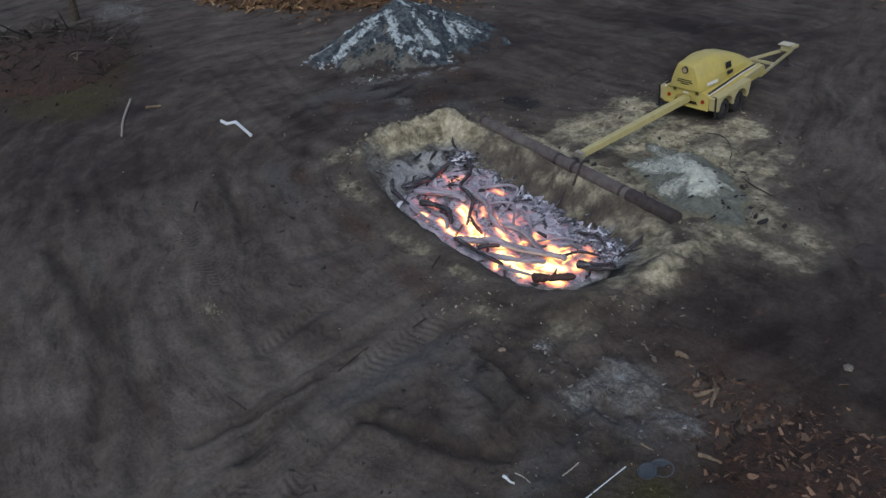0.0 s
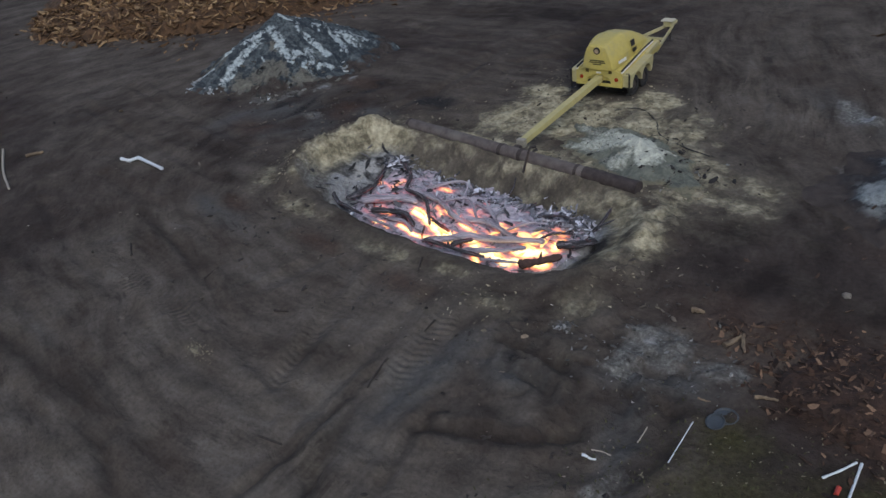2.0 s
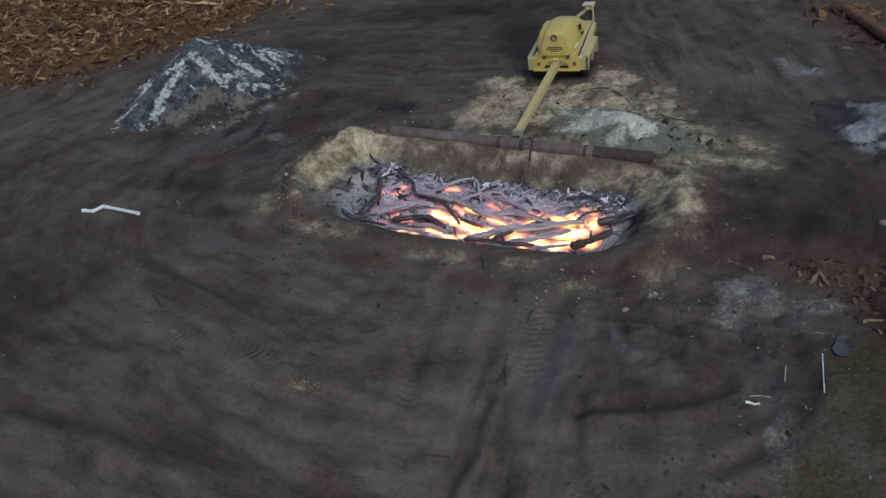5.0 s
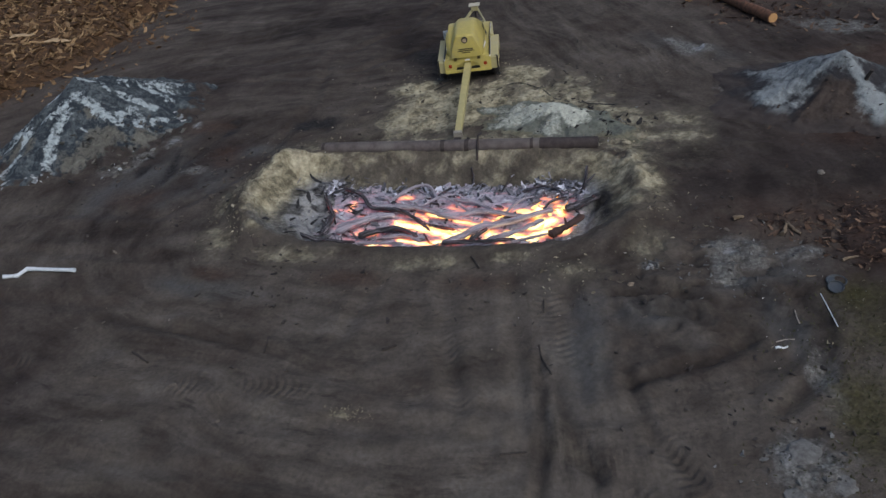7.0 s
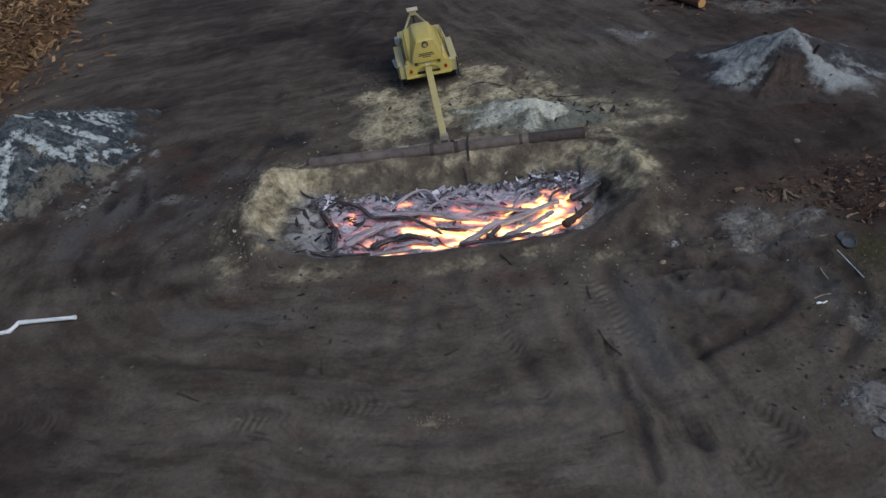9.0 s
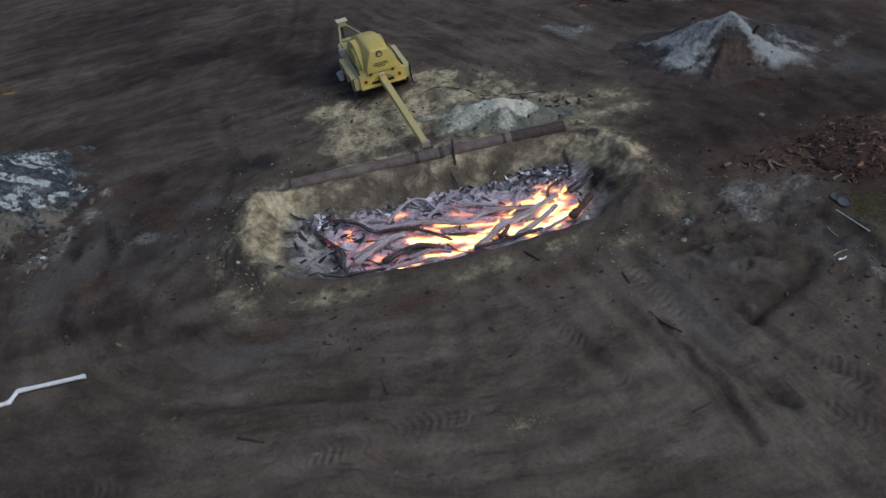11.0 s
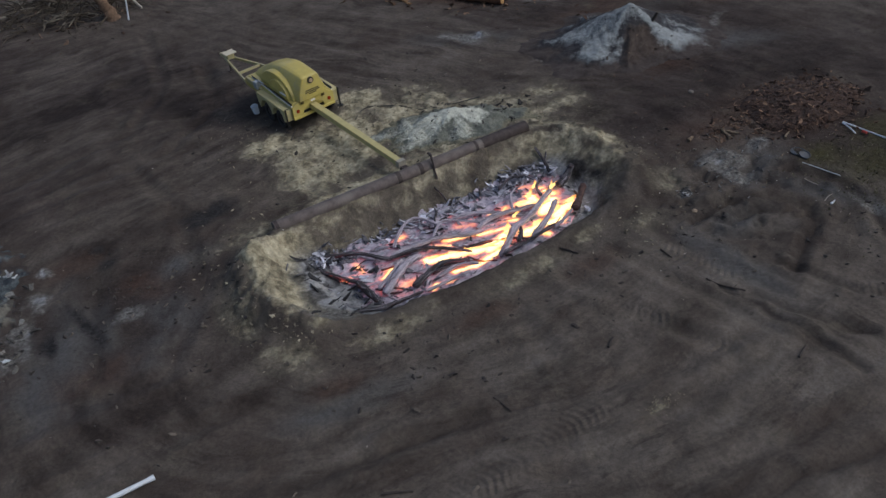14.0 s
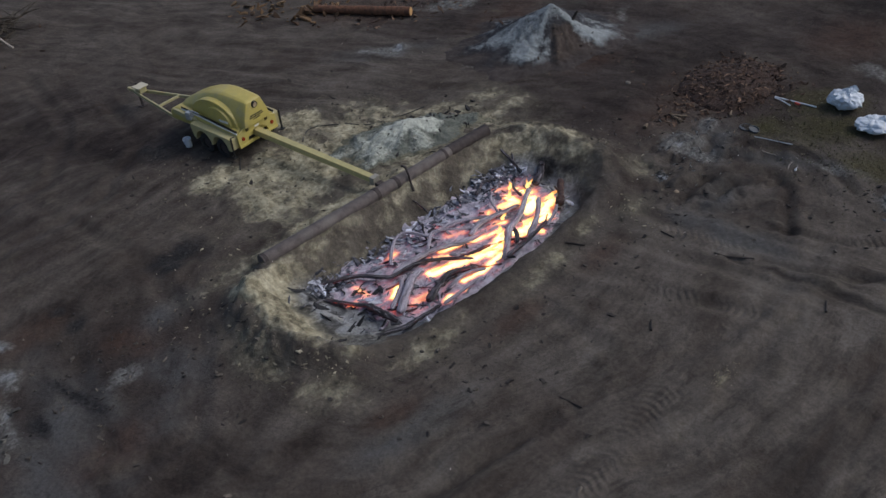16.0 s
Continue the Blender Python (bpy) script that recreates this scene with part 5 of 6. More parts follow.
BLACK_LOG, GREY_LOG = "black charred log lying in the embers", "burning log coated in grey ash"
RED_LOG = plain("reddened_scorched_wood", (0.062, 0.036, 0.030), 0.9, grain=8, vary=0.4, bumps=0.6)
LOGS = [
    ([(-4.05, -1.2, -0.42), (-3.4, -1.45, -0.36), (-2.72, -1.86, -0.36), (-2.2, -2.55, -0.36), (-1.62, -2.66, -0.34), (-1.05, -2.83, -0.34), (-0.5, -3.28, -0.36), (0.0, -3.72, -0.42)], 0.17, CHAR_LOG, "long bent black branch across the fire"),
    ([(-4.1, -0.9, -0.30), (-4.0, -1.25, -0.40), (-3.7, -1.75, -0.45)], 0.12, CHAR_LOG, "short forked end of a black branch"),
    ([(-4.41, -3.85, -0.36), (-3.4, -4.38, -0.32), (-2.9, -4.46, -0.30), (-2.1, -4.5, -0.32)], 0.20, CHAR_LOG, "long black log along the near wall"),
    ([(-4.5, -0.95, -0.28), (-4.2, -1.5, -0.40), (-3.84, -2.1, -0.44), (-3.3, -3.0, -0.42)], 0.20, CHAR_LOG, "black branch sunk in blue ash"),
    ([(-3.36, -3.0, -0.40), (-3.32, -3.6, -0.36), (-3.28, -4.1, -0.30)], 0.30, CHAR_LOG, "thick black stump of a log on blue ash"),
    ([(-2.95, -3.80, -0.44), (-2.28, -3.36, -0.36), (-1.83, -3.07, -0.36), (-1.3, -2.95, -0.40)], 0.34, ASH_LOG, "broad log under a skin of pale ash"),
    ([(-3.0, -3.52, -0.42), (-2.35, -3.15, -0.42), (-1.9, -2.75, -0.42)], 0.20, ASH_LOG, GREY_LOG),
    ([(-2.15, -4.06, -0.40), (-1.49, -3.85, -0.34), (-0.97, -3.77, -0.34), (-0.3, -4.08, -0.38)], 0.26, CHAR_LOG, "cracked black log under flakes of ash"),
    ([(-1.4, -4.1, -0.42), (-0.7, -4.05, -0.38), (-0.15, -4.32, -0.40)], 0.16, ASH_LOG, GREY_LOG),
    ([(-2.0, -4.52, -0.34), (-1.3, -4.56, -0.30), (-0.6, -4.55, -0.30)], 0.14, ASH_LOG, GREY_LOG),
    ([(-2.05, -2.52, -0.40), (-1.03, -2.55, -0.34), (-0.32, -2.74, -0.34), (0.33, -3.03, -0.36), (1.15, -3.12, -0.42)], 0.24, ASH_LOG, "long lavender-grey branch along the fire"),
    ([(-0.3, -3.42, -0.42), (0.2, -3.58, -0.38), (0.75, -3.68, -0.42)], 0.14, CHAR_LOG, BLACK_LOG),
    ([(0.5, -4.46, -0.40), (1.0, -4.1, -0.36), (1.51, -3.73, -0.30), (2.26, -3.49, -0.26), (3.19, -2.97, -0.26), (3.5, -2.82, -0.28)], 0.26, ASH_LOG, "grey log with a sawn end raised over the fire"),
    ([(1.75, -4.3, -0.38), (2.52, -3.94, -0.30), (3.3, -3.38, -0.26)], 0.24, ASH_LOG, GREY_LOG),
    ([(0.55, -4.5, -0.30), (1.41, -4.46, -0.28), (2.06, -4.38, -0.28), (2.6, -4.25, -0.32)], 0.18, CHAR_LOG, "black log burnt flat along the near wall"),
    ([(2.5, -4.35, -0.36), (3.0, -4.2, -0.32), (3.5, -3.95, -0.34)], 0.14, ASH_LOG, GREY_LOG),
    ([(1.3, -4.2, -0.40), (1.55, -4.0, -0.32), (1.72, -3.72, -0.34)], 0.18, CHAR_LOG, BLACK_LOG),
    ([(3.85, -2.75, -0.30), (4.35, -2.55, -0.22), (4.8, -2.25, -0.14)], 0.32, CHAR_LOG, "thick black log end against the pit wall"),
    ([(3.55, -4.0, -0.36), (3.95, -3.7, -0.28), (4.45, -3.3, -0.16)], 0.30, RED_LOG, "thick reddened log end at the pit's edge"),
    ([(4.2, -1.95, -0.42), (4.3, -1.4, -0.18), (4.32, -0.9, 0.07)], 0.14, CHAR_LOG, "black branch leaning on the ash slope"),
    ([(4.28, -1.5, -0.22), (4.5, -1.25, -0.12), (4.62, -1.1, -0.08)], 0.08, CHAR_LOG, "black forked twig on the ash slope"),
    ([(-1.75, -2.1, -0.46), (-1.45, -1.8, -0.36), (-1.0, -1.5, -0.26), (-0.57, -1.48, -0.26), (-0.21, -2.0, -0.34), (0.0, -2.35, -0.44)], 0.13, ASH_LOG, "curled branch turned to grey ash"),
    ([(-0.7, -2.55, -0.42), (-0.4, -2.3, -0.34), (0.0, -2.06, -0.30), (0.46, -2.35, -0.32), (1.05, -2.82, -0.40)], 0.12, ASH_LOG, "thin grey branch bowed over the fire"),
    ([(0.3, -2.05, -0.42), (1.0, -2.2, -0.38), (1.8, -2.75, -0.40)], 0.18, ASH_LOG, GREY_LOG),
    ([(0.7, -2.9, -0.44), (1.3, -2.75, -0.38), (2.2, -2.9, -0.38), (2.8, -3.0, -0.42)], 0.22, ASH_LOG, GREY_LOG),
    ([(0.15, -1.45, -0.34), (-0.1, -1.75, -0.36), (-0.3, -2.1, -0.40)], 0.09, CHAR_LOG, "thin black branch across the ash"),
    ([(-1.62, -0.95, -0.50), (-1.72, -0.70, -0.40), (-1.80, -0.45, -0.22)], 0.09, ASH_LOG, "pale splinter standing against the slope"),
    ([(0.75, -1.1, -0.46), (0.72, -0.8, -0.30), (0.62, -0.55, -0.12)], 0.07, CHAR_LOG, "thin black branch on the far slope"),
    ([(1.75, -1.5, -0.46), (1.9, -1.15, -0.34)], 0.09, CHAR_LOG, "thin black branch on grey ash"),
    ([(2.4, -1.55, -0.44), (3.0, -1.35, -0.36), (3.5, -1.5, -0.40)], 0.12, CHAR_LOG, "black branch among ash flakes"),
    ([(2.1, -2.75, -0.40), (2.4, -2.2, -0.36), (2.8, -1.9, -0.40)], 0.12, ASH_LOG, GREY_LOG),
    ([(3.2, -2.75, -0.38), (3.35, -2.3, -0.34), (3.8, -1.95, -0.38)], 0.12, CHAR_LOG, "dark charred branch across the fire"),
]
for n, (points, thick, mat, label) in enumerate(LOGS):
    log(points, thick * 0.86, mat, label, 300 + n)


def burnt_branches(count):
    """Thin crooked branches strewn between the logs, most of them along the pit."""
    rnd = random.Random(31)
    made = 0
    while made < count:
        x, y, w = rnd.uniform(-3.6, 4.2), rnd.uniform(-4.1, -1.3), rnd.gauss(0.35, 0.5)
        size = rnd.uniform(0.3, 1.1)
        dx, dy = 0.5 * size * math.cos(w), -0.5 * size * math.sin(w)
        if max(REACH.at(x - dx, y - dy), REACH.at(x + dx, y + dy)) > 0.8:
            continue
        bow = rnd.uniform(-0.12, 0.12) * size
        pale = rnd.random() < 0.65
        log([(x - dx, y - dy), (x + bow, y + bow), (x + dx, y + dy)], rnd.uniform(0.04, 0.10), ASH_LOG if pale else CHAR_LOG, "thin crooked branch turned to ash" if pale else "thin black branch in the fire", 400 + made, name="burnt_branch")
        made += 1


burnt_branches(26)


def shards(bm, place, size, rnd, long=2.2, thin=0.4):
    """One torn chip: a bent sliver with six sides."""
    m = Matrix.Translation(place) @ Euler((rnd.uniform(-0.7, 0.7), rnd.uniform(-0.7, 0.7), rnd.uniform(0, 6.28))).to_matrix().to_4x4()
    w, h = size / long, size / long * thin
    ends = []
    for k, (x, f) in enumerate(((-0.5, 0.6), (-0.15, 1.0), (0.2, 0.9), (0.5, 0.5))):
        f *= rnd.uniform(0.7, 1.2)
        b, side = rnd.uniform(-0.15, 0.15) * size, rnd.uniform(-0.35, 0.35) * w
        ends.append([bm.verts.new(m @ Vector((x * size + rnd.uniform(-0.5, 0.5) * w, w * 0.5 * f * i + side, h * 0.5 * f * j + b * 0.4))) for i, j in ((1, 1), (-1, 1), (-1, -1), (1, -1))])
    for one, two in zip(ends, ends[1:]):
        for k in range(4):
            bm.faces.new((one[k], one[(k + 1) % 4], two[(k + 1) % 4], two[k]))
    bm.faces.new(ends[0][::-1])
    bm.faces.new(ends[-1])


def build_char_bits():
    rnd = random.Random(7)
    bm = bmesh.new()
    made = 0
    while made < 1300:
        x, y = rnd.uniform(-4.9, 5.0), rnd.uniform(-4.6, -0.5)
        s = REACH.at(x, y)
        if s > 0.82:
            continue
        # thick on the far right slope, thin on the left, a ragged band along the far wall
        like = 0.12 + 0.9 * math.exp(-((x - 3.3) / 1.1) ** 2 - ((y + 1.45) / 0.5) ** 2) + 0.5 * math.exp(-((x + 3.6) / 0.7) ** 2 - ((y + 1.35) / 0.45) ** 2)
        like += 0.30 * math.exp(-((y + 1.35) / 0.25) ** 2)
        if y > -1.05 and abs(x) < 2.6 or x < -3.3 and y < -1.9:
            like *= 0.10
        if rnd.random() > 0.8 * like or (float(heat_at(np.array(x), np.array(y))) > 0.45):
            continue
        size = 0.05 + 0.34 * rnd.random() ** 2.2
        shards(bm, on_bed(x, y, rnd.uniform(0.0, 0.08)), size, rnd, rnd.uniform(2.0, 6.0), rnd.uniform(0.15, 0.5))
        made += 1
    return tagged(part("char_and_ash_flakes", bm, CHAR_BITS, None, "loose charcoal pieces and pale ash flakes"), category="charcoal", kind="stuff")


build_char_bits()


def left_basin_char():
    """Black chunks and pale flakes lying on the ash at the cool end of the pit."""
    rnd = random.Random(29)
    bm = bmesh.new()
    made = 0
    while made < 90:
        x, y = rnd.uniform(-5.2, -2.8), rnd.gauss(-2.6, 0.9)
        if not 0.45 < REACH.at(x, y) < 0.97:
            continue
        if x < -4.4 and rnd.random() < 0.6:
            continue
        size = 0.06 + 0.46 * rnd.random() ** 2.2
        shards(bm, on_bed(x, y, 0.02), size, rnd, rnd.uniform(2.5, 6.5), 0.35)
        made += 1
    return tagged(part("char_chunks", bm, bark_material("char_chunks", (0.010, 0.010, 0.011), (0.030, 0.030, 0.032), (0.22, 0.22, 0.24)), None, "black chunks of charcoal on pale ash"), category="charcoal", kind="stuff")


left_basin_char()


def flame(place, long, wide, turn, lean, seed):
    """A low licking flame: a curling leaf of fire with thickness in the middle and torn tips."""
    rnd = random.Random(seed)
    bm = bmesh.new()
    n, rows = 12, []
    curl, tongue = rnd.uniform(-0.5, 0.5), rnd.uniform(1.5, 3.5)
    for k in range(n + 1):
        u = k / n
        w = wide * (math.sin(math.pi * min(1, u * 1.05 + 0.12)) ** 0.8) * (1 + 0.28 * math.sin(tongue * 6 * u + seed))
        w = max(w, 0.008) * (1 - 0.55 * u)
        x, y = u * long, curl * wide * u * u * 1.5 + 0.2 * wide * math.sin(5 * u + seed)
        z = lean * long * u**1.6 + 0.03
        t = 0.30 * w
        rows.append([bm.verts.new((x, y + w * 0.5, z)), bm.verts.new((x, y, z + t)), bm.verts.new((x, y - w * 0.5, z)), bm.verts.new((x, y, z - t * 0.5))])
    for one, two in zip(rows, rows[1:]):
        for k in range(4):
            bm.faces.new((one[k], one[(k + 1) % 4], two[(k + 1) % 4], two[k]))
    bm.faces.new(rows[0][::-1])
    bm.faces.new(rows[-1])
    return bm, pose(*place, 0, 0, turn)


def build_flames():
    rnd = random.Random(12)
    root = tagged(new("fire"), "low yellow and orange flames among the burning logs", "fire")
    for n, (pts, wide, heat) in enumerate(POOLS):
        if heat < 1.1:
            continue
        line = bent([on_bed(x, y) for x, y in pts], 12)
        size = sum((b - a).length for a, b in zip(line, line[1:]))
        for k in range(max(1, round(size * 1.6))):
            j = rnd.randrange(0, 10)
            d = line[j + 2] - line[j]
            turn = math.degrees(math.atan2(d.y, d.x)) + rnd.uniform(-14, 14) + rnd.choice((0, 0, 180))
            place = line[j] + Vector((rnd.uniform(-0.05, 0.05), rnd.gauss(0, wide * 0.4), rnd.uniform(0.05, 0.12)))
            bm, m = flame(place, rnd.uniform(0.45, 0.95) * min(1, 0.6 + 0.3 * size), wide * rnd.uniform(0.8, 1.5), turn, rnd.uniform(0.05, 0.22), 500 + 10 * n + k)
            part("flame", bm, FLAME, root, "", True).matrix_basis = m
    # a few tongues that lick up between the logs at the hot end
    for n, (x, y) in enumerate(((3.3, -2.2), (3.65, -2.6), (2.8, -2.5), (1.85, -3.1), (3.4, -2.9), (3.75, -2.5), (1.3, -3.5), (3.1, -3.6))):
        bm, m = flame(on_bed(x, y, 0.08), rnd.uniform(0.28, 0.45), rnd.uniform(0.12, 0.20), rnd.uniform(0, 80), rnd.uniform(0.25, 0.55), 800 + n)
        part("flame", bm, FLAME, root, "", True).matrix_basis = m
    return root


build_flames()

# ---- heaps of torn bark ----
def bark_heap(label, centre, rx, ry, high, turn, count, sizes, mat, seed, face=None, spill=0.25, gap=0.25, long=(2.5, 7.0), thin=(0.15, 0.45), sunk=0.0):
    """A mound of bark: a rough core with loose torn pieces lying all over it."""
    rnd = random.Random(seed)
    c, s = math.cos(radians(turn)), math.sin(radians(turn))

    def top(u, v):
        d = np.hypot(u / rx, v / ry) + 0.30 * (fbm(u * 0.35, v * 0.35, seed) - 0.5) + 0.5 * (fbm(u * 1.1, v * 1.1, seed + 5) - 0.5) * (rx < 4)
        return high * np.clip(1 - d, 0, 1) ** 0.6 * (0.8 + 0.5 * fbm(u * 0.6, v * 0.6, seed + 1)) + 0.10 * (fbm(u * 2.5, v * 2.5, seed + 2) - 0.5) - 0.12 * step(d, 0.9, 1.0)

    if rx > 8:
        global bark_top
        bark_top = lambda x, y: float(top(np.array((x - centre[0]) * c + (y - centre[1]) * s), np.array((y - centre[1]) * c - (x - centre[0]) * s)))
    us, vs = np.arange(-1.15 * rx, 1.15 * rx, gap), np.arange(-1.15 * ry, 1.15 * ry, gap)
    u, v = np.meshgrid(us, vs)
    wx, wy = centre[0] + u * c - v * s, centre[1] + u * s + v * c
    mesh = grid_mesh("bark_heap", us, vs, top(u, v) + ground_height(wx, wy), CORE if mat is BARK else CORE_DARK)
    ob = new("bark_heap", mesh)
    ob.matrix_world = pose(centre[0], centre[1], 0, 0, 0, turn)
    tagged(ob, label, "bark heap", kind="stuff")
    bm = bmesh.new()
    made = 0
    while made < count:
        a, r = rnd.uniform(0, 6.283), math.sqrt(rnd.random()) * (1 + spill * rnd.random() ** 2)
        pu, pv = rx * r * math.cos(a), ry * r * math.sin(a)
        x, y = centre[0] + pu * c - pv * s, centre[1] + pu * s + pv * c
        if face and not face(x, y):
            continue
        if r > 1.0 and rnd.random() < (r - 1) / max(spill, 0.01):
            continue
        z = float(top(np.array(pu), np.array(pv))) + 0.0
        size = sizes[0] + (sizes[1] - sizes[0]) * rnd.random() ** 1.8
        place = on_ground(x, y, max(z, 0.0) + size * 0.06 - sunk * rnd.random())
        shards(bm, place, size, rnd, rnd.uniform(*long), rnd.uniform(*thin))
        made += 1
    return tagged(part("bark_pieces", bm, mat, None, "torn strips of brown bark and wood"), category="bark", kind="stuff")


CORE = plain("packed_bark", (0.062, 0.034, 0.015), 0.95, grain=3, vary=0.7, bumps=1.0, depth=0.12, dirt=(0.100, 0.056, 0.025), dirt_scale=1.5)
CORE_DARK = plain("bark_trodden_in_soil", (0.034, 0.019, 0.0125), 0.95, grain=5, vary=0.6, bumps=1.0, depth=0.10, dirt=(0.054, 0.028, 0.017), dirt_scale=1.5)
bark_heap("wide heap of orange-brown torn bark and wood chips", (-33.2, 15.5), 12.3, 16.5, 2.6, 0, 15000, (0.08, 0.82), BARK, 701, face=lambda x, y: x > -37 and y < 27, spill=0.10, gap=0.4)
BARK_RED = bark_material("damp_reddish_bark", (0.012, 0.007, 0.0045), (0.052, 0.027, 0.015), (0.135, 0.086, 0.054))
bark_heap("low spread heap of damp reddish-brown bark pieces", (12.7, -4.35), 2.3, 1.5, 0.30, -8, 2000, (0.05, 0.28), BARK_RED, 702, spill=0.6, gap=0.09, long=(1.8, 4.5), thin=(0.06, 0.2), sunk=0.05)



def chips(name, count, spots, sizes, mat, label, seed, category="wood chips", thin=0.35):
    """Loose bits scattered round the given spots."""
    rnd = random.Random(seed)
    bm = bmesh.new()
    for _ in range(count):
        x, y, r = rnd.choice(spots)
        x, y = rnd.gauss(x, r), rnd.gauss(y, r)
        if REACH.at(x, y) < 1.12:
            continue
        size = sizes[0] + (sizes[1] - sizes[0]) * rnd.random() ** 2
        shards(bm, on_ground(x, y, size * 0.07), size, rnd, rnd.uniform(1.6, 4.0), thin)
    return tagged(part(name, bm, mat, None, label), category=category, kind="stuff")


PALE_SPLIT = plain("pale_split_wood", (0.36, 0.27, 0.16), 0.85, grain=10, vary=0.3, bumps=0.5)
PALE_BITS = bark_material("pale_litter", (0.16, 0.13, 0.10), (0.34, 0.30, 0.25), (0.60, 0.59, 0.56))
EARTH = bark_material("soil_clods", (0.022, 0.019, 0.018), (0.042, 0.036, 0.032), (0.085, 0.074, 0.06))
chips("bark_pieces", 340, [(10.5, -4.1, 0.35), (9.5, -3.8, 0.25), (11.3, -4.7, 0.5), (13.4, -5.9, 0.7), (14.8, -4.2, 0.8), (12.6, -4.4, 1.2)], (0.05, 0.28), BARK_RED, "reddish bark flakes trodden into the soil", 710, thin=0.18)
chips("bark_pieces", 110, [(11.0, 1.2, 0.8), (11.6, 0.6, 1.2), (9.7, -3.9, 0.35), (9.9, -4.1, 0.3), (11.8, 1.4, 0.9), (12.6, 0.4, 1.0), (9.2, -1.2, 1.2), (14.5, -2.6, 1.2)], (0.05, 0.20), BARK_DARK, "scattered brown bark pieces", 703)
chips("bark_pieces", 260, [(-20.5, 10.5, 1.6), (-24.5, 3.0, 1.5), (-19.5, 14.5, 1.5), (-22, 7, 1.6)], (0.12, 0.55), BARK, "loose bark strips strewn before the heap", 704)
for n, (x, y, turn, long) in enumerate(((-25.3, 15.9, 130, 2.6), (-22.6, 10.7, 20, 1.3), (-24.7, 10.9, 40, 1.2), (-27.5, 12.0, 160, 1.6), (-29.0, 9.0, 15, 1.4), (-26.0, 20.0, 100, 1.8))):
    bm = bmesh.new()
    c, w = on_ground(x, y, 0.16), radians(turn)
    d = Vector((math.cos(w), math.sin(w), 0.05)) * long * 0.5
    across = Vector((-math.sin(w), math.cos(w), 0.0))
    line = bent([c - d, c - d * 0.3 + across * 0.08, c + d * 0.4 - across * 0.05, c + d], 9, 0.02, 720 + n)
    tube(bm, [p + Vector((0, 0, max(0.0, bark_top(p.x, p.y)))) for p in line], [0.05, 0.13, 0.17, 0.18, 0.19, 0.17, 0.16, 0.13, 0.10, 0.04], 8, 0.3, 720 + n, flat=0.5)
    tagged(part("split_log", bm, PALE_SPLIT, None, "pale split piece of wood on the bark heap", True), category="wood", group="split wood on the bark heap")
chips("litter", 110, [(8.0, -9.2, 1.0), (9.4, -8.6, 0.6), (0, -10, 5), (-8, -8, 4), (5, -7.5, 2.0), (11, -8, 1.5), (-12, -4, 4), (5, 7, 4), (-9, 6, 4), (12, 6, 3)], (0.02, 0.075), PALE_BITS, "small pale scraps of wood trodden into the soil", 705, "litter")
chips("soil_clods", 1100, [(-3.5, -6.2, 1.2), (1.0, -6.4, 1.5), (5.0, -7.0, 1.3), (-7.0, -2.0, 1.2), (7.2, -3.0, 1.0), (0, 3.0, 2.6), (4.0, 5.0, 1.6), (-4, 5, 1.6), (8.5, -10.5, 1.2), (-8.5, 0.5, 1.2), (-11.0, -1.5, 1.5), (-6, -7, 2.5)], (0.04, 0.18), EARTH, "dark clods and crumbs of broken soil", 706, "soil clods", 0.7)
chips("sand_clods", 1300, [(-3.5, 6.5, 0.8), (1.0, 6.6, 0.8), (0.5, 5.0, 1.2), (-5.6, -4.6, 0.5), (-6.0, -1.5, 0.8), (-5.8, -3.6, 0.7), (-5.0, 0.5, 0.9), (6.2, -3.4, 0.7), (5.6, 0.6, 0.9), (0.5, 1.0, 2.6), (1.5, 4.5, 1.6), (-2.0, 3.6, 1.4), (3.6, 1.3, 1.2), (4.4, -5.8, 0.8)], (0.03, 0.13), bark_material("sand_clods", (0.07, 0.062, 0.044), (0.15, 0.133, 0.092), (0.27, 0.245, 0.175)), "crumbled clods of olive-yellow sand", 707, "sand clods", 0.7)
chips("ash_rubble", 170, [(-13.4, 0.6, 0.7), (-13.0, 1.4, 0.6), (-12.4, 0.2, 0.5), (-12.2, 1.8, 0.5), (-14.2, 0.4, 0.6), (-12.6, -0.4, 0.4)], (0.05, 0.34), bark_material("ash_rubble", (0.026, 0.026, 0.025), (0.062, 0.059, 0.051), (0.13, 0.128, 0.113)), "broken slabs of caked ash and soil", 711, "ash lumps", 0.6)
chips("ash_lumps", 60, [(-15.55, -1.3, 0.13), (-16.6, -1.6, 0.15), (-15.3, -0.95, 0.12), (-17.2, -0.9, 0.14), (-11.85, 3.1, 0.12), (-12.4, -0.35, 0.35)], (0.08, 0.30), bark_material("white_ash_lumps", (0.20, 0.22, 0.23), (0.36, 0.40, 0.42), (0.55, 0.60, 0.62)), "pale lumps of ash fallen from the heap", 712, "ash lumps", 0.6)
chips("ash_clods", 420, [(8.2, -5.7, 0.7), (9.4, -5.4, 0.6), (9.5, -12.0, 0.55), (3.6, 1.8, 0.9), (6.35, -5.75, 0.10)], (0.03, 0.15), bark_material("ash_clods", (0.05, 0.05, 0.048), (0.10, 0.102, 0.098), (0.18, 0.185, 0.18)), "grey lumps of old caked ash", 708, "ash lumps", 0.7)
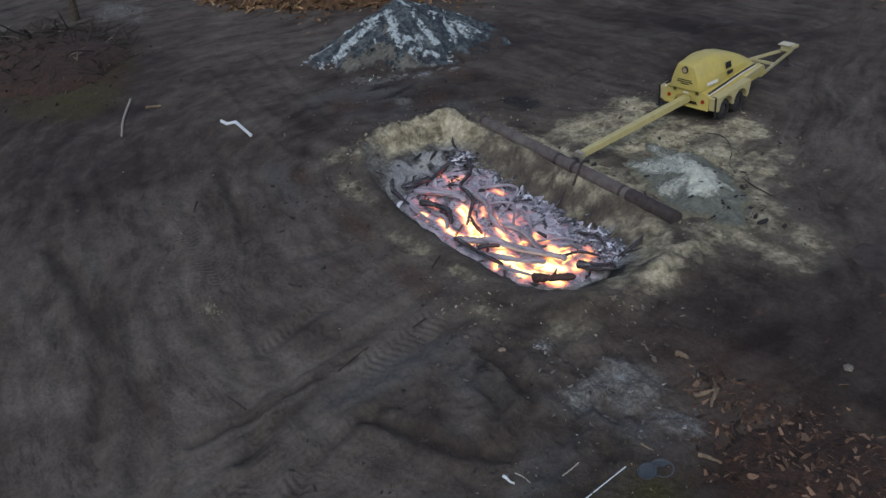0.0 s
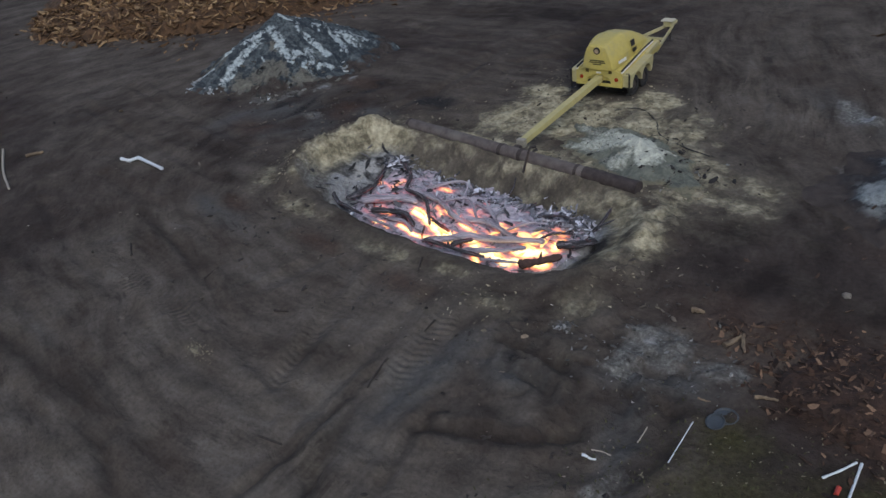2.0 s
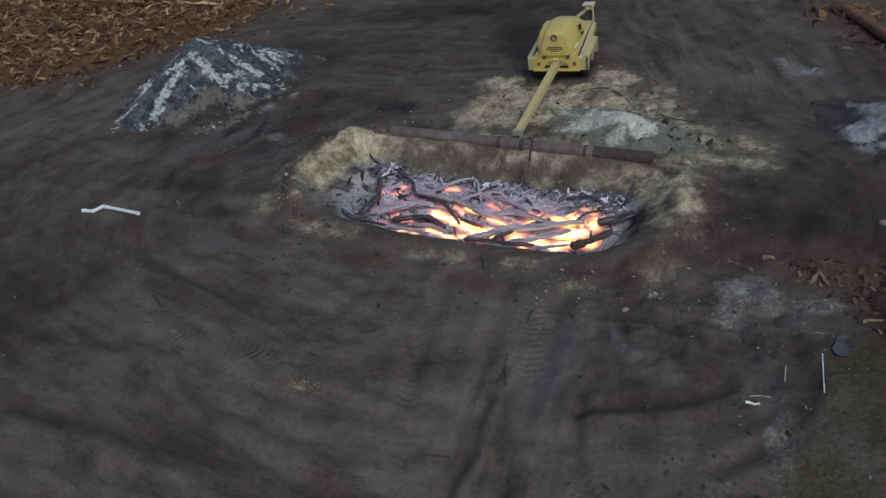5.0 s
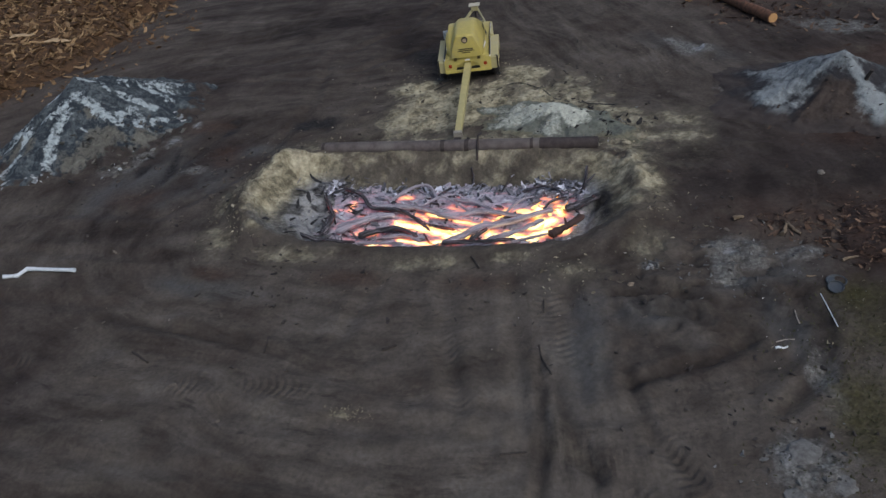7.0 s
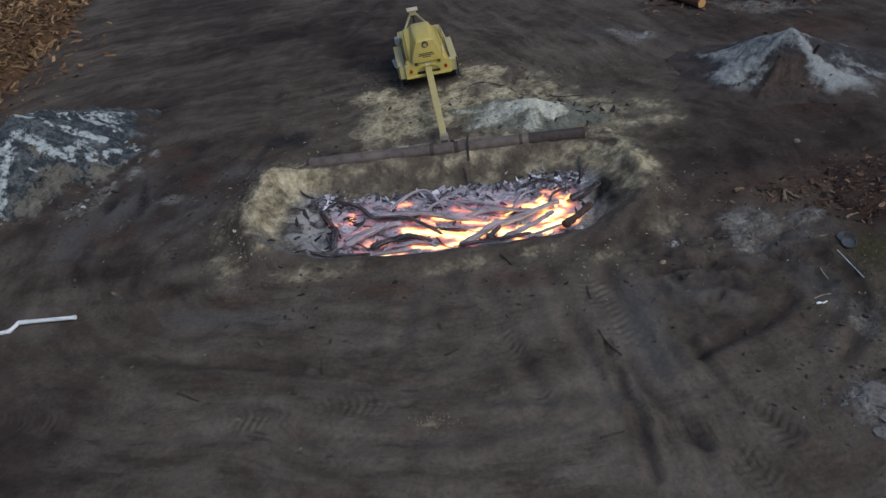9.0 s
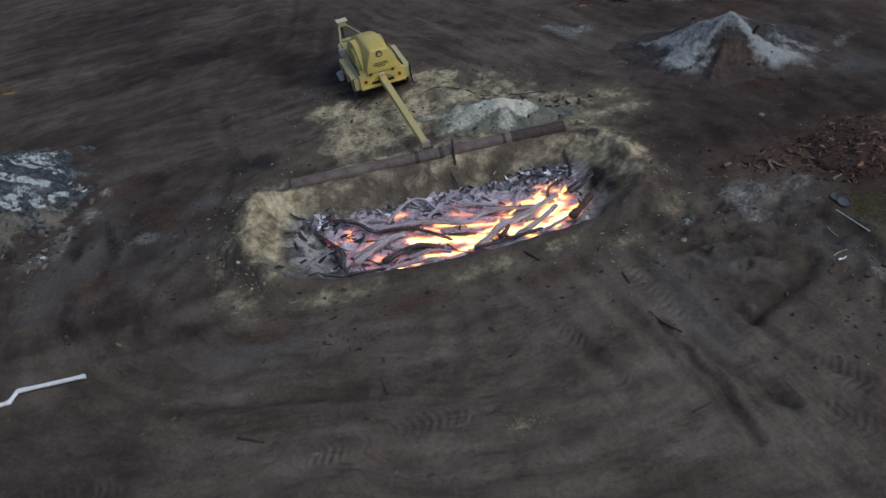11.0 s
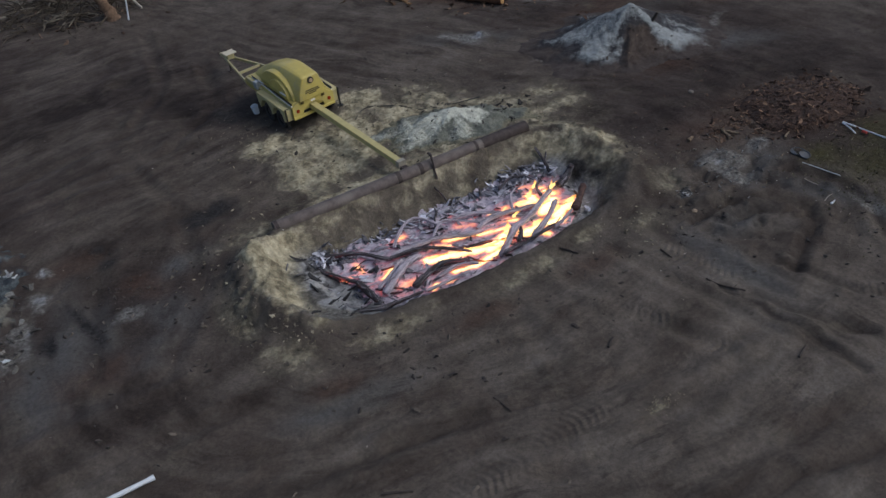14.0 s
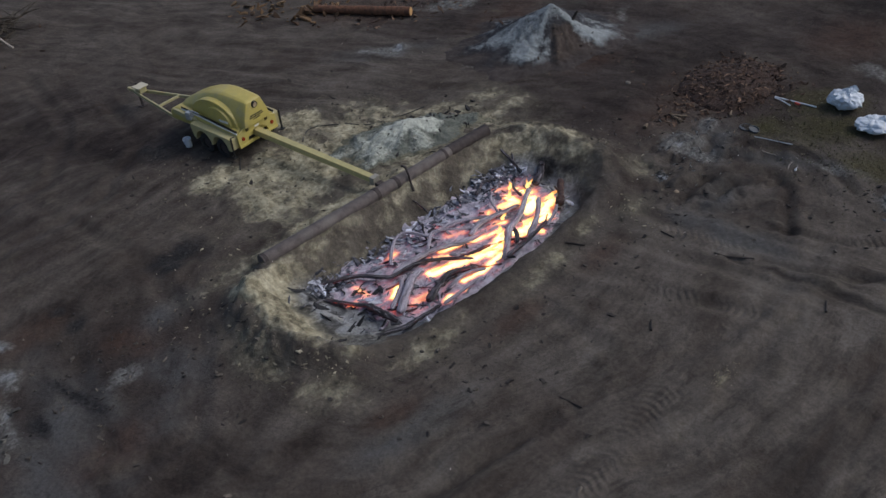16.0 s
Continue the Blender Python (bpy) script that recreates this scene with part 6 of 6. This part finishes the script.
chips("char_pieces", 120, [(3.4, 3.0, 0.5), (4.6, 2.0, 0.5), (4.2, 1.7, 0.5), (5.2, 2.0, 0.4), (4.6, 1.5, 0.5), (-14.5, 1.5, 1.6), (1.5, 0.9, 0.8), (12.2, 2.6, 0.6)], (0.05, 0.24), plain("loose_char", (0.016, 0.015, 0.015), 0.9), "black charcoal bits raked out of the fire", 709, "charcoal", 0.6)


# ---- sticks, logs, branches ----
PALE_WOOD = plain("bleached_wood", (0.34, 0.31, 0.26), 0.85, grain=14, vary=0.3)
def stick(name, pts, thick, mat, label, category, seed, ups=None, knots=0.15, taper=0.8, seg=7, group=""):
    line = bent([on_ground(x, y, thick * 0.5 + (ups[n] if ups else 0.0)) for n, (x, y) in enumerate(pts)], 4 * len(pts), thick * 0.08, seed)
    n = len(line) - 1
    bm = bmesh.new()
    tube(bm, line, [thick * 0.5 * (1 - (1 - taper) * k / n) for k in range(n + 1)], seg, knots, seed)
    return tagged(part(name, bm, mat, None, label, True), category=category, group=group)


stick("stick", [(-17.78, -9.28), (-15.8, -10.04), (-13.88, -10.56)], 0.10, PALE_WOOD, "long bare weathered stick lying on the soil", "stick", 801)
stick("stick", [(-16.25, -9.0), (-15.9, -8.45)], 0.13, WOOD, "short piece of weathered wood on the soil", "stick", 802)
for n, (p, w) in enumerate((([(10.72, -5.58), (10.9, -5.47), (11.11, -5.4)], 0.09), ([(9.65, -3.92), (9.8, -4.2), (9.94, -4.41)], 0.10), ([(8.37, -3.75), (8.5, -3.70), (8.63, -3.68)], 0.14), ([(9.51, -4.45), (9.6, -4.2), (9.65, -3.95)], 0.12), ([(9.88, -6.18), (10.0, -6.12), (10.11, -6.09)], 0.04))):
    stick("wood_piece", p, w, WOOD, "torn piece of pale brown wood on the soil", "wood piece", 850 + n, knots=0.5, taper=0.5, group="torn wood beside the bark heap")


def plastic_scrap(a, b, wide, label):
    """A creased strip of film, thicker along its folds."""
    bm = bmesh.new()
    rows = []
    for k in range(7):
        u = k / 6
        p = on_ground(a[0] + (b[0] - a[0]) * u, a[1] + (b[1] - a[1]) * u, 0.03 + 0.02 * math.sin(7 * u))
        side = Vector((a[1] - b[1], b[0] - a[0], 0)).normalized() * wide * (0.5 + 0.3 * math.sin(4 * u + 1))
        rows.append([bm.verts.new(p + side), bm.verts.new(p + Vector((0, 0, 0.035))), bm.verts.new(p - side), bm.verts.new(p - Vector((0, 0, 0.02)))])
    for one, two in zip(rows, rows[1:]):
        for k in range(4):
            bm.faces.new((one[k], one[(k + 1) % 4], two[(k + 1) % 4], two[k]))
    bm.faces.new(rows[0][::-1])
    bm.faces.new(rows[-1])
    return tagged(part("plastic_scrap", bm, PVC, None, label), category="plastic scrap")


plastic_scrap((8.99, -8.72), (9.25, -8.65), 0.045, "crumpled white scrap of plastic on the soil")
DARK_STICK = "short dark stick trodden into the soil"
for n, (p, w) in enumerate((([(3.95, -8.95), (4.05, -9.3), (4.35, -9.9)], 0.055), ([(3.85, -7.35), (3.9, -7.75)], 0.05), ([(0.3, -9.4), (0.6, -9.2)], 0.07), ([(1.7, -5.65), (2.0, -6.1)], 0.06), ([(-2.8, -9.05), (-2.7, -9.6)], 0.05), ([(3.6, -12.2), (4.1, -12.0)], 0.06), ([(-6.2, -9.9), (-5.6, -10.2)], 0.07))):
    stick("stick", p, w, DULL_WOOD, DARK_STICK, "stick", 810 + n, group="dark sticks on the soil")
for n, p in enumerate(([(9.03, -8.48), (9.2, -8.43), (9.41, -8.42)], [(9.57, -7.8), (9.54, -7.6), (9.51, -7.37)])):
    stick("stick", p, 0.028, PALE_WOOD, "thin pale stick on the dark soil", "stick", 830 + n, group="pale sticks on the soil")
stick("charred_branch", [(0.90, 0.14), (0.86, -0.12), (0.82, -0.42)], 0.085, PIPE_DARK, "black bent branch hung over the steel pipe", "branch", 840, [0.34, 0.30, 0.0], knots=0.45)
stick("charred_branch", [(12.4, 2.45), (12.5, 2.3)], 0.13, DULL_WOOD, "black stump standing on the ash heap", "branch", 842, [-0.05, 0.42])
stick("iron_rod", [(-1.95, 5.1), (-1.75, 5.4), (-1.5, 5.75)], 0.05, BLACK, "thin black iron rod on the sand", "rod", 843)
stick("hose", [(0.5, 4.9), (1.07, 5.34), (1.6, 5.26), (2.3, 4.67), (2.8, 4.04), (3.9, 3.54), (4.9, 3.36)], 0.035, BLACK, "thin black hose curling over the sand", "hose", 844, taper=1.0)


def felled_log(a, b, thick, seed, label):
    root = tagged(new("felled_log"), label, "log", "felled logs beyond the pit")
    pa, pb = on_ground(*a, thick * 0.5), on_ground(*b, thick * 0.5)
    root.matrix_world = Matrix.Translation((pa + pb) / 2 - Vector((0, 0, thick * 0.5)))
    inv = root.matrix_world.inverted()
    line = bent([inv @ pa, inv @ pa.lerp(pb, 0.5), inv @ pb], 12, thick * 0.04, seed)
    bm = bmesh.new()
    tube(bm, line, [thick * 0.5 * (0.85 + 0.15 * k / 12) for k in range(13)], 14, 0.14, seed)
    part("bark", bm, WOOD_RED, root, smooth=True)
    d = (line[-1] - line[-2]).normalized()
    bm = bmesh.new()
    tube(bm, [line[-1] - d * 0.01, line[-1] + d * 0.02], thick * 0.44, 16, 0.06, seed)
    part("cut_face", bm, CUT, root, "fresh orange cut face")
    return root


felled_log((8.1, 13.9), (10.45, 9.95), 0.42, 850, "thick reddish log with a fresh orange cut end")
felled_log((10.2, 15.4), (13.6, 12.4), 0.36, 852, "reddish log half buried in bark")
chips("bark_pieces", 150, [(8.1, 14.3, 0.6), (7.0, 16.4, 0.8), (8.8, 13.6, 0.4)], (0.15, 0.7), BARK, "pale torn wood beside the felled log", 854)
chips("bark_pieces", 340, [(9.6, 11.8, 1.2), (11.2, 11.2, 1.4), (13.5, 9.5, 1.6), (12.0, 14.5, 1.6)], (0.08, 0.45), BARK_RED, "reddish bark torn off the felled logs", 855, thin=0.2)


def brush_heap(label, centre, rx, ry, high, count, seed, longest=2.2, mat=None):
    """A tangle of dead branches, long and short, with forks."""
    rnd = random.Random(seed)
    bm = bmesh.new()
    for n in range(count):
        a, r = rnd.uniform(0, 6.283), math.sqrt(rnd.random())
        x, y = centre[0] + rx * r * math.cos(a), centre[1] + ry * r * math.sin(a)
        z = high * (1 - r * r) * rnd.random()
        d = Vector((rnd.gauss(0, 1), rnd.gauss(0, 1), rnd.gauss(0.15, 0.35))).normalized()
        long, w = rnd.uniform(0.5, longest), rnd.uniform(0.018, 0.055)
        p = on_ground(x, y, z + 0.05)
        mid = p + d * long * 0.5 + Vector((rnd.uniform(-1, 1), rnd.uniform(-1, 1), rnd.uniform(-0.3, 0.6))) * long * 0.12
        end = p + d * long
        end.z = max(end.z, on_ground(end.x, end.y).z + 0.04)
        tube(bm, [p, mid, end], [w, w * 0.8, w * 0.35], 5, 0.2, seed + n)
        f = mid + (end - p).cross(Vector((0, 0, 1))).normalized() * long * rnd.uniform(-0.35, 0.35) + d * long * 0.25
        tube(bm, [mid, f], [w * 0.6, w * 0.25], 4, 0.2, seed + n, cap=False)
    return tagged(part("brush_heap", bm, mat or BRUSH, None, label, True), category="brushwood", kind="stuff")


ROTTEN = bark_material("rotten_wood", (0.016, 0.012, 0.008), (0.036, 0.027, 0.018), (0.085, 0.066, 0.046))
brush_heap("dark tangle of dead branches and brush", (-28.0, -11.0), 6.0, 4.0, 1.0, 330, 861, 1.6, plain("dark_brushwood", (0.030, 0.024, 0.016), 0.9, grain=8, vary=0.5))
bark_heap("low mound of rotten brush and dark soil", (-28.0, -11.5), 6.6, 4.0, 0.7, 5, 500, (0.08, 0.4), ROTTEN, 867, spill=0.4, gap=0.2)
brush_heap("heap of dead branches and pale roots", (-5.4, 25.0), 4.0, 3.0, 1.2, 300, 862)
brush_heap("pale bare roots lying on dark brush", (-7.6, 24.2), 4.0, 2.0, 0.9, 34, 865, 1.6, plain("bare_roots", (0.17, 0.155, 0.12), 0.9, grain=8, vary=0.35))
brush_heap("pale bare twigs on the dark brush", (-28.5, -10.5), 4.5, 2.4, 0.5, 22, 866, 1.4, plain("bare_twigs", (0.13, 0.118, 0.09), 0.9, grain=8, vary=0.35))
chips("bark_pieces", 200, [(-5.4, 24.6, 2.0), (-5.0, 23.4, 1.6)], (0.08, 0.4), BARK_DARK, "brown bark lying among the brush", 864)


def dead_trunk(x, y, high, thick, lean, seed, label, mat=None):
    rnd = random.Random(seed)
    bm = bmesh.new()
    p = on_ground(x, y, -0.2)
    line = bent([p, p + Vector((lean * 0.3, 0.1, high * 0.4)), p + Vector((lean, 0.2, high))], 12, thick * 0.08, seed)
    tube(bm, line, [thick * (0.62 - 0.035 * k) for k in range(13)], 10, 0.2, seed)
    for k in (5, 8, 10):
        d = Vector((rnd.uniform(-1, 1), rnd.uniform(-1, 1), 0.5)).normalized()
        tube(bm, [line[k], line[k] + d * 0.6, line[k] + d * 1.1 + Vector((0, 0, 0.3))], [thick * 0.18, thick * 0.12, thick * 0.05], 6, 0.2, seed + k)
    return tagged(part("dead_trunk", bm, mat or BRUSH, None, label, True), category="tree trunk")


dead_trunk(-35.0, -8.5, 3.6, 0.45, 0.4, 871, "thin dead trunk standing in brush")
dead_trunk(-4.3, 22.1, 2.2, 0.62, -0.7, 872, "broken reddish stump standing in brush", plain("bare_reddish_wood", (0.150, 0.098, 0.062), 0.9, grain=9, vary=0.4, bumps=0.6))
stick("pale_branch", [(-4.0, 24.6), (-3.5, 22.6), (-3.05, 20.9)], 0.13, PALE_WOOD, "pale bare branch leaning across the brush", "branch", 873, [1.7, 1.2, 0.5])


# ---- plastic pipes, tubs, bags, bucket ----
def pvc_pipe(pts, thick, label, ups=None, joints=()):
    root = tagged(new("plastic_pipe"), label, "plastic pipe")
    base = on_ground(*pts[0])
    root.matrix_world = Matrix.Translation(base)
    line = [on_ground(x, y, thick * 0.5 + (ups[n] if ups else 0.0)) - base for n, (x, y) in enumerate(pts)]
    bm = bmesh.new()
    fine = []
    for a, b in zip(line, line[1:]):
        fine += [a.lerp(b, 0.02), a.lerp(b, 0.5), b.lerp(a, 0.02)]
    tube(bm, fine, thick * 0.5, 14)
    part("tube", bm, PVC, root, smooth=True)
    for k in range(1, len(line) - 1):
        bm = bmesh.new()
        a, b, c = line[k].lerp(line[k - 1], 0.16), line[k], line[k].lerp(line[k + 1], 0.16)
        tube(bm, [a, b, c], thick * 0.58, 14)
        part("elbow", bm, PVC, root, smooth=True)
    for k in (0, -1):
        d = (line[1] - line[0]).normalized() if k == 0 else (line[-2] - line[-1]).normalized()
        bm = bmesh.new()
        tube(bm, [line[k] - d * 0.01, line[k] + d * 0.10], thick * 0.57, 14)
        part("socket", bm, PVC, root, smooth=True)
    return root


pvc_pipe([(-12.42, -7.02), (-12.0, -6.94), (-11.84, -6.64), (-10.15, -6.65)], 0.115, "white plastic drain pipe with two elbows", [0.0, 0.0, 0.05, 0.02])
pvc_pipe([(12.88, -6.04), (13.08, -7.42)], 0.048, "straight white plastic pipe on mossy soil")
spray = pvc_pipe([(12.80, -6.08), (12.68, -6.42), (12.52, -6.76)], 0.04, "thin white pipe fitting with a red cap", [0.02, 0.04, 0.06])
bm = bmesh.new()
tube(bm, [(0.0, -0.72, 0.06), (0.02, -0.88, 0.05)], [0.045, 0.04], 12)
part("cap", bm, RED, spray, "red plastic cap", True)
pvc_pipe([(10.12, -6.79), (10.31, -7.96)], 0.022, "thin straight white plastic rod")
pvc_pipe([(-3.74, 21.35), (-3.30, 21.3)], 0.075, "white plastic post standing against the brush", [0.0, 2.6])


def tub(x, y, r, high, label, lift=0.0, tip=0.0):
    root = tagged(new("plastic_tub"), label, "tub", "pair of tubs on the moss")
    root.matrix_world = Matrix.Translation(on_ground(x, y, lift - 0.05)) @ pose(0, 0, 0, tip, 0, 0)
    prof = [(r * 0.80, 0.0), (r * 0.86, high * 0.3), (r * 0.97, high), (r * 0.92, high), (r * 0.86, high * 0.75), (r * 0.5, high * 0.62)]
    bm = bmesh.new()
    rings = [[bm.verts.new((q * math.cos(2 * math.pi * k / 28), q * math.sin(2 * math.pi * k / 28), z)) for k in range(28)] for q, z in prof]
    for one, two in zip(rings, rings[1:]):
        for k in range(28):
            bm.faces.new((one[k], one[(k + 1) % 28], two[(k + 1) % 28], two[k]))
    bm.faces.new(rings[-1])
    bm.faces.new(rings[0][::-1])
    part("bowl", bm, TUB, root, smooth=True)
    bm = bmesh.new()
    line = [(r * math.cos(2 * math.pi * k / 28), r * math.sin(2 * math.pi * k / 28), high) for k in range(29)]
    tube(bm, line, 0.012, 6)
    part("rim", bm, TUB, root, "worn pale rim", True)
    return root


tub(10.52, -6.27, 0.22, 0.08, "wide dusty blue-grey plastic tub")
tub(10.46, -6.55, 0.17, 0.08, "small dusty blue-grey plastic tub", 0.045, 16)


def plastic_bag(x, y, size, flat, turn, seed, label):
    """A filled bag: folded, lumpy skin gathered into a neck."""
    rnd = random.Random(seed)
    root = tagged(new("plastic_bag"), label, "plastic bag")
    root.matrix_world = pose(*on_ground(x, y), 0, 0, turn)
    bm = bmesh.new()
    bmesh.ops.create_icosphere(bm, subdivisions=5, radius=1.0)
    lumps = [(Vector((rnd.gauss(0, 1), rnd.gauss(0, 1), rnd.gauss(0, 0.7))).normalized(), rnd.uniform(0.7, 1.0)) for _ in range(7)]
    for v in bm.verts:
        d = v.co.normalized()
        swell = max(k * (0.55 + 0.45 * max(0, d.dot(n))) for n, k in lumps)
        crease = noise.fractal(d * 1.8 + Vector((seed, 0, 0)), 1.0, 2.0, 4) * 0.13 - abs(noise.noise(d * 2.6 + Vector((0, seed, 0)))) * 0.16 - abs(noise.noise(d * 6 + Vector((0, 0, seed)))) * 0.035
        ang = math.atan2(d.y, d.x)
        gather = 0.10 * math.sin(ang * 9 + seed) * max(0, d.z - 0.3)
        v.co = d * size * 0.5 * (swell + crease + gather)
        v.co.z = max(v.co.z * flat + size * 0.40 * flat, 0.0)
    part("bag_skin", bm, BAG, root, smooth=True)
    # gathered neck laid to one side, its mouth's inner shade a dark disc
    bm = bmesh.new()
    top = Vector((0.10 * size, -0.10 * size, size * 0.56 * flat))
    tube(bm, [top - Vector((0.05, 0, 0.10)), top, top + Vector((0.07, -0.03, 0.05)), top + Vector((0.12, -0.06, 0.07))], [0.16 * size, 0.12 * size, 0.09 * size, 0.12 * size], 14, 0.4, seed)
    neck = part("neck", bm, BAG, root, "gathered neck", True)
    bm = bmesh.new()
    tube(bm, [top + Vector((0.118, -0.058, 0.071)), top + Vector((0.128, -0.064, 0.079))], [0.085 * size, 0.07 * size], 14, 0.4, seed)
    part("mouth", bm, DULL_WOOD, neck, "dark disc painted as the shade in the open mouth")
    return root


plastic_bag(13.54, -8.14, 1.36, 0.66, 20, 881, "full crumpled white plastic bag on mossy ground")
plastic_bag(12.66, -9.46, 1.40, 0.34, -15, 882, "half-empty crumpled white plastic bag on the ground")


def bucket():
    root = tagged(new("bucket"), "white plastic bucket beside the trailer wheel", "bucket")
    m = TRAILER @ pose(-1.22, 2.62, 0)
    root.matrix_world = Matrix.Translation(on_ground(m.translation.x, m.translation.y)) @ pose(0, 0, 0, 4, -6, 0) @ Matrix.Scale(0.82, 4)
    prof = [(0.0, 0.0), (0.135, 0.0), (0.165, 0.40), (0.15, 0.40), (0.125, 0.03), (0.0, 0.03)]
    bm = bmesh.new()
    rings = [[bm.verts.new((max(q, 0.001) * math.cos(2 * math.pi * k / 24), max(q, 0.001) * math.sin(2 * math.pi * k / 24), z)) for k in range(24)] for q, z in prof]
    for one, two in zip(rings, rings[1:]):
        for k in range(24):
            bm.faces.new((one[k], one[(k + 1) % 24], two[(k + 1) % 24], two[k]))
    part("pail", bm, PVC, root, smooth=True)
    bm = bmesh.new()
    tube(bm, [(0.17 * math.cos(2 * math.pi * k / 24), 0.17 * math.sin(2 * math.pi * k / 24), 0.395) for k in range(25)], 0.011, 6)
    part("rim", bm, PVC, root, smooth=True)
    bm = bmesh.new()
    tube(bm, bent([(-0.17, 0, 0.37), (-0.14, -0.10, 0.48), (0.0, -0.14, 0.53), (0.14, -0.10, 0.48), (0.17, 0, 0.37)], 14), 0.006, 6)
    part("handle", bm, STEEL, root, smooth=True)
    return root


bucket()


# ---- stones, clods, tufts ----
def stone(x, y, r, seed, label, mat=None, flat=0.6):
    bm = bmesh.new()
    bmesh.ops.create_icosphere(bm, subdivisions=3, radius=1.0)
    for v in bm.verts:
        d = v.co.normalized()
        v.co = d * r * (1 + 0.30 * noise.fractal(d * 1.7 + Vector((seed, 3, 1)), 1.0, 2.0, 4))
        v.co.z = v.co.z * flat + r * flat * 0.55
    ob = part("stone", bm, mat or STONE, None, label, True)
    ob.matrix_world = pose(*on_ground(x, y, -0.02), 0, 0, seed * 40)
    return tagged(ob, category="stone")


stone(10.78, -1.40, 0.095, 1, "pale rounded stone on dark soil", plain("pale_stone", (0.17, 0.155, 0.13), 0.9, grain=12, vary=0.2))
for n, (x, y, r) in enumerate(((6.33, -5.70, 0.09), (6.44, -5.82, 0.06), (6.27, -5.86, 0.06))):
    stone(x, y, r, 3 + n, "lump of whitish slag beside the pit", plain("whitish_slag", (0.26, 0.27, 0.27), 0.9, grain=14, vary=0.4, bumps=0.6))
stone(5.88, -6.57, 0.08, 8, "flat piece of pale rubble", plain("tan_rubble", (0.24, 0.19, 0.13), 0.9, grain=12, vary=0.3), 0.35)
for n, (x, y, r) in enumerate(((-12.0, 2.3, 0.16), (-11.9, 0.9, 0.12))):
    stone(x, y, r, 12 + n, "lump of caked grey ash at the heap's foot", plain("caked_ash", (0.16, 0.165, 0.155), 0.95, grain=10, vary=0.45, bumps=0.8), 0.32)
for n, (x, y, r) in enumerate(((9.2, -11.6, 0.30), (9.8, -12.3, 0.22), (9.0, -12.6, 0.18))):
    stone(x, y, r, 30 + n, "crusted lump of grey ash on the soil", plain("crusted_ash", (0.12, 0.12, 0.115), 0.95, grain=10, vary=0.45, bumps=0.8), 0.18)


def tuft(x, y, rx, ry, count, high, mat, label, seed, category="grass"):
    rnd = random.Random(seed)
    bm = bmesh.new()
    for _ in range(count):
        px, py = rnd.gauss(x, rx * 0.45), rnd.gauss(y, ry * 0.45)
        p = on_ground(px, py, -0.01)
        d = Vector((rnd.gauss(0, 0.8), rnd.gauss(0, 0.8), rnd.uniform(0.4, 1.0))).normalized() * high * rnd.uniform(0.5, 1.3)
        s = d.cross(Vector((0, 0, 1))).normalized() * 0.018
        a, b, c, e, f = bm.verts.new(p - s), bm.verts.new(p + s), bm.verts.new(p + d * 0.6 + s * 0.7), bm.verts.new(p + d * 0.6 - s * 0.7), bm.verts.new(p + d + Vector((0, 0, -0.2 * high)))
        bm.faces.new((a, b, c, e))
        bm.faces.new((e, c, f))
    return tagged(part("grass_tufts", bm, mat, None, label), category=category, kind="stuff")


tuft(0.08, -11.42, 0.5, 0.2, 130, 0.06, TUFT, "clod of dry yellow grass torn up by wheels", 901)
tuft(11.7, -8.4, 3.2, 2.6, 1300, 0.09, MOSS, "thin moss and weeds on trodden soil", 902, "moss")
tuft(11.2, -11.6, 2.4, 3.0, 800, 0.10, MOSS, "thin moss and weeds on trodden soil", 903, "moss")
tuft(12.0, -7.5, 3.0, 2.5, 120, 0.08, TUFT, "dry yellowish grass among the moss", 904)
tuft(-12.4, 28.4, 1.2, 1.6, 500, 0.55, plain("green_weeds", (0.030, 0.075, 0.032), 0.8, grain=8, vary=0.4), "clump of green weeds behind the brush", 905, "weeds")
chips("bark_pieces", 340, [(-28, -11.5, 3.0), (-21, -11.5, 2.5), (-32, -9, 2.0)], (0.06, 0.30), ROTTEN, "dark bark and rotten wood trodden into soil", 906)
